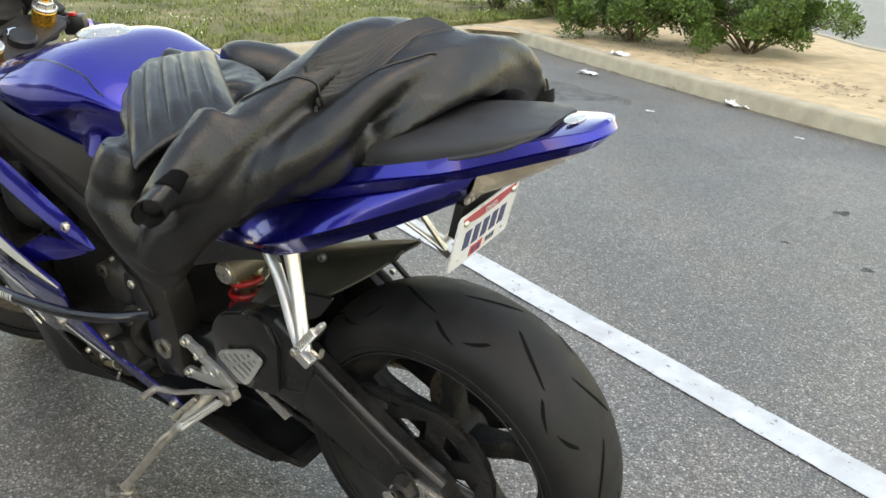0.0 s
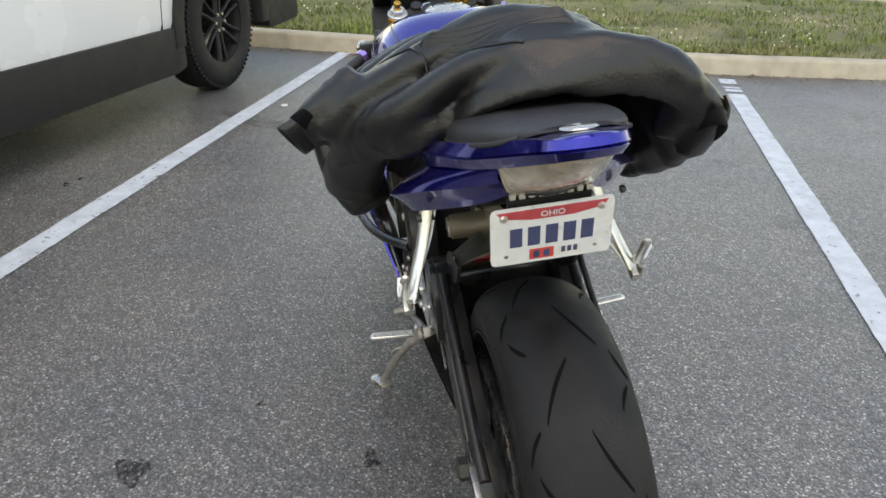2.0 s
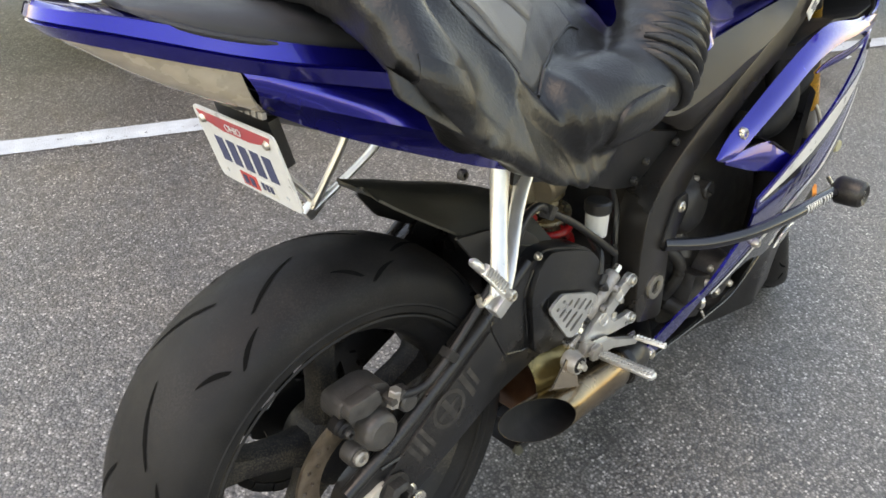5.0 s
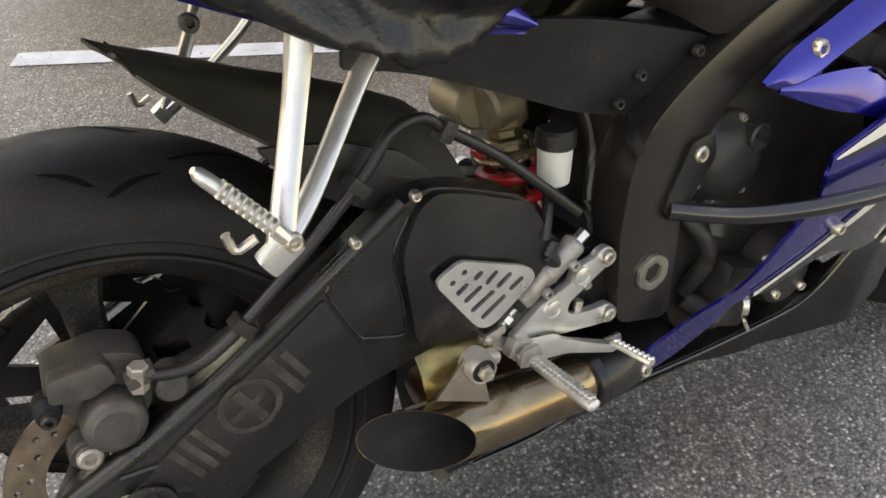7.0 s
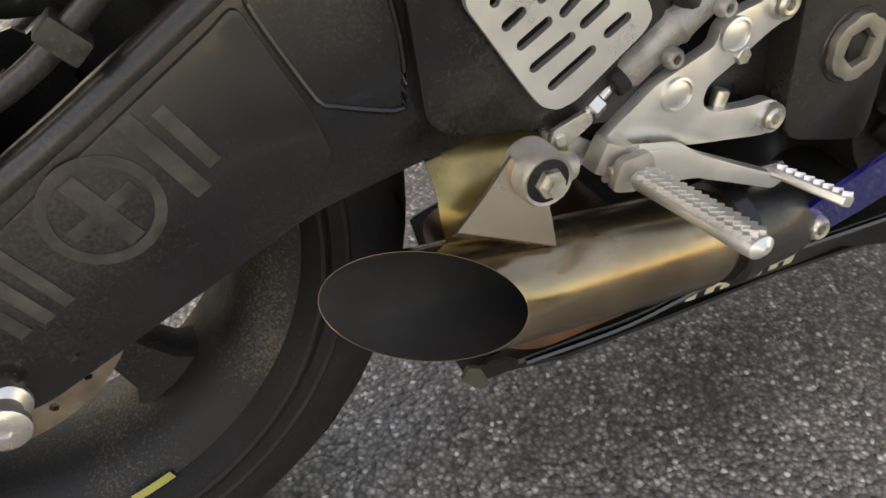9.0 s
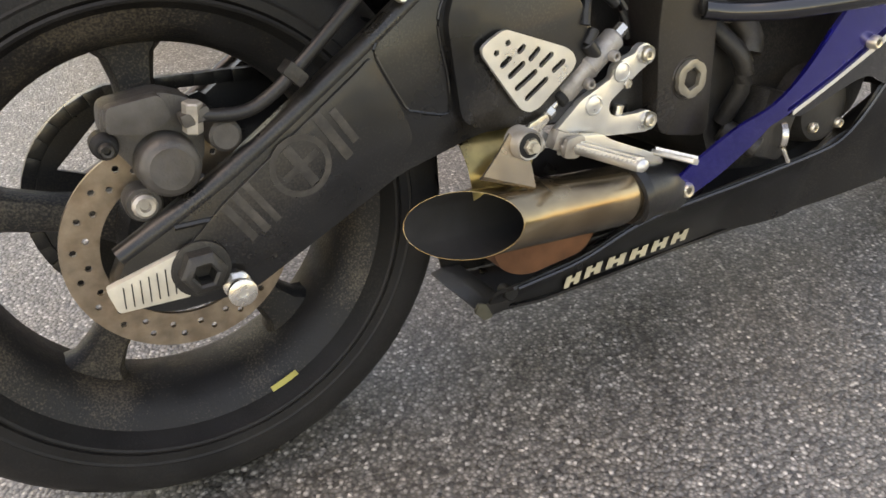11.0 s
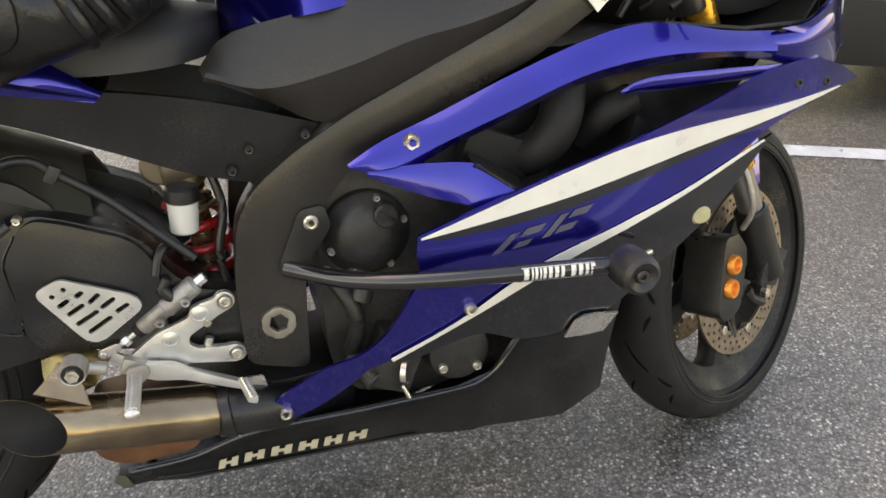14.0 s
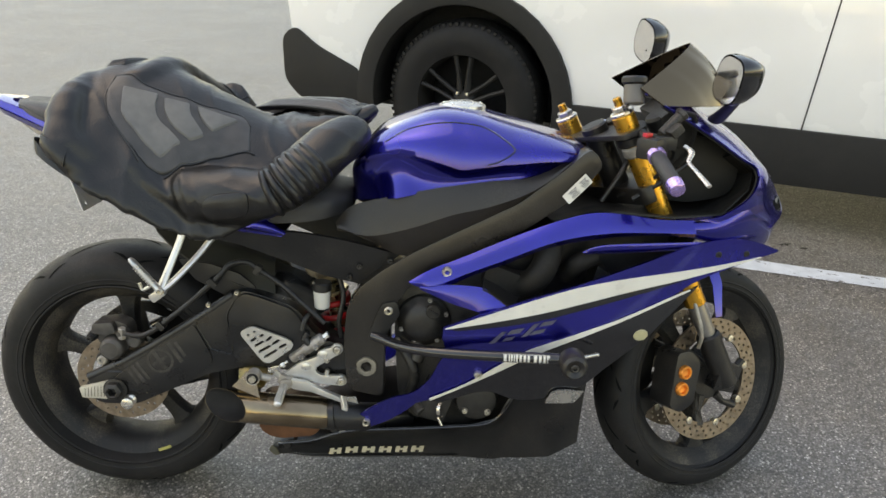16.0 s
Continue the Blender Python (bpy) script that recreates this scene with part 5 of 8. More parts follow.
for t in np.linspace(0, 1, 12):
    row = []
    for s in np.linspace(-1, 1, 21):
        bow, top = 1 - s * s, 1 - abs(s) ** 1.5
        lo = Vector((1.215 + 0.176 * bow, 0.145 * s, 0.985 - 0.009 * bow))
        hi = Vector((1.165 + 0.137 * top, 0.135 * s, 1.020 + 0.088 * top))
        p = lo.lerp(hi, t) + Vector((0.02, 0, 0.006)) * math.sin(math.pi * t) * bow
        row.append(tuple(p))
    rows.append(row)
shell(bm, rows, 0.003)
part("windscreen", bm, SCREEN, bike, "mirrored smoke windscreen")


def build_mirror(side):
    c = Vector((1.305, side * 0.245, 1.048)) if side < 0 else Vector((1.265, 0.245, 1.105))
    bm = bmesh.new()
    tube(bm, [(1.345, side * 0.10, 0.955), (1.35, side * 0.15, 0.985), (1.345, side * 0.21, 1.015), c + Vector((0.01, 0, -0.02))], [0.02, 0.014, 0.012, 0.014], 12, 16, 0.6)
    stalk = part("mirror_stalk", bm, BLACK, bike, "black mirror stalk")
    bm = bmesh.new()
    m = Matrix.Translation(c) @ pose(0, 0, 0, 0, 0, 14 if side < 0 else 22) @ pose(0, 0, 0, 22, -3, 0)
    rows = []
    for d, k in ((0.0, 1.0), (0.012, 1.02), (0.035, 0.92), (0.055, 0.7), (0.066, 0.3), (0.068, 0.02)):
        rows.append([bm.verts.new(m @ Vector((d, k * 0.042 * math.copysign(abs(math.cos(a)) ** 0.7, math.cos(a)), k * 0.050 * math.copysign(abs(math.sin(a)) ** 0.7, math.sin(a)) + 0.008 * math.cos(a) * side))) for a in np.linspace(0, 2 * math.pi, 24, endpoint=False)])
    grid_faces(bm, rows, close_v=True)
    part("mirror_housing", bm, BLACK_DECAL, stalk, "black mirror housing")
    bm = bmesh.new()
    bm.faces.new([bm.verts.new(m @ Vector((-0.001, 0.93 * 0.042 * math.copysign(abs(math.cos(a)) ** 0.7, math.cos(a)), 0.93 * 0.050 * math.copysign(abs(math.sin(a)) ** 0.7, math.sin(a)) + 0.008 * math.cos(a) * side))) for a in np.linspace(0, 2 * math.pi, 24, endpoint=False)])
    part("mirror_glass", bm, CHROME, stalk, "silvered mirror glass")


build_mirror(-1)
build_mirror(1)

# front fork, bars
def fr(x, y, z):
    return STEER @ Vector((x, y, z))


AX = Vector((-0.345, 0, 0.66))
for side in (-1, 1):
    y = side * 0.104

    def at(t, off=(0, 0, 0)):
        return fr(*(Vector((0.0, y, 0.02)) + AX * t + Vector(off)))
    bm = bmesh.new()
    rod(bm, at(0.285), at(0.945), 0.0255, 22, 0.08)
    leg = part("fork_tube", bm, GOLD, bike, "gold anodised upper fork tube")
    bm = bmesh.new()
    rod(bm, at(0.12), at(0.30), 0.0205, 20)
    part("fork_slider", bm, mat("dull grey steel", (0.3, 0.29, 0.28), 0.35, 0.8, 0, 0.15, 40, dirt=0.3), leg, "dull grey fork slider")
    bm = bmesh.new()
    rod(bm, at(-0.03), at(0.17), 0.0285, 18)
    box(bm, at(0.0), (0.07, 0.035, 0.07), (0, 20, 24), 0.2)
    part("axle_clamp", bm, BLACK, leg, "black axle clamp")
    bm = bmesh.new()
    rod(bm, at(0.945), at(0.957), 0.0265, 22)
    rod(bm, at(0.957), at(0.974), 0.019, 6)
    part("fork_cap", bm, STEEL, leg, "machined alloy fork cap")
    bm = bmesh.new()
    rod(bm, at(0.972), at(0.998), 0.0095, 12)
    part("damper_adjuster", bm, GOLD, leg, "gold damping adjuster")
    bm = bmesh.new()
    rod(bm, at(0.815), at(0.85), 0.030, 18)
    part("fork_ring", bm, CAST, leg)
    # caliper
    bm = bmesh.new()
    m = STEER @ Matrix.Translation((-0.128, side * 0.078, 0.024)) @ Matrix.Rotation(radians(12), 4, "Y")
    t = bmesh.new()
    prism(t, rounded([(-0.035, -0.065), (-0.04, 0.065), (0.0, 0.075), (0.035, 0.05), (0.035, -0.05), (0.0, -0.075)], 0.012), -0.036, 0.036, (), 0.008)
    t.transform(m)
    join(bm, t)
    calf = part("front_caliper", bm, BLACK, bike, "black radial brake caliper")
    for dz in (0.023, -0.017):
        bm = bmesh.new()
        lathe(bm, [(0.004, 0.004), (0.009, 0.005), (0.011, 0.012), (0.015, 0.012), (0.017, 0.008), (0.017, 0)], 16, m @ Matrix.Translation((-0.012, side * 0.034, dz)) @ Matrix.Diagonal((1, side, 1, 1)))
        part("caliper_bolt", bm, ORANGE, calf, "orange anodised bolt")
    bm = bmesh.new()
    tube(bm, [fr(-0.085, side * 0.105, 0.10), fr(-0.10, side * 0.13, 0.14), fr(-0.115, side * 0.125, 0.20), fr(-0.12, side * 0.09, 0.28), fr(-0.16, side * 0.06, 0.36)], 0.005, 8, 24)
    part("brake_line", bm, CAST, calf, "braided brake line")
    # clip-on bar, grip, lever
    bm = bmesh.new()
    rod(bm, at(0.852), at(0.885), 0.034, 20)
    part("bar_clamp", bm, BLACK, leg)
    direction = Vector((-0.10 if side < 0 else -0.30, side * 0.93, -0.42 if side < 0 else -0.20)).normalized()
    base = Vector((0.0, y, 0.02)) + AX * 0.87 + Vector((0.035, side * 0.02, 0.0))
    pt = lambda d: fr(*(base + direction * d))
    if side < 0:
        g0, g1 = Vector((1.192, -0.200, 0.895)), Vector((1.208, -0.322, 0.844))
        pt = lambda d: g0.lerp(g1, (d - 0.10) / 0.163)
    bm = bmesh.new()
    rod(bm, pt(0), pt(0.09), 0.011)
    box(bm, pt(0.075), (0.05, 0.05, 0.045), (0, 0, 24 + side * -20), 0.25)
    part("switch_housing", bm, BLACK, bike, "black switch housing")
    bm = bmesh.new()
    tube(bm, [pt(0.115), pt(0.12), pt(0.225), pt(0.23)], [0.014, 0.0165, 0.0165, 0.015], 18)
    grip = part("grip", bm, SEAT, bike, "black rubber grip with purple collars")
    bm = bmesh.new()
    tube(bm, [pt(0.10), pt(0.102), pt(0.118), pt(0.12)], [0.014, 0.019, 0.019, 0.015], 18)
    tube(bm, [pt(0.228), pt(0.232), pt(0.244), pt(0.26), pt(0.263)], [0.014, 0.018, 0.018, 0.015, 0.011], 18)
    each("bar_end", bm, PURPLE, grip, "purple anodised bar end")
    bm = bmesh.new()
    off = Vector((0.055, 0, -0.012))
    lv = (lambda d, k: pt(d) + Vector((0.052, -0.010, 0.012)) * k) if side < 0 else (lambda d, k: fr(*(base + direction * d + off * k)))
    bend = [lv(0.06, 0.6), lv(0.09, 0.8), lv(0.105, 1.15), lv(0.14, 1.3), lv(0.168, 1.3)] if side > 0 else [Vector(q) for q in ((1.250, -0.20, 0.912), (1.262, -0.212, 0.902), (1.250, -0.236, 0.886), (1.257, -0.262, 0.874), (1.271, -0.31, 0.8515))]
    tube(bm, bend, [0.007, 0.007, 0.005, 0.0048, 0.006] if side < 0 else [0.009, 0.009, 0.006, 0.0055, 0.007], 10, 22, 0.6)
    part("lever", bm, STEEL, grip, "polished alloy lever")
    bm = bmesh.new()
    box(bm, lv(0.06, 0.5), (0.05, 0.03, 0.03), (0, 0, 24), 0.25)
    part("lever_perch", bm, BLACK, grip)
    if side < 0:
        bm = bmesh.new()
        box(bm, pt(0.068) + Vector((-0.008, 0.004, 0.024)), (0.016, 0.014, 0.008), (0, 0, 24), 0.2)
        part("stop_switch", bm, RED, grip, "red stop switch")
        bm = bmesh.new()
        rod(bm, (1.215, -0.155, 0.928), (1.252, -0.150, 0.968), 0.012, 18)
        rod(bm, (1.250, -0.150, 0.966), (1.258, -0.149, 0.975), 0.015, 6)
        box(bm, (1.236, -0.168, 0.938), (0.03, 0.03, 0.02), (0, -40, 20), 0.25)
        part("brake_master", bm, ENGINE, grip, "dull alloy brake master cylinder")
        bm = bmesh.new()
        tube(bm, [(1.256, -0.149, 0.973), (1.285, -0.14, 0.962), (1.292, -0.11, 0.90), (1.25, -0.06, 0.80)], 0.0055, 8, 18)
        tube(bm, [(1.215, -0.17, 0.915), (1.245, -0.15, 0.885), (1.22, -0.10, 0.82), (1.16, -0.05, 0.77)], 0.0045, 8, 18)
        each("brake_hose", bm, RUBBER, grip)
        bm = bmesh.new()
        q = Vector((1.159, -0.12, 0.985))
        rod(bm, q, q + Vector((0, 0.01, 0.042)), 0.022, 22)
        res = part("brake_reservoir", bm, mat("smoked plastic", (0.12, 0.11, 0.1), 0.35, 0, 0, 0.1, 30), bike, "smoked brake fluid reservoir")
        bm = bmesh.new()
        rod(bm, q + Vector((0, 0.01, 0.041)), q + Vector((0, 0.0125, 0.058)), 0.027, 22)
        part("reservoir_cap", bm, BLACK, res, "black cap")
    else:
        bm = bmesh.new()
        q = pt(0.05) + Vector((0.07, 0.03, -0.015))
        bmesh.ops.create_uvsphere(bm, u_segments=16, v_segments=10, radius=0.02, matrix=Matrix.Translation(q))
        part("lever_knob", bm, CHROME, grip)
bm = bmesh.new()
t = bmesh.new()
prism(t, rounded([(-0.05, -0.135), (-0.05, 0.135), (0.0, 0.15), (0.045, 0.10), (0.05, 0.0), (0.045, -0.10), (0.0, -0.15)], 0.015), -0.006, 0.006, (), 0.002)
t.transform(Matrix.Rotation(radians(90), 4, "X"))
t.transform(STEER @ Matrix.Translation(AX * 0.895 + Vector((0.01, 0, 0.02))) @ Matrix.Rotation(radians(-22), 4, "Y"))
join(bm, t)
yoke = part("top_yoke", bm, ENGINE, bike, "grey alloy top yoke")
bm = bmesh.new()
c = AX * 0.905 + Vector((0.005, 0, 0.024))
rod(bm, fr(*c), fr(*(c + AX.normalized() * 0.014)), 0.02, 6)
part("stem_nut", bm, CHROME, yoke, "chromed stem nut")
bm = bmesh.new()
c = AX * 0.905 + Vector((0.05, 0.01, 0.026))
rod(bm, fr(*c), fr(*(c + AX.normalized() * 0.02)), 0.017, 18)
part("ignition_lock", bm, BLACK, yoke)
bm = bmesh.new()
t = bmesh.new()
prism(t, rounded([(-0.05, -0.13), (-0.05, 0.13), (0.04, 0.12), (0.04, -0.12)], 0.02), -0.02, 0.02, (), 0.005)
t.transform(Matrix.Rotation(radians(90), 4, "X"))
t.transform(STEER @ Matrix.Translation(AX * 0.70 + Vector((0.01, 0, 0.02))) @ Matrix.Rotation(radians(-22), 4, "Y"))
join(bm, t)
rod(bm, fr(*(AX * 0.70)), fr(*(AX * 0.95)), 0.03, 18)
tube(bm, [fr(-0.24, 0.05, 0.60), fr(-0.20, 0.10, 0.52), fr(-0.21, 0.10, 0.45), fr(-0.28, 0.05, 0.40)], 0.007, 8, 20)
tube(bm, [fr(-0.24, -0.05, 0.60), fr(-0.17, -0.06, 0.54), fr(-0.19, -0.03, 0.44), fr(-0.27, -0.03, 0.38)], 0.006, 8, 20)
part("lower_yoke", bm, BLACK, bike, "black lower yoke and cables")
# front mudguard
bm = bmesh.new()
rows = []
for a in np.linspace(radians(98), radians(130), 18):
    rows.append([fr((0.300 + 0.016 * (1 - s * s)) * math.cos(a), s * 0.066, (0.300 + 0.016 * (1 - s * s)) * math.sin(a)) for s in np.linspace(-1, 1, 11)])
shell(bm, rows, 0.003)
fender = part("front_mudguard", bm, BLUE, bike, "blue front mudguard")
for side in (-1, 1):
    bm = bmesh.new()
    shell(bm, [[fr(r * math.cos(a), side * yy, r * math.sin(a)) for r, yy in ((0.285, 0.066), (0.245, 0.084), (0.165, 0.09))] for a in np.linspace(radians(89), radians(96), 8)], 0.003)
    part("mudguard_side", bm, BLUE, fender)

# tail, seats, plate
TT = [(0.24, -0.128, 0.845), (0.12, -0.134, 0.872), (0.04, -0.132, 0.893), (-0.05, -0.110, 0.916), (-0.13, -0.080, 0.939), (-0.19, -0.057, 0.956), (-0.230, -0.037, 0.965), (-0.240, 0.0, 0.967)]
TM = [(0.24, -0.152, 0.822), (0.12, -0.156, 0.853), (0.042, -0.147, 0.878), (-0.05, -0.118, 0.898), (-0.11, -0.091, 0.915), (-0.18, -0.065, 0.938), (-0.232, -0.041, 0.954), (-0.245, 0.0, 0.957)]
TB = [(0.24, -0.146, 0.805), (0.12, -0.148, 0.836), (0.05, -0.137, 0.857), (-0.04, -0.108, 0.880), (-0.10, -0.083, 0.897), (-0.17, -0.058, 0.921), (-0.222, -0.036, 0.940), (-0.234, 0.0, 0.944)]
bm = bmesh.new()
panel(bm, TT + mirrored(TT[-2::-1]), TM + mirrored(TM[-2::-1]), 72, 4, 0.0, 0.004)
cowl = part("tail_cowl", bm, BLUE, bike, "glossy blue tail cowl")
bm = bmesh.new()
panel(bm, TM + mirrored(TM[-2::-1]), TB + mirrored(TB[-2::-1]), 72, 3, 0.0, 0.004)
part("cowl_underside", bm, BLUE, cowl)
bm = bmesh.new()
deck = [[(x, y * s, z - 0.002 + 0.004 * (1 - s * s)) for s in np.linspace(-1, 1, 9)] for x, y, z in smooth_line(TT[4:], 14)]
shell(bm, deck, -0.003)
deck_ob = part("tail_deck", bm, BLUE, bike)
bm = bmesh.new()
lathe(bm, [(0.0, 0.0015), (0.012, 0.0015), (0.014, 0.0)], 24, pose(-0.195, 0, 0.966, 90, 0, 0) @ pose(0, 0, 0, 0, 0, 0) @ Matrix.Diagonal((0.9, 1, 1.7, 1)))
part("tail_badge", bm, STEEL, deck_ob, "small silver oval badge")
UT = [(-0.088, -0.074, 0.890), (0.0, -0.112, 0.866), (0.10, -0.146, 0.838), (0.22, -0.15, 0.80), (0.34, -0.160, 0.755), (0.420, -0.160, 0.703)]
UM = [(-0.072, -0.072, 0.862), (-0.01, -0.112, 0.838), (0.08, -0.168, 0.806), (0.18, -0.212, 0.770), (0.28, -0.192, 0.737), (0.415, -0.162, 0.698)]
UB = [(-0.058, -0.056, 0.838), (0.0, -0.086, 0.806), (0.08, -0.132, 0.772), (0.19, -0.178, 0.732), (0.29, -0.170, 0.712), (0.410, -0.157, 0.692)]
both("undertail_panel", lambda bm, side: panel(bm, UT, UM, 30, 6, 0.004, 0.004, side), BLUE, "blue lower tail panel")
both("undertail_flank", lambda bm, side: panel(bm, UM, UB, 30, 4, -0.003, 0.004, side), BLUE)
bm = bmesh.new()
shell(bm, [[(x, w * s, z + 0.012 * s * s) for s in np.linspace(-1, 1, 9)] for x, w, z in ((-0.075, 0.05, 0.842), (-0.03, 0.068, 0.816), (0.04, 0.095, 0.786), (0.12, 0.130, 0.752), (0.26, 0.14, 0.712), (0.40, 0.125, 0.678))], 0.004)
part("undertray", bm, BLACK, bike, "black plastic undertray")
for side in (-1, 1):
    bolt(bike, (0.12, side * 0.168, 0.745), 0.007, side, ENGINE)
bm = bmesh.new()
rows = []
for t in np.linspace(0, 1, 8):
    rows.append([((-0.228 + 0.138 * abs(s) ** 2.2) * (1 - t) + (-0.048 - 0.006 * abs(s)) * t, s * (0.074 * (1 - t) + 0.052 * t), (0.941 - 0.049 * abs(s) ** 2.2) * (1 - t) + (0.834 + 0.004 * abs(s)) * t - 0.010 * math.sin(math.pi * t)) for s in np.linspace(-1, 1, 25)])
shell(bm, rows, 0.004)
light = part("tail_light", bm, LENS, bike, "cream coloured dirty tail light lens")
bm = bmesh.new()
for side in (-1, 1):
    tube(bm, [(-0.215, side * 0.02, 0.93), (-0.15, side * 0.04, 0.896), (-0.075, side * 0.045, 0.85)], 0.0012, 6, 16)
each("lens_seam", bm, mat("lens seam", (0.3, 0.25, 0.19), 0.5), light)

P_TOP, P_BOT = Vector((-0.072, 0, 0.822)), Vector((-0.046, 0, 0.724))
UPV = (P_TOP - P_BOT).normalized()
OUT = UPV.cross(Vector((0, 1, 0))).normalized()
if OUT.x > 0:
    OUT = -OUT
PC = (P_TOP + P_BOT) / 2


def plate_bits(bm, rects, lift, thick=0.0006):
    """Flat bits on the plate: centre right, centre up, width, height, slant."""
    m = Matrix.Translation(PC + OUT * lift) @ Matrix((Vector((0, -1, 0)), -OUT, UPV)).transposed().to_4x4()
    for pts in rects:
        prism(bm, pts, 0, thick, (), 0, m)


def rect(cx, cz, w, h):
    return [(cx - w / 2, cz - h / 2), (cx + w / 2, cz - h / 2), (cx + w / 2, cz + h / 2), (cx - w / 2, cz + h / 2)]


bm = bmesh.new()
holes = [[(cx + 0.0035 * math.cos(q), cz + 0.0035 * math.sin(q)) for q in np.linspace(0, 2 * math.pi, 10, endpoint=False)] for cx, cz in ((-0.066, -0.036), (0.066, -0.036))]
m = Matrix.Translation(PC) @ Matrix((Vector((0, -1, 0)), -OUT, UPV)).transposed().to_4x4()
prism(bm, rounded(rect(0, 0, 0.178, 0.102), 0.010, 5), -0.001, 0.0015, holes, 0, m)
plate = part("number_plate", bm, PLATE, bike, "white number plate with a red band and screws")
bm = bmesh.new()
plate_bits(bm, [[(-0.072, 0.034), (0.072, 0.034), (0.08, 0.046), (-0.08, 0.046)], [(-0.03, 0.028), (0.03, 0.028), (0.072, 0.035), (-0.072, 0.035)]], 0.0016)
part("plate_band", bm, PLATE_RED, plate, "red band")
bm = bmesh.new()
txt = bpy.data.curves.new("state", "FONT")
txt.body, txt.size, txt.extrude, txt.align_x, txt.align_y = "OHIO", 0.0135, 0.0003, "CENTER", "CENTER"
tob = new("plate_word", txt)
tob.parent = plate
tob.matrix_basis = Matrix.Translation(PC + OUT * 0.0028 + UPV * 0.0365) @ Matrix((Vector((0, -1, 0)), UPV, OUT)).transposed().to_4x4()
txt.materials.append(PLATE)
# the plate's characters stand as plain bars
plate_bits(bm, [rect(-0.052 + 0.026 * k, -0.002, 0.018, 0.034) for k in range(5)], 0.0016)
each("plate_bar", bm, PLATE_INK, plate, "dark blue plain bars")
bm = bmesh.new()
plate_bits(bm, [rect(-0.014, -0.036, 0.036, 0.019)], 0.0016)
part("red_sticker", bm, STICKER_RED, plate, "small red sticker")
bm = bmesh.new()
plate_bits(bm, [rect(0.027, -0.036, 0.034, 0.019)], 0.0016)
part("white_sticker", bm, WHITE_DECAL, plate)
bm = bmesh.new()
plate_bits(bm, [rect(-0.022, -0.036, 0.009, 0.012), rect(-0.007, -0.036, 0.009, 0.012)], 0.0024)
plate_bits(bm, [rect(0.018, -0.034, 0.006, 0.010), rect(0.027, -0.034, 0.006, 0.010), rect(0.036, -0.034, 0.006, 0.010)], 0.0024)
each("sticker_bar", bm, PLATE_INK, plate)
for cx in (-0.07, 0.07):
    bm = bmesh.new()
    lathe(bm, [(0.0, 0.004), (0.004, 0.004), (0.006, 0.0)], 10, Matrix.Translation(PC + OUT * 0.0015 + Vector((0, -cx, 0)) + UPV * 0.036) @ Matrix((Vector((0, -1, 0)), OUT, UPV)).transposed().to_4x4())
    part("plate_screw", bm, BOLT, plate)
bm = bmesh.new()
box(bm, (-0.045, 0, 0.80), (0.014, 0.12, 0.06), (0, -14, 0), 0.15)
box(bm, (-0.03, 0, 0.835), (0.06, 0.13, 0.014), (0, 28, 0), 0.2)
part("plate_bracket", bm, BLACK, bike, "black plate bracket")
bm = bmesh.new()
for k in range(9):
    box(bm, (-0.062, -0.055 + 0.0137 * k, 0.835), (0.006, 0.009, 0.008), (0, 0, 0), 0.2)
each("plate_lamp", bm, CAST, bike, "strip of small plate lamps")

bm = bmesh.new()
secs = []
for x, w, zb, zt in smooth_line([(0.135, 0.108, 0.872, 0.898), (0.11, 0.118, 0.876, 0.920), (0.04, 0.121, 0.890, 0.932), (-0.05, 0.108, 0.912, 0.948), (-0.12, 0.088, 0.932, 0.960), (-0.16, 0.066, 0.948, 0.964), (-0.178, 0.045, 0.958, 0.965)], 30):
    secs.append([bm.verts.new((x, w * math.copysign(abs(math.cos(a)) ** 0.6, math.cos(a)), zb + (zt - zb) * math.sin(a) ** 0.55)) for a in np.linspace(0, math.pi, 25)])
grid_faces(bm, secs)
bm.faces.new(secs[0])
bm.faces.new(secs[-1])
pillion = part("pillion_seat", bm, SEAT, bike, "black vinyl pillion seat", sharp=70)
bm = bmesh.new()
for side in (-1, 1):
    tube(bm, [(0.12, 0, 0.922), (0.115, side * 0.07, 0.917), (0.09, side * 0.108, 0.898), (0.05, side * 0.121, 0.894)], 0.003, 8, 20)
    tube(bm, [(0.10, side * 0.118, 0.885), (0.04, side * 0.122, 0.892), (-0.05, side * 0.110, 0.914), (-0.12, side * 0.090, 0.934), (-0.165, side * 0.064, 0.952)], 0.0035, 8, 24)
part("seat_piping", bm, SEAT, pillion)
bm = bmesh.new()
secs = []
for x, w, zb, zt in smooth_line([(0.10, 0.12, 0.80, 0.86), (0.20, 0.14, 0.755, 0.825), (0.32, 0.15, 0.725, 0.80), (0.42, 0.145, 0.72, 0.79), (0.50, 0.12, 0.725, 0.79), (0.555, 0.07, 0.735, 0.785)], 26):
    secs.append([bm.verts.new((x, w * math.copysign(abs(math.cos(a)) ** 0.7, math.cos(a)), zb + (zt - zb) * math.sin(a) ** 0.6)) for a in np.linspace(0, math.pi, 21)])
grid_faces(bm, secs)
bm.faces.new(secs[0])
bm.faces.new(secs[-1])
part("rider_seat", bm, SEAT, bike, "black rider seat", sharp=70)

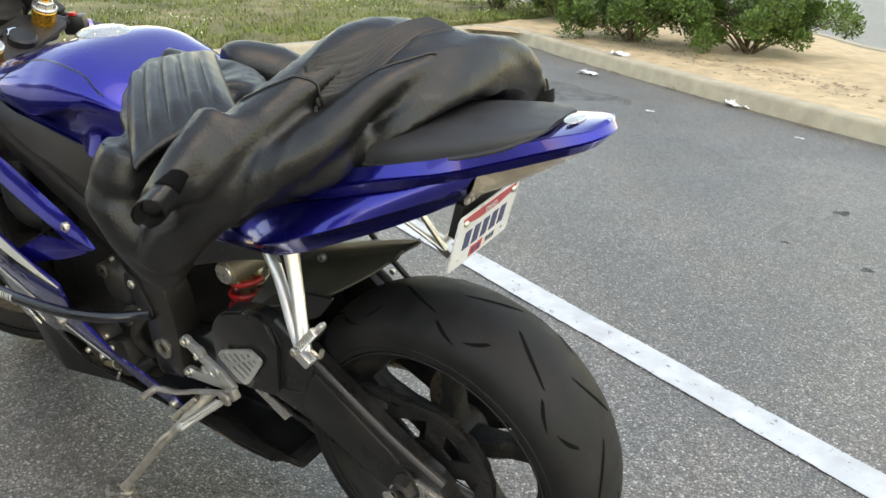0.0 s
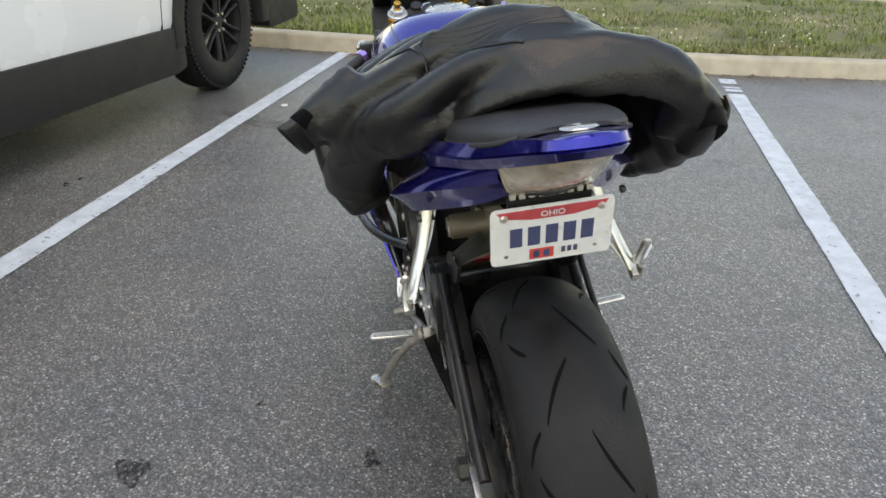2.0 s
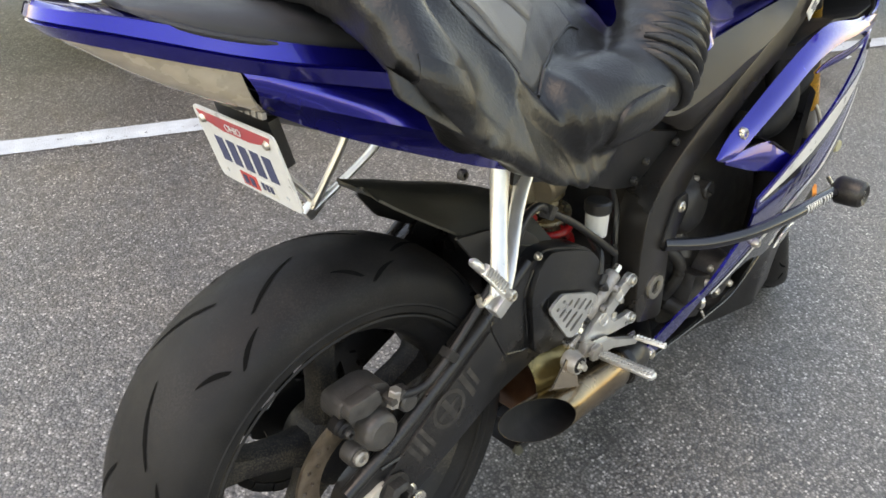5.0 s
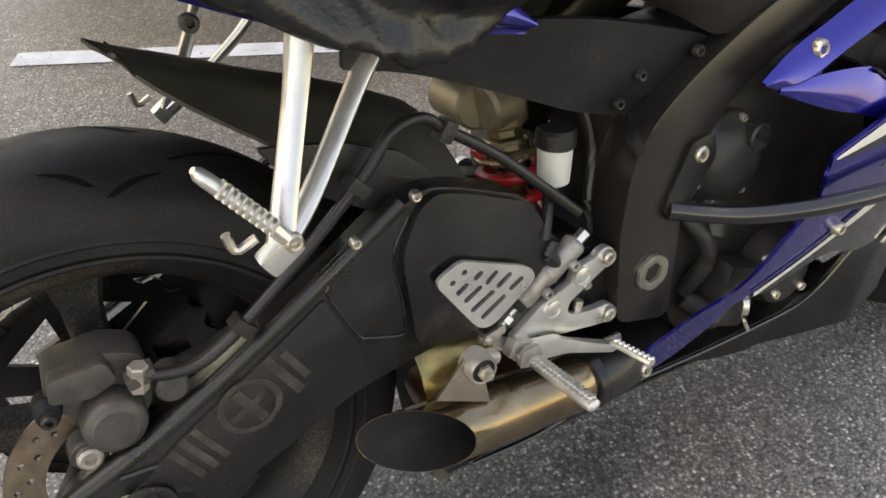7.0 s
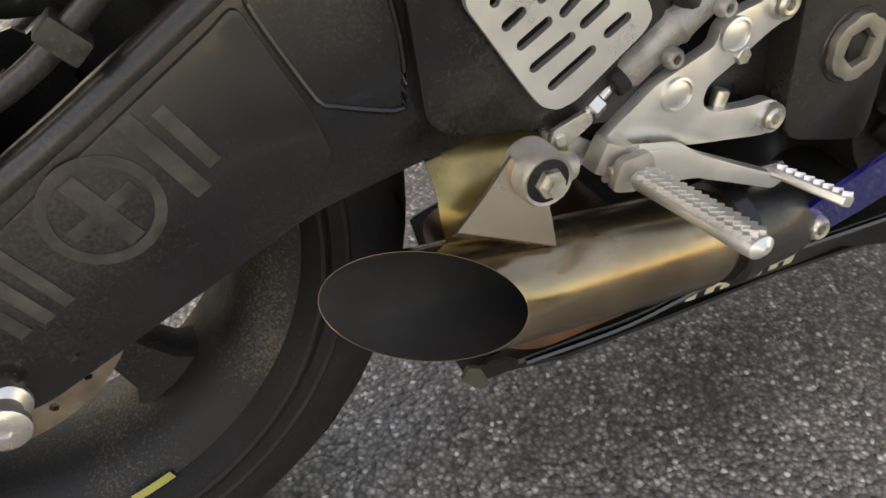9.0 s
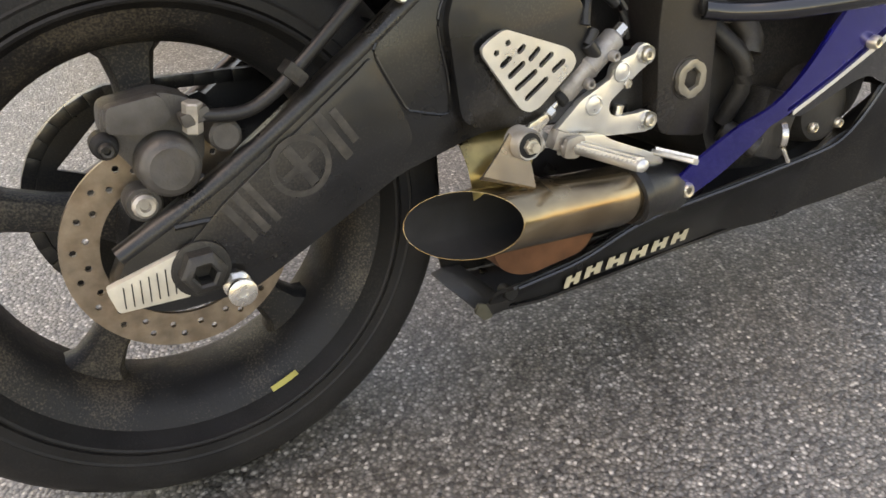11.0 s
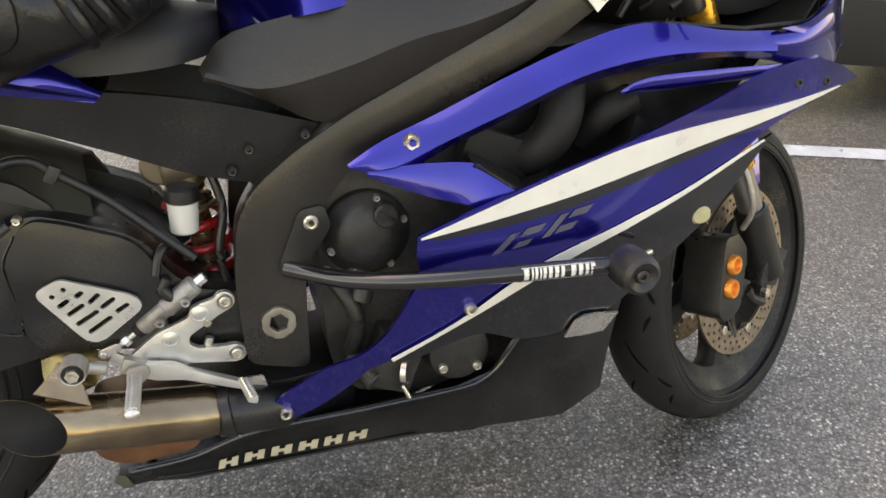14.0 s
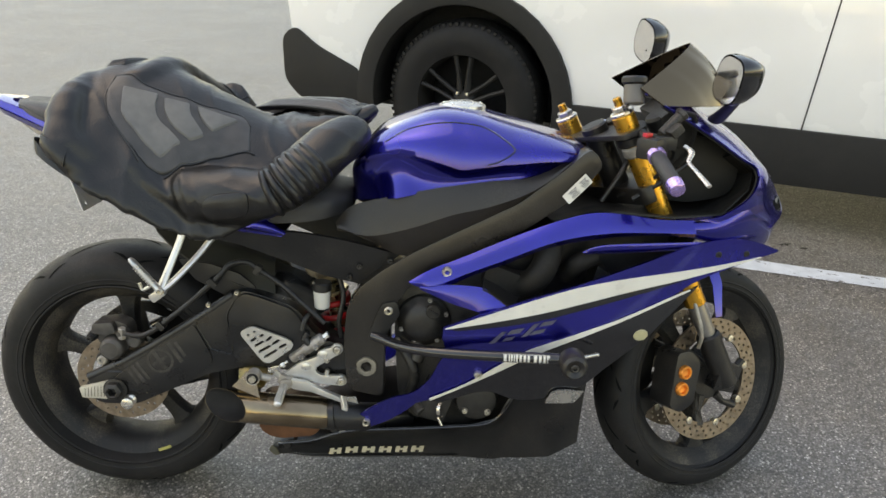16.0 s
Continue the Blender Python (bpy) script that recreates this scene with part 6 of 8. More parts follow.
# passenger peg brackets and folded pegs
for side in (-1, 1):
    bm = bmesh.new()
    foot = (0.150, side * 0.203, 0.576)
    tube(bm, [(0.207, side * 0.150, 0.735), (0.190, side * 0.164, 0.68), (0.163, side * 0.190, 0.61), foot], [0.014, 0.0115, 0.0115, 0.013], 12, 18, 0.6)
    tube(bm, [(0.268, side * 0.140, 0.70), (0.232, side * 0.156, 0.655), (0.182, side * 0.188, 0.602), foot], [0.013, 0.0105, 0.0105, 0.013], 12, 18, 0.6)
    box(bm, (0.148, side * 0.206, 0.573), (0.034, 0.020, 0.020), (0, -35, 0), 0.25)
    br = part("peg_bracket", bm, ALLOY, bike, "bare alloy passenger peg bracket")
    bm = bmesh.new()
    tube(bm, [(0.152, side * 0.212, 0.588), (0.138, side * 0.212, 0.606), (0.116, side * 0.210, 0.632), (0.100, side * 0.208, 0.650), (0.096, side * 0.208, 0.655)], [0.010, 0.0095, 0.009, 0.0085, 0.004], 12, 14, 0.7)
    d = Vector((-0.038, side * -0.003, 0.045)).normalized()
    peg = part("passenger_peg", bm, ALLOY, br, "folded ribbed passenger peg")
    bm = bmesh.new()
    for k in range(9):
        p = Vector((0.143, side * 0.219, 0.602)) + d * k * 0.0062
        box(bm, p, (0.014, 0.008, 0.0028), (0, -51, 0), 0.2)
    part("peg_ribs", bm, ALLOY, br)["kind"] = "stuff"
    bm = bmesh.new()
    tube(bm, [(0.132, side * 0.206, 0.590), (0.116, side * 0.204, 0.583), (0.110, side * 0.204, 0.598)], 0.004, 8, 10)
    part("peg_spring", bm, BOLT, br)
    bolt(br, (0.157, side * 0.214, 0.584), 0.008, side)

# rider rearsets
HEEL = [(0.308, 0.468), (0.315, 0.4735), (0.332, 0.4815), (0.339, 0.482), (0.411, 0.454), (0.421, 0.447), (0.4255, 0.437), (0.421, 0.429), (0.377, 0.396), (0.365, 0.3925), (0.354, 0.397), (0.346, 0.407), (0.309, 0.460)]
HEEL_SLOTS = [((0.350, 0.457), (0.360, 0.464)), ((0.364, 0.447), (0.378, 0.459)), ((0.377, 0.439), (0.395, 0.451)), ((0.393, 0.431), (0.410, 0.441)), ((0.329, 0.446), (0.343, 0.455)), ((0.338, 0.434), (0.359, 0.447)), ((0.346, 0.420), (0.374, 0.436)), ((0.358, 0.407), (0.388, 0.426)), ((0.3385, 0.469), (0.3395, 0.4694)), ((0.3245, 0.461), (0.3255, 0.4614))]
BRACKET = [(0.520, 0.411), (0.497, 0.396), (0.476, 0.383), (0.474, 0.371), (0.484, 0.363), (0.518, 0.361), (0.532, 0.3625), (0.543, 0.357), (0.546, 0.348), (0.541, 0.339), (0.532, 0.336), (0.474, 0.343), (0.411, 0.352), (0.398, 0.362), (0.436, 0.392), (0.478, 0.409), (0.480, 0.421), (0.492, 0.427), (0.510, 0.431), (0.515, 0.438), (0.526, 0.441), (0.536, 0.435), (0.538, 0.424), (0.531, 0.416)]


def heel_slots():
    """Two round holes and eight slots that grow towards the front."""
    return [slot((a[0] + b[0]) / 2, (a[1] + b[1]) / 2, max(math.dist(a, b), 0.0066), 0.0062, math.degrees(math.atan2(b[1] - a[1], b[0] - a[0])), 6) for a, b in HEEL_SLOTS]


for side in (-1, 1):
    bm = bmesh.new()
    prism(bm, rounded(HEEL, 0.004), side * 0.157, side * 0.162, heel_slots(), 0)
    part("heel_plate", bm, ALLOY, bike, "slotted alloy heel plate", sharp=25)
    bm = bmesh.new()
    prism(bm, rounded(BRACKET, 0.005), side * 0.149, side * 0.159, (), 0.0022)
    rs = part("rearset_bracket", bm, ALLOY, bike, "machined alloy rearset bracket")
    for x, z in ((0.525, 0.428), (0.533, 0.350)):
        bm = turned([(0.0075, 0.0), (0.0095, 0.002), (0.0105, 0.004), (0.0105, -0.004)], (x, side * 0.160, z), 20, side)
        part("bracket_boss", bm, ALLOY, rs)
        bolt(rs, (x, side * 0.160, z), 0.0078, side, BOLT, 0.007)
    for x, z in ((0.491, 0.414), (0.452, 0.383)):
        part("pivot_disc", turned([(0.0, 0.0035), (0.0085, 0.0035), (0.0092, 0.003), (0.0098, 0.0045), (0.0115, 0.004), (0.012, -0.002)], (x, side * 0.158, z), 24, side), ALLOY, rs)
    bm = bmesh.new()
    rod(bm, (0.500, side * 0.146, 0.399), (0.500, side * 0.162, 0.399), 0.006, 6)
    rod(bm, (0.496, side * 0.147, 0.357), (0.500, side * 0.147, 0.372), 0.006, 12)
    each("bracket_screw", bm, BOLT, rs)
    # foot peg: clevis, tapered bar with rows of teeth on top, turned up end
    bm = bmesh.new()
    a, b = Vector((0.406, side * 0.178, 0.350)), Vector((0.411, side * 0.288, 0.356))
    tube(bm, [a.lerp(b, 0.10), a.lerp(b, 0.14), a.lerp(b, 0.55), a.lerp(b, 0.9), a.lerp(b, 0.97), b], [0.006, 0.0088, 0.0085, 0.0092, 0.0085, 0.003], 16, 0, 0.72)
    peg = part("foot_peg", bm, ALLOY, rs, "knurled alloy foot peg")
    bm = bmesh.new()
    for k in range(15):
        for q in (-1, 0, 1):
            p = a.lerp(b, 0.17 + 0.053 * k) + Vector((q * 0.0052, 0, 0.0068 - 0.0016 * abs(q)))
            box(bm, p, (0.0046, 0.0042, 0.0042), (0, 0, 45), 0.18)
    part("peg_teeth", bm, ALLOY, peg)["kind"] = "stuff"
    bm = bmesh.new()
    for q in (-1, 1):
        prism(bm, rounded([(0.393, 0.340), (0.398, 0.360), (0.420, 0.362), (0.424, 0.346), (0.412, 0.336)], 0.005), side * (0.172 + q * 0.004), side * (0.176 + q * 0.007), (), 0.001)
    box(bm, (0.404, side * 0.164, 0.353), (0.030, 0.016, 0.022), (0, 24, 0), 0.25)
    rod(bm, (0.395, side * 0.1745, 0.350), (0.420, side * 0.1745, 0.351), 0.0035)
    part("peg_mount", bm, CAST, rs, "cast clevis of the foot peg")
    bm = bmesh.new()
    if side < 0:
        prism(bm, rounded([(0.403, 0.358), (0.42, 0.358), (0.454, 0.352), (0.467, 0.343), (0.530, 0.314), (0.544, 0.306), (0.534, 0.301), (0.464, 0.328), (0.429, 0.333), (0.405, 0.344)], 0.004), -0.163, -0.175, (), 0.003)
        pedal = part("brake_pedal", bm, ALLOY, rs, "polished alloy brake pedal")
        bm = bmesh.new()
        m = Matrix.Translation((0.541, -0.196, 0.313)) @ pose(0, 0, 0, 0, 24, 12)
        prism(bm, rounded([(-0.0065, -0.004), (-0.0065, 0.003), (0.0065, 0.003), (0.0065, -0.004)], 0.002), -0.030, 0.026, (), 0.001, m)
        tip = part("pedal_tip", bm, ALLOY, pedal, "ribbed pedal tip")
        bm = bmesh.new()
        for k in range(8):
            for q in (-1, 1):
                box(bm, m @ Vector((q * 0.0032, -0.027 + 0.0068 * k, 0.0042)), (0.0042, 0.0042, 0.0036), (0, 24, 45), 0.2)
        join_teeth = part("pedal_teeth", bm, ALLOY, pedal)
        join_teeth["kind"] = "stuff"
    else:
        tube(bm, [(0.425, 0.170, 0.350), (0.50, 0.175, 0.325), (0.56, 0.18, 0.30), (0.62, 0.185, 0.29)], [0.008, 0.007, 0.007, 0.009], 10, 20, 0.7)
        rod(bm, (0.62, 0.185, 0.29), (0.62, 0.225, 0.288), 0.008)
        part("gear_lever", bm, CAST, rs, "alloy gear lever")
# master cylinder on the right, with push rod, clevis and hoses
CYL = mat("stained cast alloy", (0.33, 0.31, 0.29), 0.45, 0.5, 0, 0.3, 60, 0.4, 500, dirt=0.6, dirt_col=(0.12, 0.10, 0.08))
MC0, MC1 = Vector((0.418, -0.146, 0.398)), Vector((0.492, -0.146, 0.452))
mc = lambda t: MC0.lerp(MC1, t)
bm = bmesh.new()
tube(bm, [mc(0.0), mc(0.04), mc(0.42), mc(0.46), mc(0.5), mc(0.96), mc(1.0)], [0.0105, 0.0125, 0.0125, 0.0145, 0.0135, 0.0135, 0.010], 18)
master = part("master_cylinder", bm, CYL, bike, "cast grey rear master cylinder")
bm = bmesh.new()
rod(bm, mc(0.62) + Vector((0, -0.004, 0)), mc(0.62) + Vector((-0.016, -0.004, 0.020)), 0.0085)
part("inlet", bm, BLACK, master, "black rubber inlet elbow")
bm = bmesh.new()
rod(bm, mc(0.60) + Vector((-0.014, -0.004, 0.018)), mc(0.60) + Vector((-0.004, -0.004, 0.034)), 0.0065)
part("inlet_hose", bm, BLACK, master)
bm = bmesh.new()
rod(bm, mc(-0.10), mc(0.02), 0.0105, 16)
part("cylinder_boot", bm, RUBBER, master, "black rubber boot")
bm = bmesh.new()
rod(bm, (0.388, -0.150, 0.377), mc(-0.08), 0.0042)
rod(bm, (0.394, -0.150, 0.381), (0.402, -0.149, 0.387), 0.0075, 6)
each("push_rod", bm, STEEL, master)
bm = bmesh.new()
rod(bm, mc(0.98), mc(1.16), 0.0075, 6)
part("banjo", bm, STEEL, master)
bm = bmesh.new()
for q in (-1, 1):
    prism(bm, rounded([(0.362, 0.366), (0.364, 0.378), (0.388, 0.386), (0.393, 0.378), (0.374, 0.365)], 0.004), -0.150 + q * 0.005, -0.152 + q * 0.007, (), 0.0008)
rod(bm, (0.369, -0.140, 0.371), (0.369, -0.161, 0.371), 0.004)
each("clevis", bm, STEEL, master, "alloy fork of the push rod")
bm = bmesh.new()
prism(bm, rounded([(0.362, 0.374), (0.378, 0.372), (0.408, 0.352), (0.404, 0.343), (0.392, 0.344), (0.366, 0.364)], 0.004), -0.146, -0.152, (), 0.001)
part("pedal_lever", bm, ALLOY, master, "short alloy lever")
for t in (0.28, 0.74):
    bolt(master, mc(t) + Vector((0.004, -0.0135, -0.004)), 0.0065, -1, CYL)
bm = bmesh.new()
tube(bm, [(0.445, -0.15, 0.47), (0.455, -0.14, 0.50), (0.485, -0.10, 0.50), (0.485, -0.108, 0.515)], 0.006, 8, 16)
tube(bm, [(0.52, -0.10, 0.60), (0.535, -0.11, 0.54), (0.525, -0.12, 0.48), (0.53, -0.12, 0.44)], 0.006, 8, 16)
part("fluid_hose", bm, BLACK, bike)
bm = bmesh.new()
tube(bm, [(0.485, -0.108, 0.508), (0.485, -0.108, 0.512), (0.486, -0.108, 0.548), (0.486, -0.108, 0.552)], [0.012, 0.018, 0.0195, 0.0195], 20)
cup = part("fluid_cup", bm, CUP, bike, "milky brake fluid cup")
bm = bmesh.new()
rod(bm, (0.486, -0.108, 0.551), (0.487, -0.108, 0.573), 0.0225, 20)
part("cup_lid", bm, BLACK, cup, "black lid")
# shock absorber
bm = bmesh.new()
coil = [Vector((0.516 - 0.022 * t + 0.036 * math.cos(7 * math.pi * t), 0.036 * math.sin(7 * math.pi * t), 0.395 + 0.118 * t)) for t in np.linspace(0, 1, 140)]
tube(bm, coil, 0.0072, 10)
part("shock_spring", bm, RED, bike, "red shock spring")
bm = bmesh.new()
rod(bm, (0.516, 0, 0.39), (0.492, 0, 0.53), 0.019, 20)
rod(bm, (0.496, 0, 0.508), (0.494, 0, 0.516), 0.041, 26)
rod(bm, (0.494, 0, 0.516), (0.492, 0, 0.530), 0.029, 8)
rod(bm, (0.492, 0, 0.532), (0.490, 0, 0.546), 0.023, 8)
rod(bm, (0.490, 0, 0.546), (0.484, 0, 0.60), 0.031, 22)
part("shock_body", bm, mat("gold grey alloy", (0.5, 0.4, 0.24), 0.3, 0.85, 0, 0.2, 40, dirt=0.3), bike, "gold grey shock body")
bm = bmesh.new()
rod(bm, (0.455, 0.0, 0.57), (0.462, 0.085, 0.566), 0.027, 24)
rod(bm, (0.455, -0.01, 0.572), (0.500, -0.005, 0.578), 0.030, 22)
part("shock_reservoir", bm, mat("dull bronze alloy", (0.26, 0.21, 0.15), 0.5, 0.5, 0, 0.15, 40), bike, "dull bronze shock reservoir")
bm = bmesh.new()
rod(bm, (0.462, 0.085, 0.566), (0.462, 0.09, 0.566), 0.022, 24)
part("reservoir_end", bm, STEEL, bike)
# rear hugger
bm = bmesh.new()
rows = []
for x, w, z, drop in smooth_line([(0.062, 0.026, 0.704, 0.010), (0.085, 0.060, 0.694, 0.020), (0.13, 0.088, 0.678, 0.036), (0.20, 0.106, 0.652, 0.055), (0.29, 0.114, 0.622, 0.062), (0.36, 0.113, 0.592, 0.06)], 16):
    rows.append([(x + 0.02 * abs(q), w * q, z + 0.006 * math.exp(-(q / 0.15) ** 2) - drop * max(0.0, abs(q) - 0.35) / 0.65) for q in np.linspace(-1, 1, 17)])
shell(bm, rows, 0.004)
hugger = part("rear_hugger", bm, mat("dull olive black plastic", (0.04, 0.038, 0.03), 0.5, 0, 0, 0.25, 16, 0.2, 300, dirt=0.4, dirt_col=(0.11, 0.1, 0.075)), bike, "dusty black rear hugger")
for side in (-1, 1):
    bm = bmesh.new()
    prism(bm, rounded([(0.165, 0.622), (0.20, 0.575), (0.26, 0.54), (0.30, 0.522), (0.335, 0.535), (0.335, 0.560), (0.30, 0.590), (0.24, 0.612)], 0.006), side * 0.105, side * 0.112, (), 0.002)
    part("hugger_side", bm, BLACK, hugger)

# exhaust with a slash cut outlet
bm = bmesh.new()
p0, p1 = Vector((0.215, -0.182, 0.300)), Vector((0.515, -0.158, 0.262))
axis = (p1 - p0).normalized()
s1 = axis.cross(Vector((0, 0, 1))).normalized()
s2 = s1.cross(axis)
rings = []
for kind in ("in_end", "in", "cut_in", "cut", "mid", "fwd", "end"):
    ring = []
    for k in range(40):
        a = 2 * math.pi * k / 40
        r = 0.0366 if kind in ("in", "cut_in", "in_end") else 0.037
        rad = s1 * math.cos(a) * r + s2 * math.sin(a) * r
        if kind in ("cut", "cut_in"):
            t = 0.052 + 0.052 * (rad.dot(Vector((0.1, -1, 0.15)).normalized()) / 0.037)
        else:
            t = {"in": 0.20, "in_end": 0.20, "mid": 0.14, "fwd": 0.27, "end": 0.30}[kind]
        if kind == "in_end":
            rad *= 0.02
        if kind == "end":
            rad *= 0.8
        ring.append(bm.verts.new(p0 + axis * t + rad))
    rings.append(ring)
grid_faces(bm, rings, close_v=True)
bm.faces.ensure_lookup_table()
exhaust = part("exhaust", bm, [EXH, DULL_BLACK], bike, "short heat stained steel exhaust with slash cut outlet", sharp=45)
for p in exhaust.data.polygons:
    if p.index < 80:
        p.material_index = 1
bm = bmesh.new()
tube(bm, [p0 + axis * 0.29, p0 + axis * 0.34, Vector((0.60, -0.13, 0.24)), Vector((0.68, -0.08, 0.22))], [0.037, 0.034, 0.034, 0.034], 20, 16)
lathe(bm, [(0.036, -0.008), (0.040, -0.006), (0.040, 0.006), (0.036, 0.008)], 24, Matrix.Translation(p0 + axis * 0.30) @ Matrix.Rotation(radians(-90), 4, "Z") @ Matrix.Rotation(radians(7), 4, "X"), closed=True)
part("exhaust_joint", bm, SWING, exhaust, "dark exhaust collar")
bm = bmesh.new()
shell(bm, [[Vector(p).lerp(Vector(q), t) for t in np.linspace(0, 1, 5)] for p, q in (((0.322, -0.186, 0.384), (0.345, -0.189, 0.350)), ((0.306, -0.186, 0.364), (0.347, -0.190, 0.338)), ((0.288, -0.187, 0.346), (0.350, -0.191, 0.320)), ((0.286, -0.183, 0.3415), (0.350, -0.187, 0.317)))], 0.003)
part("exhaust_hanger", bm, mat("polished steel sheet", (0.5, 0.42, 0.33), 0.2, 0.95, 0, 0.2, 30, dirt=0.35, dirt_col=(0.22, 0.13, 0.07)), exhaust, "folded steel exhaust hanger")
part("hanger_bush", turned([(0.012, 0.012), (0.015, 0.0135), (0.0165, 0.010), (0.0165, -0.012), (0.0145, -0.014)], (0.338, -0.186, 0.371), 28), CAST, exhaust, "cast ring of the bush")
part("bush_rubber", turned([(0.009, 0.014), (0.013, 0.013), (0.0145, 0.010), (0.0145, 0.0)], (0.338, -0.186, 0.371), 24), RUBBER, exhaust, "black rubber bush")
part("bush_nut", turned([(0.003, 0.024), (0.0055, 0.024), (0.006, 0.018), (0.0085, 0.018), (0.009, 0.013), (0.012, 0.0125), (0.0125, 0.010)], (0.338, -0.186, 0.371), 6), BOLT, exhaust, "hexagon nut")
bm = bmesh.new()
rod(bm, (0.345, -0.172, 0.366), (0.372, -0.168, 0.357), 0.009, 14)
part("hanger_lug", bm, CAST, exhaust)
bm = bmesh.new()
rows = []
for u in np.linspace(0, 1, 12):
    top, low = Vector((0.290 + 0.09 * u, -0.118 - 0.03 * u, 0.379 - 0.012 * u)), Vector((0.296 + 0.06 * u, -0.150 - 0.018 * u, 0.306 + 0.03 * u))
    rows.append([tuple(top.lerp(low, v) + Vector((0, -0.010, 0.004)) * math.sin(math.pi * v) + Vector((0.002, 0.004, 0.003)) * noise.noise(Vector((u * 5, v * 5, 3)))) for v in np.linspace(0, 1, 10)])
shell(bm, rows, 0.002)
part("heat_shield", bm, TITAN, exhaust, "crumpled straw coloured heat shield")
bm = bmesh.new()
prism(bm, rounded([(0.318, 0.262), (0.336, 0.200), (0.372, 0.182), (0.46, 0.19), (0.48, 0.215), (0.47, 0.262), (0.40, 0.272)], 0.03, 6), -0.135, -0.030, (), 0.018)
part("collector_box", bm, mat("rust brown steel", (0.15, 0.066, 0.034), 0.45, 0.5, 0, 0.45, 22, 0.15, 200, dirt=0.6, dirt_col=(0.07, 0.04, 0.025)), exhaust, "rust brown collector box")
bm = bmesh.new()
rod(bm, (0.475, -0.186, 0.262), (0.478, -0.194, 0.256), 0.004, 6)
rod(bm, (0.474, -0.190, 0.256), (0.490, -0.190, 0.260), 0.0025)
each("clamp_bolt", bm, ENGINE, exhaust)
bm = bmesh.new()
prism(bm, rounded([(0.338, 0.113), (0.354, 0.095), (0.392, 0.098), (0.390, 0.112), (0.360, 0.117)], 0.004), -0.066, 0.060, (), 0.002)
pan_end = part("pan_end", bm, BLACK, bike, "black rear end of the belly pan")
bm = bmesh.new()
prism(bm, rounded([(0.335, 0.111), (0.348, 0.096), (0.362, 0.097), (0.353, 0.118), (0.342, 0.123)], 0.003), -0.072, -0.067, (), 0.001)
part("pan_bracket", bm, mat("olive grey steel", (0.10, 0.095, 0.07), 0.55, 0.4, 0, 0.25, 40), pan_end, "dull olive steel bracket")
bm = bmesh.new()
rod(bm, (0.384, -0.085, 0.130), (0.386, -0.06, 0.126), 0.010, 16)
part("pan_grommet", bm, RUBBER, pan_end)

# side stand
bm = bmesh.new()
tube(bm, [(0.50, 0.14, 0.30), (0.535, 0.20, 0.245), (0.60, 0.24, 0.16), (0.655, 0.265, 0.085), (0.685, 0.278, 0.048)], [0.014, 0.010, 0.0095, 0.009, 0.010], 12, 24)
tube(bm, [(0.55, 0.21, 0.23), (0.565, 0.235, 0.215), (0.575, 0.245, 0.20)], 0.004, 8, 8)
stand = part("side_stand", bm, CAST, bike, "alloy side stand, swung out")
bm = bmesh.new()
t = bmesh.new()
prism(t, rounded([(-0.028, -0.014), (0.03, -0.016), (0.034, 0.0), (0.03, 0.016), (-0.028, 0.014)], 0.008), -0.004, 0.004, (), 0.002)
t.transform(Matrix.Translation((0.692, 0.283, 0.0395)) @ Matrix.Rotation(radians(LEAN), 4, "X") @ Matrix.Rotation(radians(90), 4, "X") @ Matrix.Rotation(radians(35), 4, "Y"))
join(bm, t)
part("stand_foot", bm, STEEL, stand, "bare alloy stand foot")
bm = bmesh.new()
rod(bm, (0.51, 0.17, 0.30), (0.56, 0.20, 0.245), 0.007)
part("stand_spring", bm, BOLT, stand)
# label on the frame
bm = bmesh.new()
prism(bm, [(1.012, 0.795), (1.058, 0.845), (1.075, 0.828), (1.028, 0.778)], -0.168, -0.170, (), 0)
lab = part("warning_label", bm, WHITE_DECAL, bike, "white warning label with fine print")
bm = bmesh.new()
for r in range(5):
    for k in range(2):
        u = 0.006 + r * 0.0036
        c = Vector((1.020, 0, 0.798)) + Vector((0.68, 0, 0.73)) * (0.016 + 0.030 * k) + Vector((0.7, 0, -0.7)) * (u - 0.004)
        box(bm, (c.x, -0.1704, c.z), (0.022 - 0.004 * ((r + k) % 3), 0.0006, 0.0014), (0, -47, 0), 0.1)
each("label_print", bm, GREY_DECAL, lab)
bm = bmesh.new()
prism(bm, rounded([(0.545, 0.265), (0.54, 0.305), (0.565, 0.305), (0.57, 0.28), (0.56, 0.262)], 0.003), -0.150, -0.153, (), 0)
part("pedal_stop", bm, STEEL, bike)
# pale plate beside the chain on the left
bm = bmesh.new()
prism(bm, [(0.27, 0.345), (0.37, 0.395), (0.38, 0.38), (0.29, 0.325)], 0.140, 0.143)
part("chain_guard_plate", bm, STEEL, bike, "bare alloy guard plate")

# ---- leather jacket draped over the seat ----
jacket = thing("leather_jacket", "black leather jacket with ribbed panels draped over the seat", "jacket", m=BIKE_M)


def keep_largest(bm):
    """Drops the stray bits that the joining leaves."""
    left, best = set(bm.verts), []
    while left:
        stack, seen = [left.pop()], []
        while stack:
            v = stack.pop()
            seen.append(v)
            for e in v.link_edges:
                w = e.other_vert(v)
                if w in left:
                    left.remove(w)
                    stack.append(w)
        if len(seen) > len(best):
            best = seen
    keep = set(best)
    bmesh.ops.delete(bm, geom=[v for v in bm.verts if v not in keep], context="VERTS")


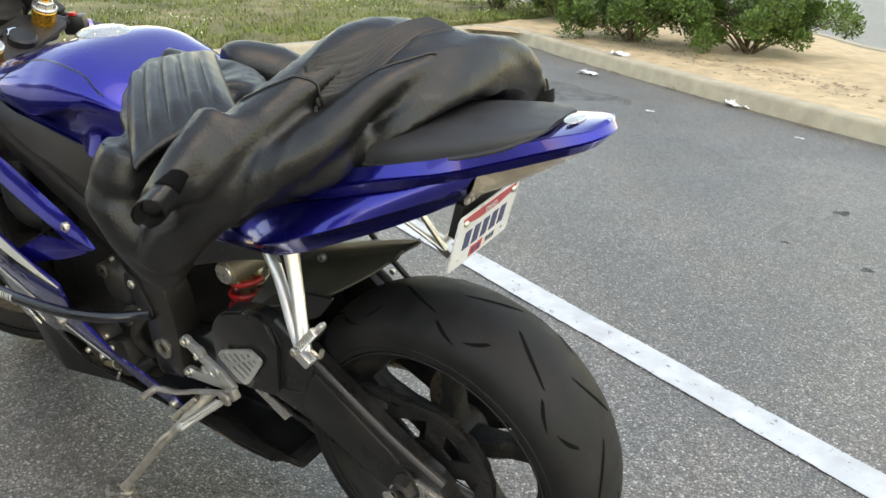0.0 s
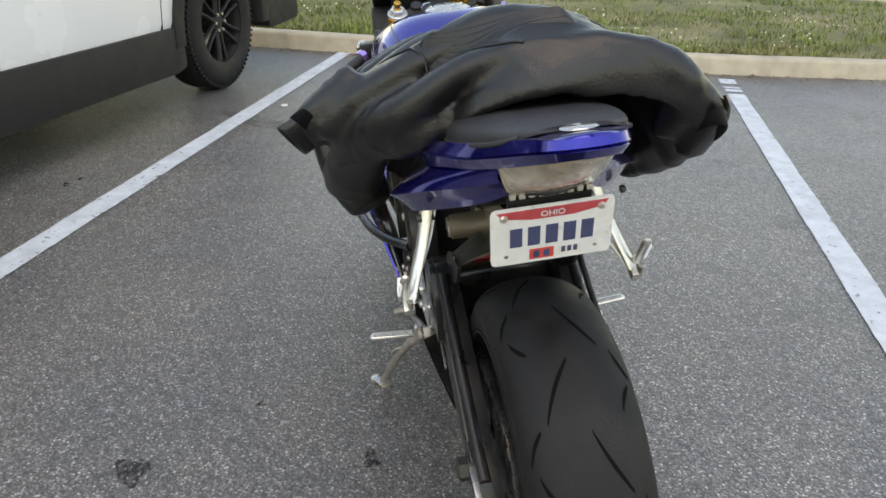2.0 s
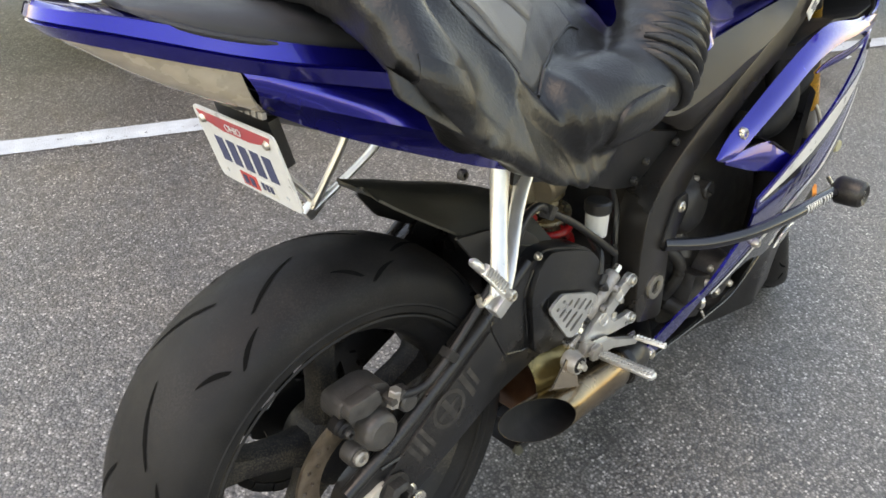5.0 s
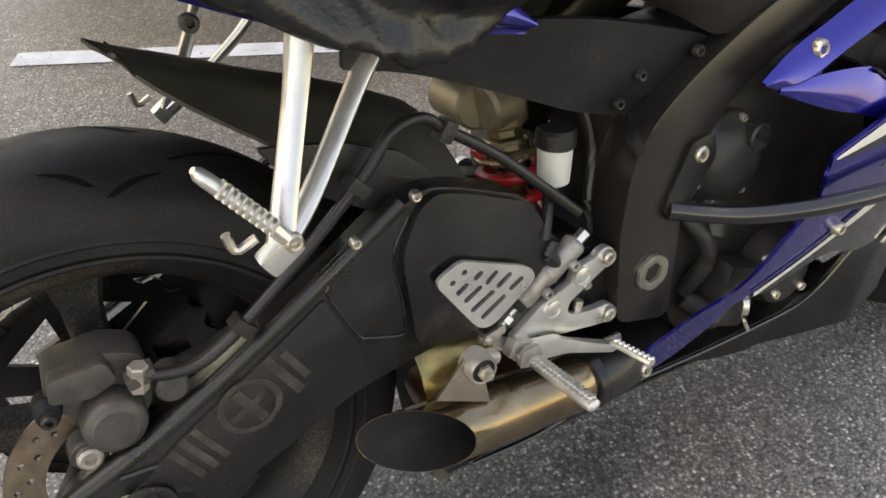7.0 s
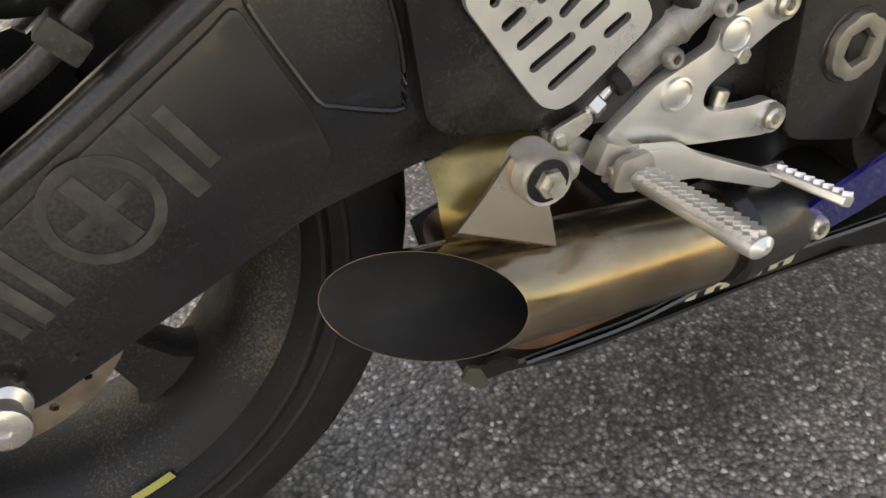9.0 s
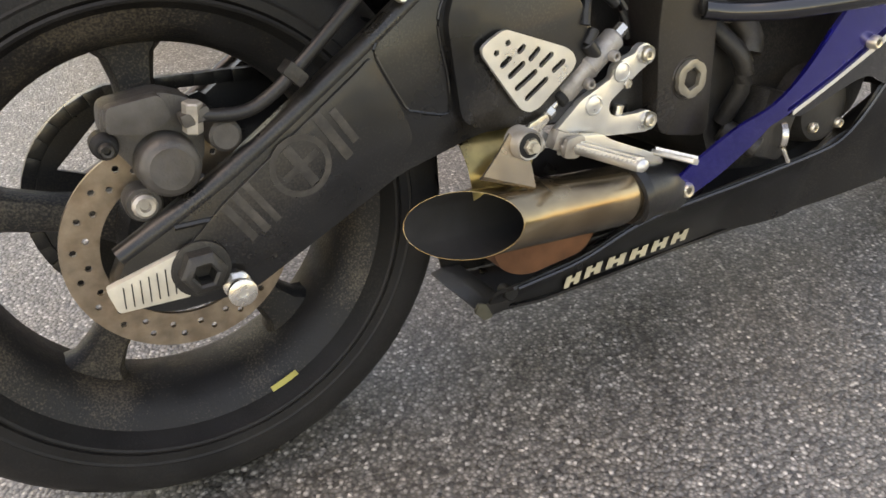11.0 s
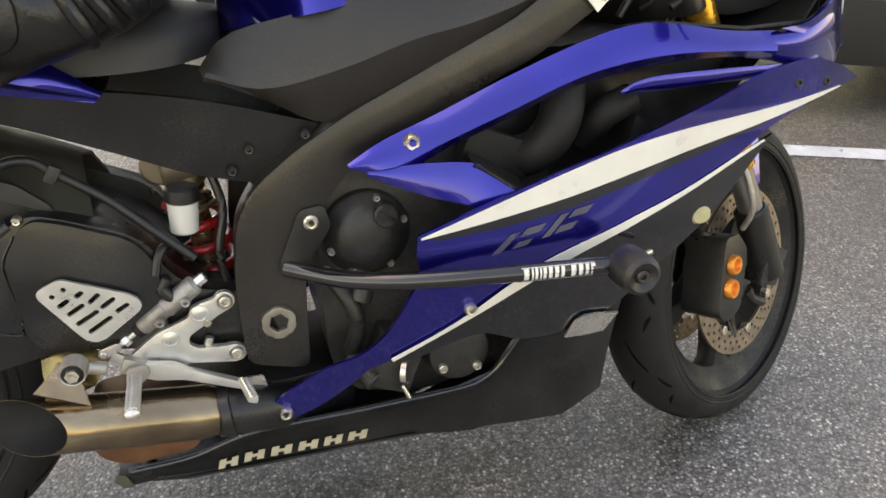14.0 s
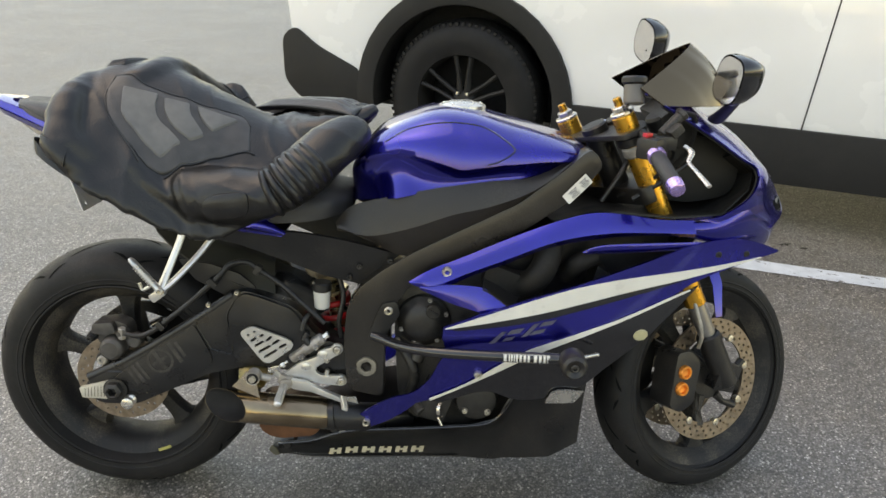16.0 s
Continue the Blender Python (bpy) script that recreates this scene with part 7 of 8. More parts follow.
def loft(bm, secs, n=18, seg=28, cap=True):
    """A flattened sleeve through sections (centre, half width, half thickness)."""
    q = smooth_line([(*c, *a, *b) for c, a, b in secs], n)
    rings = [[bm.verts.new(Vector(r[:3]) + Vector(r[3:6]) * math.cos(2 * math.pi * k / seg) + Vector(r[6:9]) * math.sin(2 * math.pi * k / seg)) for k in range(seg)] for r in q]
    grid_faces(bm, rings, close_v=True)
    if cap:
        bm.faces.new(rings[0])
        bm.faces.new(rings[-1])


# the two flattened sleeve ends: centre, half width, half thickness
RIGHT_END = [((0.04, -0.13, 0.965), (0.06, 0.0, -0.01), (0.0, 0.03, 0.05)), ((0.006, -0.222, 0.932), (0.064, 0.0, -0.028), (0.0, 0.034, 0.024)), ((0.006, -0.246, 0.897), (0.054, 0.0, -0.034), (0.0, 0.024, 0.008)), ((0.010, -0.254, 0.868), (0.054, 0.0, -0.036), (0.0, 0.018, 0.006))]
LEFT_END = [((0.22, 0.22, 0.94), (0.040, -0.005, -0.02), (0.01, 0.03, 0.045)), ((0.235, 0.285, 0.904), (0.040, -0.008, -0.030), (0.010, 0.026, 0.030)), ((0.240, 0.322, 0.885), (0.039, -0.009, -0.031), (0.008, 0.020, 0.021)), ((0.240, 0.348, 0.872), (0.038, -0.009, -0.031), (0.006, 0.015, 0.015))]


def blob_mesh(build, voxel, relief, seed):
    """Joins overlapping soft forms into one skin and wrinkles it."""
    bm = bmesh.new()
    build(bm)
    me = bpy.data.meshes.new("soft")
    bmesh.ops.recalc_face_normals(bm, faces=bm.faces)
    bm.to_mesh(me)
    bm.free()
    ob = bpy.data.objects.new("soft", me)
    scene.collection.objects.link(ob)
    md = ob.modifiers.new("skin", "REMESH")
    md.mode, md.voxel_size, md.adaptivity = "VOXEL", voxel, 0.0
    sm = ob.modifiers.new("soften", "SMOOTH")
    sm.factor, sm.iterations = 0.6, 9
    dg = bpy.context.evaluated_depsgraph_get()
    out = bpy.data.meshes.new_from_object(ob.evaluated_get(dg))
    bpy.data.objects.remove(ob)
    bm = bmesh.new()
    bm.from_mesh(out)
    bpy.data.meshes.remove(out)
    keep_largest(bm)
    bm.normal_update()
    for v in bm.verts:
        v.co += v.normal * relief(v.co)
    return bm


def soft(bm, pts, n=26, seg=18, squash=0.8):
    """A soft roll: points of x, y, z, radius."""
    tube(bm, [p[:3] for p in pts], [p[3] for p in pts], seg, n, squash)


def build_jacket(bm):
    # torso: wide dome over the seat, flatter towards the right
    rows = []
    for x, yc, wl, wr, zt, zl, zr in smooth_line([(-0.032, -0.10, 0.075, 0.150, 0.985, 0.962, 0.905), (-0.012, -0.07, 0.12, 0.20, 1.015, 0.95, 0.880), (0.03, -0.04, 0.145, 0.242, 1.040, 0.92, 0.838), (0.08, -0.03, 0.155, 0.252, 1.050, 0.87, 0.802), (0.13, -0.02, 0.165, 0.255, 1.045, 0.82, 0.772), (0.20, -0.02, 0.18, 0.248, 1.018, 0.77, 0.730), (0.28, -0.02, 0.20, 0.228, 0.975, 0.75, 0.708), (0.36, -0.02, 0.23, 0.212, 0.935, 0.75, 0.735), (0.44, -0.02, 0.20, 0.185, 0.900, 0.76, 0.765), (0.50, -0.02, 0.12, 0.12, 0.870, 0.79, 0.79)], 30):
        ring = []
        for k in range(33):
            s = -1 + 2 * k / 32
            w, zb, e = (wl, zl, 2.4) if s > 0 else (wr, zr, 2.0)
            ring.append(bm.verts.new((x, yc + w * s, zb + (zt - zb) * (1 - abs(s) ** e))))
        for k in range(32, -1, -1):
            s = -1 + 2 * k / 32
            w, zb, e = (wl, zl, 2.4) if s > 0 else (wr, zr, 2.0)
            ring.append(bm.verts.new((x, yc + (w - 0.034) * s, zb + (zt - zb - 0.05) * (1 - abs(s) ** e))))
        rows.append(ring)
    grid_faces(bm, rows, close_v=True)
    bm.faces.new(rows[0])
    bm.faces.new(rows[-1])
    # front roll over the top, from the left cuff
    loft(bm, LEFT_END)
    soft(bm, [(0.222, 0.315, 0.888, 0.030), (0.224, 0.285, 0.900, 0.038), (0.198, 0.22, 0.942, 0.038), (0.162, 0.12, 0.992, 0.038), (0.14, 0.03, 1.030, 0.038), (0.125, -0.05, 1.028, 0.030), (0.10, -0.10, 1.015, 0.024)])
    # rear roll along the hem
    soft(bm, [(0.355, 0.272, 0.735, 0.052), (0.30, 0.262, 0.79, 0.056), (0.21, 0.232, 0.862, 0.05), (0.118, 0.175, 0.922, 0.042), (0.06, 0.085, 0.992, 0.028), (0.025, -0.01, 1.014, 0.022), (0.005, -0.10, 1.012, 0.022), (-0.002, -0.17, 0.986, 0.028), (-0.002, -0.22, 0.94, 0.036), (0.02, -0.235, 0.895, 0.036)])
    soft(bm, [(0.20, 0.19, 0.86, 0.045), (0.11, 0.145, 0.89, 0.04), (0.105, 0.07, 0.945, 0.035), (0.09, -0.02, 0.965, 0.03), (0.07, -0.12, 0.95, 0.03)])
    # left elbow hanging beside the seat
    soft(bm, [(0.40, 0.26, 0.895, 0.05), (0.41, 0.278, 0.84, 0.058), (0.40, 0.275, 0.77, 0.062), (0.385, 0.258, 0.715, 0.058), (0.36, 0.24, 0.68, 0.045)])
    # left sleeve lying forward under the quilting
    soft(bm, [(0.34, 0.20, 0.885, 0.07), (0.42, 0.155, 0.90, 0.085), (0.50, 0.085, 0.918, 0.085), (0.57, 0.03, 0.938, 0.06)], squash=0.42)
    # right arm: elbow and forearm, lying forward against the tank
    soft(bm, [(0.185, -0.185, 0.800, 0.045), (0.235, -0.196, 0.796, 0.060), (0.30, -0.208, 0.796, 0.066), (0.36, -0.214, 0.794, 0.065), (0.415, -0.214, 0.808, 0.060), (0.458, -0.203, 0.838, 0.062), (0.50, -0.178, 0.872, 0.060), (0.532, -0.146, 0.896, 0.057), (0.560, -0.108, 0.912, 0.050), (0.572, -0.085, 0.915, 0.036)], n=52, squash=0.86)
    # fold running down from the shoulder
    soft(bm, [(0.06, -0.15, 0.965, 0.018), (0.11, -0.205, 0.89, 0.022), (0.17, -0.228, 0.82, 0.022), (0.24, -0.226, 0.765, 0.020)])
    # rear corner of the right side, hanging wide
    soft(bm, [(0.0, -0.205, 0.965, 0.022), (-0.010, -0.248, 0.918, 0.024), (0.016, -0.256, 0.868, 0.026), (0.05, -0.245, 0.828, 0.022)])
    soft(bm, [(-0.012, -0.212, 0.935, 0.030), (0.018, -0.224, 0.903, 0.036), (0.055, -0.220, 0.868, 0.034)])
    # collar end, far side
    soft(bm, [(0.40, 0.05, 0.905, 0.05), (0.48, -0.03, 0.905, 0.045), (0.56, 0.0, 0.93, 0.03), (0.605, 0.02, 0.955, 0.02)], squash=0.7)


def wrinkle(p):
    a = noise.noise(Vector((p.x * 9, p.y * 4, p.z * 6)))
    d = p.x * 0.75 + p.z * 0.65
    b = 1 - abs(noise.noise(Vector((d * 24 + 1.5 * a, p.y * 5, (p.x - p.z) * 4))))
    e = 1 - abs(noise.noise(Vector((p.y * 16 + a, p.x * 6, p.z * 9))))
    c = noise.noise(Vector((p.x * 60, p.y * 60, p.z * 60)))
    elbow = 1 + 1.3 * math.exp(-((p.x - 0.36) / 0.06) ** 2 - ((p.y + 0.24) / 0.06) ** 2)
    drape = min(1.0, max(0.0, (-0.13 - p.y) / 0.06)) * min(1.0, max(0.0, (0.33 - p.x) / 0.08))
    f = 1 - abs(noise.noise(Vector(((p.x + 0.45 * p.z) * 11 + 0.8 * a, p.y * 3, (p.z - p.x) * 1.6 + 7))))
    return 0.0025 * a + drape * 0.009 * (f ** 4 - 0.35) + 0.0028 * elbow * (b ** 6 - 0.2) + 0.0012 * (e ** 6 - 0.15) + 0.0002 * c


body = part("jacket_body", blob_mesh(build_jacket, 0.0065, wrinkle, 3), LEATHER, jacket, "creased black leather body and sleeves", sharp=180)


def on_jacket(x, y, lift=0.0, side=None):
    """The point of the jacket below (x, y), from above."""
    hit, p, nrm, _ = body.ray_cast(Vector((x, y, 1.4)), Vector((0, 0, -1)))
    return (p + nrm * lift, nrm) if hit else (Vector((x, y, 0.9)), Vector((0, 0, 1)))


def laid(bm, pts, r, n=24, seg=8, squash=1.0):
    """A cord or rib laid on the jacket along points (x, y)."""
    q = smooth_line(pts, n)
    tube(bm, [on_jacket(x, y, r * 0.35)[0] for x, y in q], r, seg, 0, squash)


# quilted forearm panel: five padded ribs in one stitched sheet
bm = bmesh.new()
rows = []
NR = 5
for i in range(31):
    v = i / 30
    row = []
    for j in range(NR * 8 + 1):
        u = j / (NR * 8)
        top = Vector((0.600, 0.105, 0.948)).lerp(Vector((0.560, -0.055, 0.958)), u)
        low = Vector((0.345, 0.305, 0.900)).lerp(Vector((0.285, 0.150, 0.945)), u)
        p = top.lerp(low, v)
        edge = min(1, 9 * u, 9 * (1 - u), 7 * v, 7 * (1 - v))
        pad = abs(math.sin(math.pi * u * NR)) ** 0.55
        crimp = 0.0012 * noise.noise(Vector((u * 9, v * 60, 1)))
        p += Vector((0.1, 0.25, 1)).normalized() * (0.014 * math.sin(math.pi * v) ** 0.7 + 0.016 * math.sin(math.pi * u) ** 0.6 + edge * (0.0125 * pad * min(1, 5 * v, 5 * (1 - v)) + crimp) - 0.016)
        row.append(tuple(p))
    rows.append(row)
shell(bm, rows, 0.012)
part("quilted_panel", bm, LEATHER, jacket, "padded leather panel with five ribs", sharp=180)
# ribs that ring the right sleeve
SLEEVE = smooth_line([(0.395, -0.218, 0.796, 0.062), (0.415, -0.216, 0.804, 0.063), (0.458, -0.203, 0.838, 0.062), (0.50, -0.178, 0.872, 0.060)], 9)
for k in range(1, 8):
    p, r = Vector(SLEEVE[k][:3]), float(SLEEVE[k][3])
    t = (Vector(SLEEVE[min(k + 1, 8)][:3]) - Vector(SLEEVE[k - 1][:3])).normalized()
    s = t.cross(Vector((0, 0, 1))).normalized()
    o = s.cross(t)
    bm = bmesh.new()
    arc = [p + s * math.cos(a) * (r - 0.006) + o * math.sin(a) * (r * 0.86 - 0.006) for a in np.linspace(radians(-50), radians(95), 18)]
    tube(bm, arc, [0.0105 * (0.5 + 0.5 * min(1, 5 * u, 5 * (1 - u))) for u in np.linspace(0.05, 0.95, 18)], 10, 0, 0.8, up=t)
    part("sleeve_rib", bm, LEATHER, jacket)
# finely pleated stretch panel between the two rolls
bm = bmesh.new()
fore = smooth_line([(0.150, 0.135), (0.122, 0.06), (0.102, -0.005), (0.088, -0.045), (0.075, -0.075)], 40)
aft = smooth_line([(0.138, 0.145), (0.085, 0.085), (0.054, 0.02), (0.037, -0.03), (0.030, -0.072)], 40)
NP = 11
NV = NP * 6
height = np.zeros((40, NV + 1))
for i in range(40):
    for j in range(NV + 1):
        x, y = fore[i] * (1 - j / NV) + aft[i] * (j / NV)
        height[i, j] = on_jacket(x, y)[0].z
for _ in range(60):
    height[1:-1, 1:-1] = (height[:-2, 1:-1] + height[2:, 1:-1] + height[1:-1, :-2] + height[1:-1, 2:]) / 4
    height[0], height[-1] = height[1], height[-2]
rows = []
for i in range(40):
    row = []
    for j in range(NV + 1):
        t = j / NV
        x, y = fore[i] * (1 - t) + aft[i] * t
        rim = min(1, 7 * t, 7 * (1 - t), i / 3, (39 - i) / 3)
        row.append((x, y, height[i, j] - 0.004 + rim * (0.010 + 0.0034 * abs(math.cos(math.pi * t * NP)))))
    rows.append(row)
shell(bm, rows, -0.002)
part("stretch_panel", bm, LEATHER, jacket, "finely pleated stretch leather panel", sharp=180)
# back panel, stitched round its edge, its grey lightened for sky sheen
BACK_TOP = [(0.071, -0.117), (0.098, -0.110), (0.134, -0.116), (0.20, -0.108), (0.265, -0.092), (0.318, -0.075), (0.340, -0.092)]
BACK_LOW = [(0.066, -0.130), (0.066, -0.165), (0.084, -0.197), (0.118, -0.214), (0.160, -0.224), (0.205, -0.210), (0.28, -0.169), (0.348, -0.140)]
bm = bmesh.new()
rows = []
for i, (p, q) in enumerate(zip(smooth_line(BACK_TOP, 48), smooth_line(BACK_LOW, 48))):
    row = []
    for j in range(25):
        t = j / 24
        x, y = p * (1 - t) + q * t
        row.append(tuple(on_jacket(float(x), float(y))[0] + Vector((0, -0.2, 1)).normalized() * (0.0035 * min(1, 6 * t, 6 * (1 - t), i / 4, (47 - i) / 4) - 0.001)))
    rows.append(row)
shell(bm, rows, 0.002)
part("back_panel", bm, BACK_SHEEN, jacket, "leather back panel with sky sheen put into its grey", sharp=180)
# raised pads of the back, their colour lightened for sky sheen
PADS = [[(0.095, -0.142), (0.161, -0.129), (0.160, -0.146), (0.163, -0.157), (0.175, -0.166), (0.192, -0.172), (0.217, -0.180), (0.180, -0.205), (0.152, -0.202), (0.131, -0.195), (0.110, -0.187), (0.099, -0.178)],
        [(0.174, -0.131), (0.223, -0.118), (0.224, -0.128), (0.230, -0.138), (0.258, -0.152), (0.233, -0.169), (0.214, -0.168), (0.201, -0.165), (0.186, -0.158), (0.177, -0.148)],
        [(0.236, -0.114), (0.317, -0.098), (0.272, -0.140), (0.258, -0.136), (0.246, -0.129)]]
for outline in PADS:
    bm = bmesh.new()
    ol = rounded(outline, 0.004, 3)
    c = np.mean(ol, axis=0)
    rows = []
    for k, (f, lift) in enumerate(((1.0, 0.0), (0.99, 0.009), (0.95, 0.0112), (0.6, 0.0118), (0.3, 0.0118), (0.02, 0.0118))):
        ring = []
        for q in ol:
            x, y = c + (np.array(q) - c) * f
            p, nrm = on_jacket(x, y)
            ring.append(bm.verts.new(p + Vector((0, -0.2, 1)).normalized() * lift))
        rows.append(ring)
    grid_faces(bm, rows, close_v=True)
    bm.faces.new(rows[-1])
    part("back_pad", bm, PAD_SHEEN, jacket, "smooth leather back pad with sky sheen put into its grey")
# seams
for pts in ([(0.071, -0.117), (0.098, -0.110), (0.134, -0.116), (0.20, -0.108), (0.265, -0.092), (0.318, -0.075), (0.340, -0.092)], [(0.071, -0.119), (0.064, -0.156), (0.078, -0.190), (0.108, -0.210), (0.146, -0.231)], [(0.19, -0.222), (0.22, -0.204), (0.28, -0.169), (0.334, -0.146), (0.358, -0.144)], [(0.26, 0.235), (0.17, 0.165), (0.07, 0.085), (0.015, 0.01)]):
    bm = bmesh.new()
    laid(bm, pts, 0.0022, 48, 6)
    part("seam", bm, LEATHER, jacket)
# cuffs: open ends with dark lining, and straps
for secs, strap in ((RIGHT_END, False), (LEFT_END, True)):
    (c0, a0, b0), (c1, a1, b1) = secs[-2:]
    c0, c1 = Vector(c0), Vector(c1)
    d = (c1 - c0).normalized()
    bm = bmesh.new()
    ring = lambda k, off: (c1 + d * off, Vector(a1) * k, Vector(b1) * (k + 0.5 * (k - 1)))
    loft(bm, [ring(1.01, -0.012), ring(1.03, 0.0), ring(1.04, 0.012), ring(1.01, 0.015), ring(0.97, 0.012), ring(0.93, -0.01)], 16, 32, False)
    cuff = part("cuff", bm, LEATHER, jacket, "open leather cuff")
    bm = bmesh.new()
    loft(bm, [ring(0.95, 0.011), ring(0.9, -0.008), ring(0.5, -0.012), ring(0.02, -0.013)], 8, 32, False)
    part("cuff_lining", bm, LINING, cuff, "dark lining")
    if strap:
        bm = bmesh.new()
        loft(bm, [ring(1.04, -0.040), ring(1.09, -0.037), ring(1.08, -0.016), ring(1.03, -0.013)], 10, 32, False)
        part("cuff_strap", bm, VELCRO, jacket, "black woven cuff strap")


def beside(x, z):
    """The outer right face of the jacket at (x, z)."""
    hit, p, nrm, _ = body.ray_cast(Vector((x, -0.6, z)), Vector((0, 1, 0)))
    return p if hit else Vector((x, -0.25, z))


bm = bmesh.new()
strap = [[beside(-0.022 + 0.048 * u - 0.004 * v, 0.925 - 0.026 * u - 0.034 * v) + Vector((0, -0.003, 0)) for u in np.linspace(0, 1, 8)] for v in np.linspace(0, 1, 6)]
shell(bm, strap, -0.004)
part("wrist_tab", bm, LEATHER, jacket, "leather wrist tab")
# padded elbow patch on the right forearm
bm = bmesh.new()
rows = []
for f, lift in ((1.0, -0.002), (0.97, 0.005), (0.8, 0.007), (0.4, 0.007), (0.02, 0.007)):
    rows.append([bm.verts.new(beside(0.325 + f * 0.048 * math.copysign(abs(math.cos(a)) ** 0.6, math.cos(a)), 0.785 + f * 0.030 * math.copysign(abs(math.sin(a)) ** 0.6, math.sin(a)) + f * 0.012 * math.cos(a)) + Vector((0, -lift, 0))) for a in np.linspace(0, 2 * math.pi, 32, endpoint=False)])
grid_faces(bm, rows, close_v=True)
bm.faces.new(rows[-1])
part("elbow_patch", bm, LEATHER, jacket, "stitched elbow patch")

# ---- white car in the next bay ----
CAR_M = Matrix(((0.9455, 0.3256, 0, 0), (-0.3256, 0.9455, 0, 0), (0, 0, 1, 0), (0, 0, 0, 1))) @ Matrix.Translation((0.06, 2.48, 0)) @ Matrix.Rotation(radians(-3.2), 4, "Z") @ Matrix.Translation((-0.06, -2.48, 0))
car = thing("parked_car", "white sport utility car with black lower cladding in the next bay", "car", m=CAR_M)
REAR_X, FRONT_X, SIDE_Y, WID, HUB, WR = 0.06, 3.60, 2.48, 1.98, 0.424, 0.42


def arch(cx, r, z0, x0, x1, n=14):
    """Lower edge of the body with a wheel arch."""
    a0 = math.asin(max(-1, min(1, (z0 - HUB) / r)))
    return [(cx - r * math.cos(a), HUB + r * math.sin(a)) for a in np.linspace(a0, math.pi - a0, n)]


def body_outline(z0, r, back, front, top):
    low = [(back, z0 + 0.16), (back + 0.06, z0 + 0.02)] + arch(REAR_X, r, z0, 0, 0) + arch(FRONT_X, r, z0, 0, 0) + [(front - 0.06, z0 + 0.02), (front, z0 + 0.2)]
    return low + top


bm = bmesh.new()
top = [(4.62, 0.85), (4.50, 1.02), (3.40, 1.12), (2.95, 1.16), (0.2, 1.16), (-0.85, 1.14), (-0.98, 0.95)]
prism(bm, body_outline(0.46, 0.53, -0.95, 4.62, top), SIDE_Y, SIDE_Y + WID, (), 0.05)
part("car_body", bm, CAR_WHITE, car, "white painted body", sharp=30)
bm = bmesh.new()
prism(bm, rounded([(2.95, 1.15), (2.30, 1.68), (1.9, 1.74), (0.0, 1.74), (-0.55, 1.68), (-0.88, 1.15)], 0.08), SIDE_Y + 0.10, SIDE_Y + WID - 0.10, (), 0.06)
part("car_cabin", bm, CAR_WHITE, car, "white roof and pillars")
for side in (0, 1):
    y0 = SIDE_Y + 0.094 if side == 0 else SIDE_Y + WID - 0.094
    for q in ([(2.75, 1.19), (2.25, 1.60), (1.62, 1.63), (1.62, 1.19)], [(1.54, 1.19), (1.54, 1.63), (0.45, 1.63), (0.45, 1.19)], [(0.37, 1.19), (0.37, 1.63), (-0.40, 1.60), (-0.68, 1.19)]):
        bm = bmesh.new()
        prism(bm, rounded(q, 0.04), y0, y0 + (0.01 if side == 0 else -0.01))
        part("car_window", bm, GLASS_DARK, car, "dark tinted side window")
# cladding: sill, arch flares, bumper
bm = bmesh.new()
prism(bm, rounded([(0.56, 0.25), (0.58, 0.46), (0.66, 0.485), (3.0, 0.475), (3.08, 0.45), (3.1, 0.24), (3.0, 0.22), (0.64, 0.22)], 0.03), SIDE_Y - 0.012, SIDE_Y + WID + 0.012, (), 0.02)
part("sill_cladding", bm, CAR_BLACK, car, "black plastic sill cladding")
for cx in (REAR_X, FRONT_X):
    bm = bmesh.new()
    outer, inner = arch(cx, 0.60, 0.36, 0, 0, 22), arch(cx, 0.50, 0.36, 0, 0, 22)
    prism(bm, outer + inner[::-1], SIDE_Y - 0.02, SIDE_Y + 0.22, (), 0.008)
    part("arch_flare", bm, CAR_BLACK, car, "black wheel arch flare")
    bm = bmesh.new()
    prism(bm, outer + inner[::-1], SIDE_Y + WID - 0.22, SIDE_Y + WID + 0.02, (), 0.008)
    part("arch_flare", bm, CAR_BLACK, car, "black wheel arch flare")
    bm = bmesh.new()
    ins = arch(cx, 0.53, 0.36, 0, 0, 22)
    prism(bm, ins, SIDE_Y + 0.25, SIDE_Y + 0.27)
    part("arch_liner", bm, DULL_BLACK, car, "dark wheel arch liner")
bm = bmesh.new()
prism(bm, rounded([(-1.0, 0.46), (-1.0, 0.70), (-0.92, 0.76), (-0.78, 0.66), (-0.64, 0.60), (-0.52, 0.55), (-0.52, 0.38), (-0.70, 0.34), (-0.90, 0.36)], 0.05), SIDE_Y - 0.015, SIDE_Y + WID + 0.015, (), 0.03)
part("rear_bumper", bm, CAR_BLACK, car, "black rear bumper")
bm = bmesh.new()
prism(bm, rounded([(4.22, 0.30), (4.20, 0.50), (4.40, 0.56), (4.70, 0.55), (4.72, 0.32)], 0.05), SIDE_Y - 0.01, SIDE_Y + WID + 0.01, (), 0.03)
part("front_bumper", bm, CAR_BLACK, car, "black front bumper")
bm = bmesh.new()
for x, low in ((1.70, 0.46), (0.37, 0.99), (2.9, 0.46)):
    prism(bm, [(x + 0.08 * (low - 0.46), low), (x + 0.052, 1.10), (x + 0.058, 1.10), (x + 0.006 + 0.08 * (low - 0.46), low)], SIDE_Y - 0.0015, SIDE_Y + 0.01)
each("door_gap", bm, DULL_BLACK, car, "shut lines of the doors")
bm = bmesh.new()
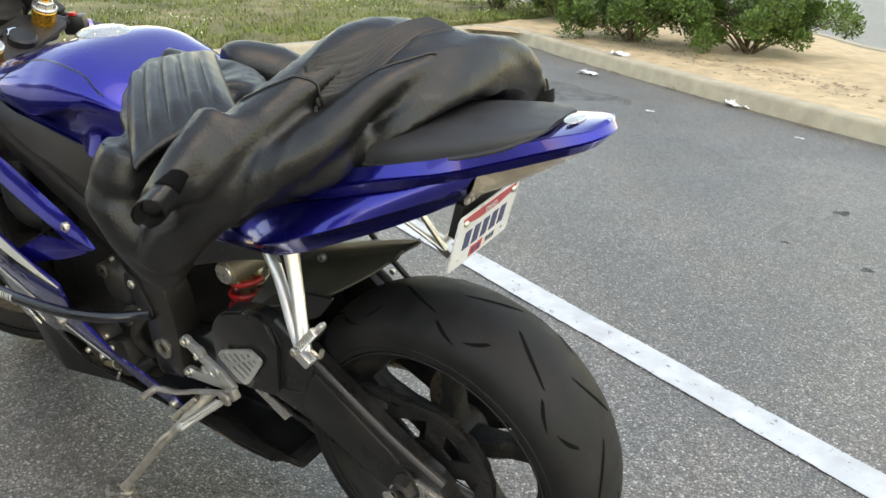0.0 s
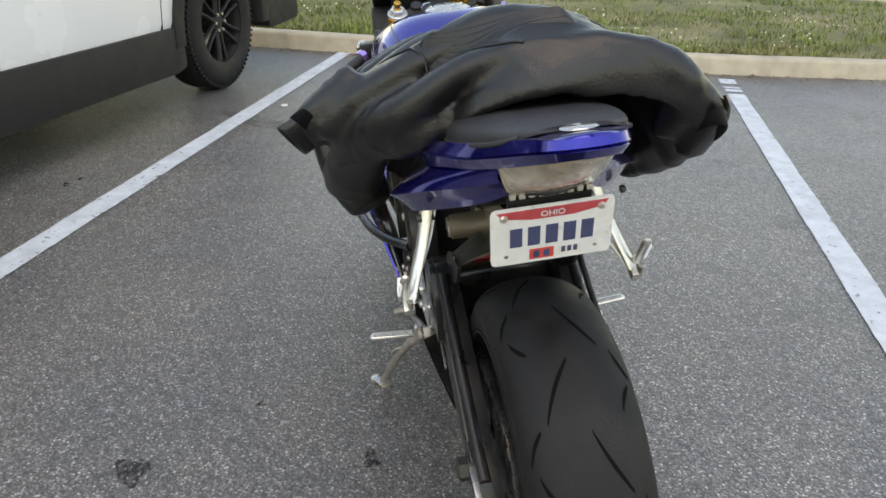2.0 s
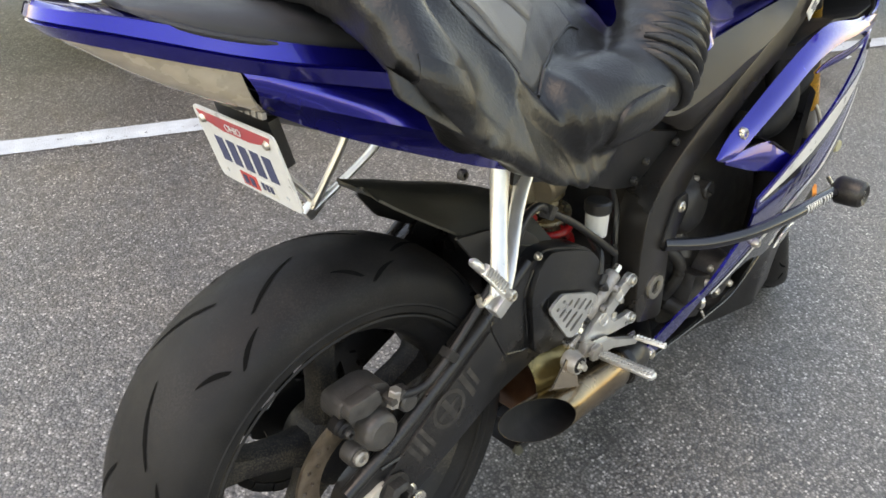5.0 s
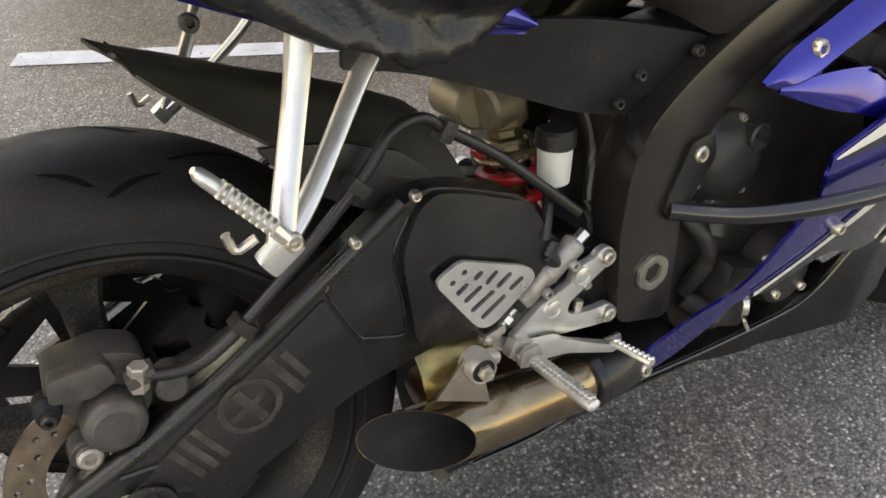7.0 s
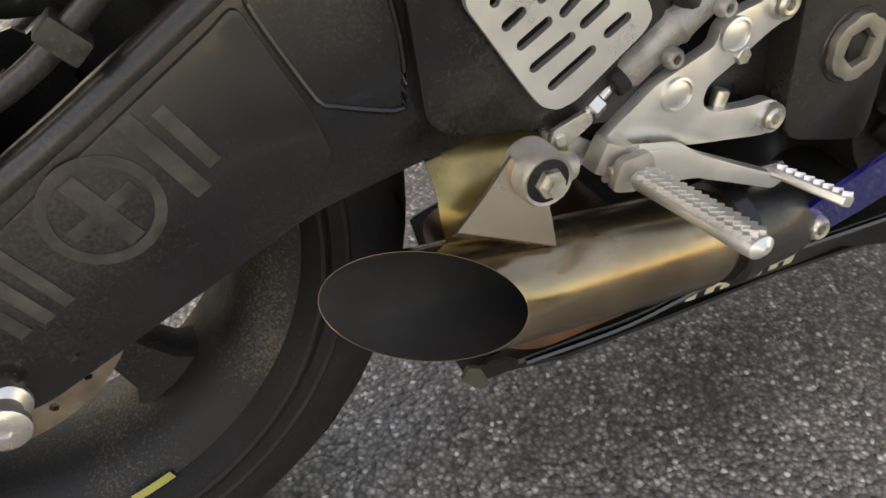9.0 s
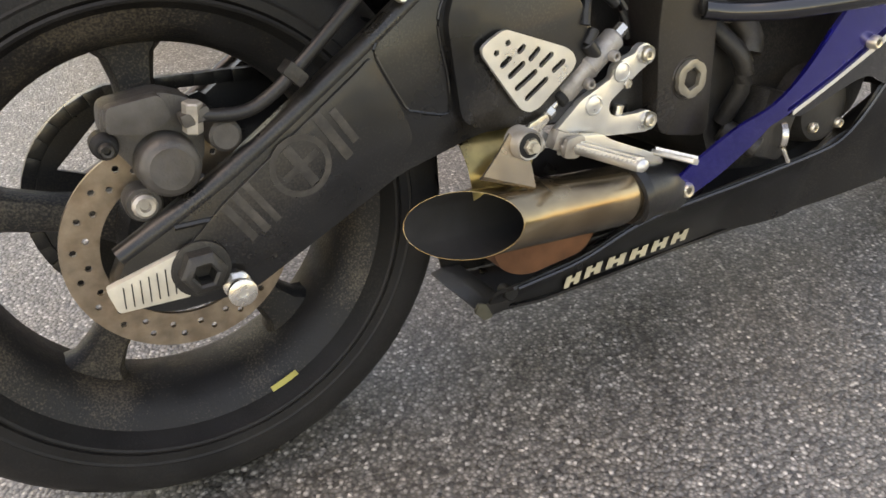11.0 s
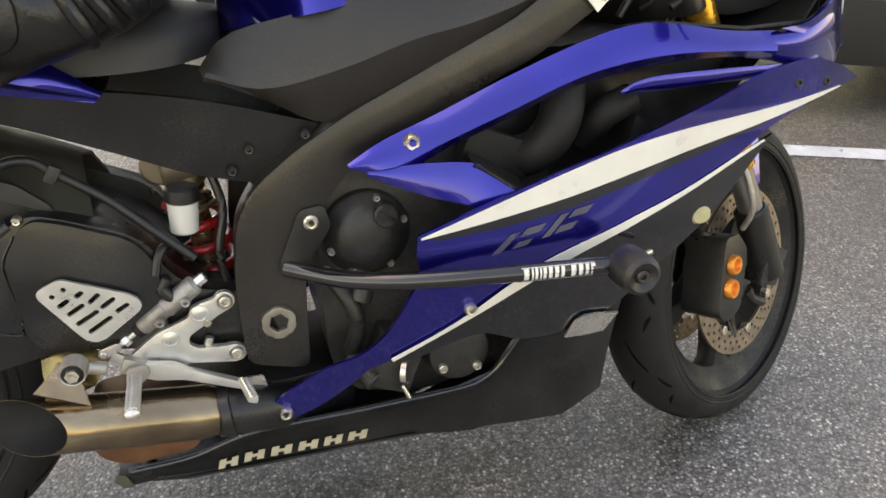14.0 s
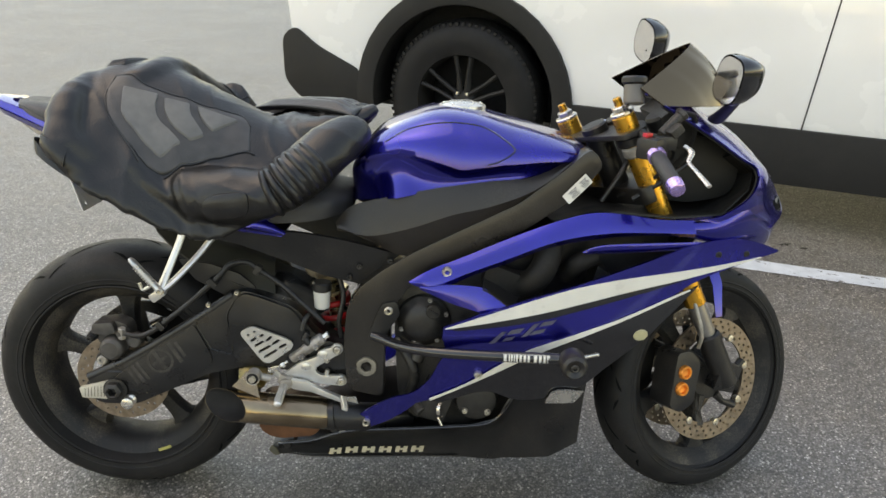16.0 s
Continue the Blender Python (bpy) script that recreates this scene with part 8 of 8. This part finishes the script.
prism(bm, [(-0.9, 0.3), (-0.9, 0.5), (4.3, 0.5), (4.3, 0.3)], SIDE_Y + 0.30, SIDE_Y + WID - 0.30)
part("car_underbody", bm, DULL_BLACK, car, "dark underbody")
for cx, cy, s in ((REAR_X, SIDE_Y + 0.125, -1), (FRONT_X, SIDE_Y + 0.125, -1), (REAR_X, SIDE_Y + WID - 0.125, 1), (FRONT_X, SIDE_Y + WID - 0.125, 1)):
    m = Matrix.Translation((cx, cy, HUB))
    bm = bmesh.new()
    lathe(bm, [(0.25, -0.105), (0.30, -0.12), (0.36, -0.118), (0.402, -0.10), (WR, -0.07), (WR + 0.003, 0), (WR, 0.07), (0.402, 0.10), (0.36, 0.118), (0.30, 0.12), (0.25, 0.105), (0.245, 0)], 64, m, closed=True)
    for k in range(72):
        a = 2 * math.pi * k / 72
        for h in (-0.085, 0.085):
            box(bm, m @ Vector((0.4035 * math.cos(a), h, 0.4035 * math.sin(a))), (0.018, 0.045, 0.016), (0, -math.degrees(a), 0), 0.1)
    tyre = part("car_wheel", bm, RUBBER, car, "black tyre on a gloss black rim")
    bm = bmesh.new()
    lathe(bm, [(0.252, s * 0.10), (0.245, s * 0.085), (0.235, s * 0.03), (0.235, s * -0.08), (0.25, s * -0.1), (0.255, 0)], 48, m, closed=True)
    lathe(bm, [(0.0, s * 0.085), (0.035, s * 0.085), (0.06, s * 0.075), (0.075, s * 0.05), (0.075, s * 0.0)], 30, m)
    for k in range(6):
        a = radians(60 * k + 30)
        rm = m @ Matrix.Rotation(-a, 4, "Y")
        for off in (-0.022, 0.022):
            tube(bm, [rm @ Vector((0.05, s * 0.07, off)), rm @ Vector((0.15, s * 0.078, off * 1.3)), rm @ Vector((0.243, s * 0.085, off * 2.0))], [0.02, 0.016, 0.018], 8, 8, 0.7)
    rimc = part("car_rim", bm, CAR_BLACK, tyre, "gloss black twin spoke rim")
    bm = bmesh.new()
    for k in range(6):
        a = radians(60 * k)
        lathe(bm, [(0.0, s * 0.10), (0.009, s * 0.098), (0.010, s * 0.07)], 8, m @ Matrix.Translation((0.055 * math.cos(a), 0, 0.055 * math.sin(a))))
    each("wheel_nut", bm, BOLT, rimc)

# ---- plants ----
def grass():
    """Short uneven lawn with clover, on the strip behind the kerb."""
    rng = random.Random(5)
    a, b = smooth_line(inset(KERB_FRONT, 0.17), 120), smooth_line(inset(FAR_KERB, -0.17), 120)
    verts, faces = [], []
    fv, ff = [], []
    for _ in range(95000):
        i = rng.random() * 119
        k, f = int(i), i - int(i)
        t = rng.random() ** 1.5
        p = (a[k] * (1 - f) + a[min(k + 1, 119)] * f) * (1 - t) + (b[k] * (1 - f) + b[min(k + 1, 119)] * f) * t
        if p[1] > 4.0:
            continue
        patch = noise.noise(Vector((p[0] * 0.9, p[1] * 0.9, 0))) + 0.5 * noise.noise(Vector((p[0] * 3, p[1] * 3, 4)))
        if patch < -0.14 and rng.random() < 0.82:
            continue
        z = 0.118 + 0.04 * math.sin(math.pi * t)
        h, w, d = rng.uniform(0.02, 0.06), rng.uniform(0.003, 0.007), rng.uniform(0, 6.283)
        bend = h * rng.uniform(0.2, 0.9)
        base = len(verts)
        cx, sx = math.cos(d), math.sin(d)
        verts += [(p[0] - sx * w, p[1] + cx * w, z), (p[0] + sx * w, p[1] - cx * w, z), (p[0] + cx * bend * 0.4 + sx * w * 0.7, p[1] + sx * bend * 0.4 - cx * w * 0.7, z + h * 0.6), (p[0] + cx * bend * 0.4 - sx * w * 0.7, p[1] + sx * bend * 0.4 + cx * w * 0.7, z + h * 0.6), (p[0] + cx * bend, p[1] + sx * bend, z + h)]
        faces += [(base, base + 1, base + 2, base + 3), (base + 3, base + 2, base + 4)]
        if rng.random() < 0.02 and noise.noise(Vector((p[0] * 1.1, p[1] * 1.1, 9))) > 0.12:
            r, zz = rng.uniform(0.006, 0.011), z + rng.uniform(0.04, 0.075)
            c = len(fv)
            fv += [(p[0] + r, p[1], zz), (p[0], p[1] + r, zz), (p[0] - r, p[1], zz), (p[0], p[1] - r, zz), (p[0], p[1], zz + r), (p[0], p[1], zz - r)]
            ff += [(c, c + 1, c + 4), (c + 1, c + 2, c + 4), (c + 2, c + 3, c + 4), (c + 3, c, c + 4), (c + 1, c, c + 5), (c + 2, c + 1, c + 5), (c + 3, c + 2, c + 5), (c, c + 3, c + 5)]
    for name, v, f, mt, label in (("grass", verts, faces, GRASS, "short patchy yellow green grass"), ("clover_flowers", fv, ff, CLOVER, "small white clover flowers in the grass")):
        me = bpy.data.meshes.new(name)
        me.from_pydata(v, [], f)
        me.materials.append(mt)
        tagged(new(name, me), label, name.split("_")[0], kind="stuff")


grass()


def shrub(x, y, w, d, h, seed, leaves):
    """A loose evergreen shrub: stems, and many small leaves in clumps."""
    rng = random.Random(seed)
    ob = thing("shrub", "loose bright green shrub in a sandy bed", "shrub", "shrubs in the bed", m=Matrix.Translation((x, y, 0.12)))
    tips = []
    bm = bmesh.new()
    for k in range(16):
        a, e = rng.uniform(0, 6.283), rng.uniform(0.25, 1.0)
        tip = Vector((math.cos(a) * w * 0.5 * e, math.sin(a) * d * 0.5 * e, h * rng.uniform(0.45, 0.95) * (1.15 - 0.5 * e)))
        mid = Vector((tip.x * 0.45 + rng.uniform(-0.05, 0.05), tip.y * 0.45, tip.z * 0.55))
        tube(bm, [Vector((rng.uniform(-0.06, 0.06), rng.uniform(-0.06, 0.06), -0.02)), mid, tip], [0.014, 0.009, 0.004], 6, 8)
        for q in range(4):
            t2 = mid.lerp(tip, rng.uniform(0.1, 1.0)) + Vector((rng.gauss(0, 0.13) * w, rng.gauss(0, 0.13) * d, rng.gauss(0.02, 0.10) * h))
            t2.z = max(0.05, t2.z)
            tube(bm, [mid.lerp(tip, 0.5), t2], [0.005, 0.002], 5)
            tips.append((t2, rng.uniform(0.07, 0.17)))
    part("stem", bm, BARK, ob, "thin brown stems")
    verts, faces = [], []
    for _ in range(leaves):
        c, r = rng.choice(tips)
        u = Vector((rng.gauss(0, 1), rng.gauss(0, 1), rng.gauss(0, 0.8))).normalized() * r * rng.random() ** 0.4
        p = c + u
        if p.z < 0.02:
            continue
        out = (u.normalized() * 0.8 + Vector((rng.uniform(-0.6, 0.6), rng.uniform(-0.6, 0.6), rng.uniform(-0.1, 0.9)))).normalized()
        side = out.cross(Vector((rng.uniform(-1, 1), rng.uniform(-1, 1), 1))).normalized()
        l = rng.uniform(0.028, 0.052)
        b = len(verts)
        nrm = out.cross(side) * l * 0.12
        for q in (p, p + out * l * 0.5 + side * l * 0.28 + nrm, p + out * l, p + out * l * 0.5 - side * l * 0.28 + nrm):
            verts.append(tuple(q))
        faces.append((b, b + 1, b + 2, b + 3))
    me = bpy.data.meshes.new("foliage")
    me.from_pydata(verts, [], faces)
    me.materials.append(LEAF)
    f = new("foliage", me)
    f.parent = ob
    f["label"] = "small pointed bright green leaves"
    return ob


shrub(1.05, -7.25, 1.7, 1.5, 0.85, 1, 21000)
shrub(2.25, -7.15, 1.5, 1.4, 0.95, 2, 20000)
shrub(3.45, -8.1, 1.3, 1.3, 0.85, 3, 14000)
shrub(4.75, -8.6, 1.2, 1.2, 0.75, 4, 11000)

# dry twigs and leaf litter along the kerbs
def debris(name, line, count, spread, z, label, seed, lo=0.0, hi=1.0):
    rng = random.Random(seed)
    pts = smooth_line(line, 200)
    bm = bmesh.new()
    for _ in range(count):
        p = pts[int(rng.uniform(lo, hi) * 199)]
        x, y = p[0] + rng.gauss(0, spread), p[1] + rng.gauss(0, spread)
        l, a = rng.uniform(0.008, 0.035), rng.uniform(0, 6.283)
        w = l * rng.uniform(0.15, 0.5)
        q = [(x + math.cos(a) * l, y + math.sin(a) * l), (x - math.sin(a) * w, y + math.cos(a) * w), (x - math.cos(a) * l, y - math.sin(a) * l), (x + math.sin(a) * w, y - math.cos(a) * w)]
        zz = z + rng.uniform(0.003, 0.012)
        bm.faces.new([bm.verts.new((*c, zz + rng.uniform(-0.002, 0.006))) for c in q])
    tagged(part(name, bm, TWIG), label, "leaf litter", kind="stuff")


debris("leaf_litter", inset(KERB_FRONT, -0.06), 700, 0.05, 0.0, "dry leaves and twigs along the kerb", 3, 0.35, 1)
debris("bed_litter", inset(KERB_SIDE[2:6], 1.0), 900, 0.35, 0.14, "dry brown leaf litter under the shrubs", 4)
debris("kerb_litter", inset(KERB_SIDE[1:], -0.05), 400, 0.03, 0.0, "sand and crumbs along the kerb", 6)

# litter
def rag(name, x, y, z, r, label, category, seed, material=None, flat=0.25):
    """A crumpled scrap."""
    rng = random.Random(seed)
    bm = bmesh.new()
    n = 9
    vs = [[bm.verts.new((x + (i / (n - 1) - 0.5) * 2 * r + rng.uniform(-0.1, 0.1) * r, y + (j / (n - 1) - 0.5) * r * 1.2 + rng.uniform(-0.1, 0.1) * r, z + 0.006 + flat * r * abs(noise.noise(Vector((i * 0.9, j * 0.9, seed)))))) for j in range(n)] for i in range(n)]
    grid_faces(bm, vs)
    tagged(part(name, bm, material or LITTER), label, category)


rag("crushed_bottle", 2.07, -5.59, 0.0, 0.09, "crushed clear plastic bottle on the asphalt", "litter", 1, flat=0.5)
rag("paper_scrap", 1.11, -4.48, 0.0, 0.035, "white paper scrap lying flat on asphalt", "litter", 2, flat=0.1)
rag("plastic_bag", 0.64, -5.20, 0.0, 0.10, "crumpled white and blue plastic bag by the kerb", "litter", 3, flat=0.7)
rag("paper_scrap", 0.07, -4.43, 0.0, 0.03, "small white scrap on the asphalt", "litter", 4, flat=0.1)
rag("plastic_scrap", 1.95, -6.05, 0.135, 0.09, "white scrap resting on the kerb top", "litter", 5, flat=0.6)
rag("paper_scrap", 3.66, 0.62, 0.0, 0.03, "white scrap on the asphalt beside the line", "litter", 6, flat=0.15)
bm = bmesh.new()
tube(bm, [(4.62, -1.86, 0.048), (4.60, -1.95, 0.045), (4.58, -2.04, 0.042), (4.58, -2.03, 0.042), (4.615, -1.87, 0.047)], [0.045, 0.041, 0.036, 0.033, 0.042], 20, cap=False)
cupob = part("plastic_cup", bm, LITTER)
tagged(cupob, "clear plastic cup lying on its side by the kerb", "cup")
# dark oil spots and wide faint stains on the asphalt
def stain_material(name, color, rough, cover):
    """A thin film that lets the stones show through in places."""
    m = mat(name, color, rough, 0, 0, 0.4, 30, 0.5, 300)
    nt = m.node_tree
    tc, n1, rp = nt.nodes.new("ShaderNodeTexCoord"), nt.nodes.new("ShaderNodeTexNoise"), nt.nodes.new("ShaderNodeMapRange")
    n1.inputs["Scale"].default_value, n1.inputs["Detail"].default_value = (60 if cover > 0.5 else 9), 8
    rp.inputs[1].default_value, rp.inputs[2].default_value, rp.inputs[4].default_value = 0.34, 0.60, cover
    nt.links.new(tc.outputs["Object"], n1.inputs["Vector"])
    nt.links.new(n1.outputs[0], rp.inputs[0])
    nt.links.new(rp.outputs[0], nt.nodes["Principled BSDF"].inputs["Alpha"])
    return m


OIL = stain_material("oil stain", (0.02, 0.019, 0.018), 0.55, 0.85)
WIDE_STAIN = stain_material("wide stain", (0.035, 0.033, 0.03), 0.5, 0.26)


def spot(x, y, rx, ry, ang, seed):
    bm = bmesh.new()
    rng = random.Random(seed)
    n = 22
    ring = []
    for k in range(n):
        a = 2 * math.pi * k / n
        f = 1 + 0.22 * math.sin(3 * a + seed) + 0.12 * math.sin(5 * a + 2 * seed) + rng.uniform(-0.08, 0.08)
        px, py = rx * f * math.cos(a), ry * f * math.sin(a)
        c, s = math.cos(ang), math.sin(ang)
        ring.append(bm.verts.new((x + px * c - py * s, y + px * s + py * c, 0.002)))
    bm.faces.new(ring)
    tagged(part("oil_stain", bm, WIDE_STAIN if rx > 0.1 else OIL), "faint wide dark stain on the asphalt" if rx > 0.1 else "dark dried oil stain on the asphalt", "stain", kind="structure")


for i, q in enumerate(((0.41, 0.83, 0.045, 0.035, 0.5), (0.39, 0.29, 0.03, 0.02, 0), (0.63, 0.56, 0.012, 0.010, 0), (2.40, 1.47, 0.018, 0.01, 0), (-0.37, -2.96, 0.05, 0.03, 1), (-0.55, -2.26, 0.03, 0.02, 0), (-0.22, -2.36, 0.02, 0.015, 0), (2.33, 1.51, 0.03, 0.012, 0.3), (2.2, -4.5, 0.55, 0.22, -0.5), (1.75, -4.72, 0.45, 0.2, -0.4), (3.3, 0.72, 0.35, 0.09, 0.9))):
    spot(*q, i)
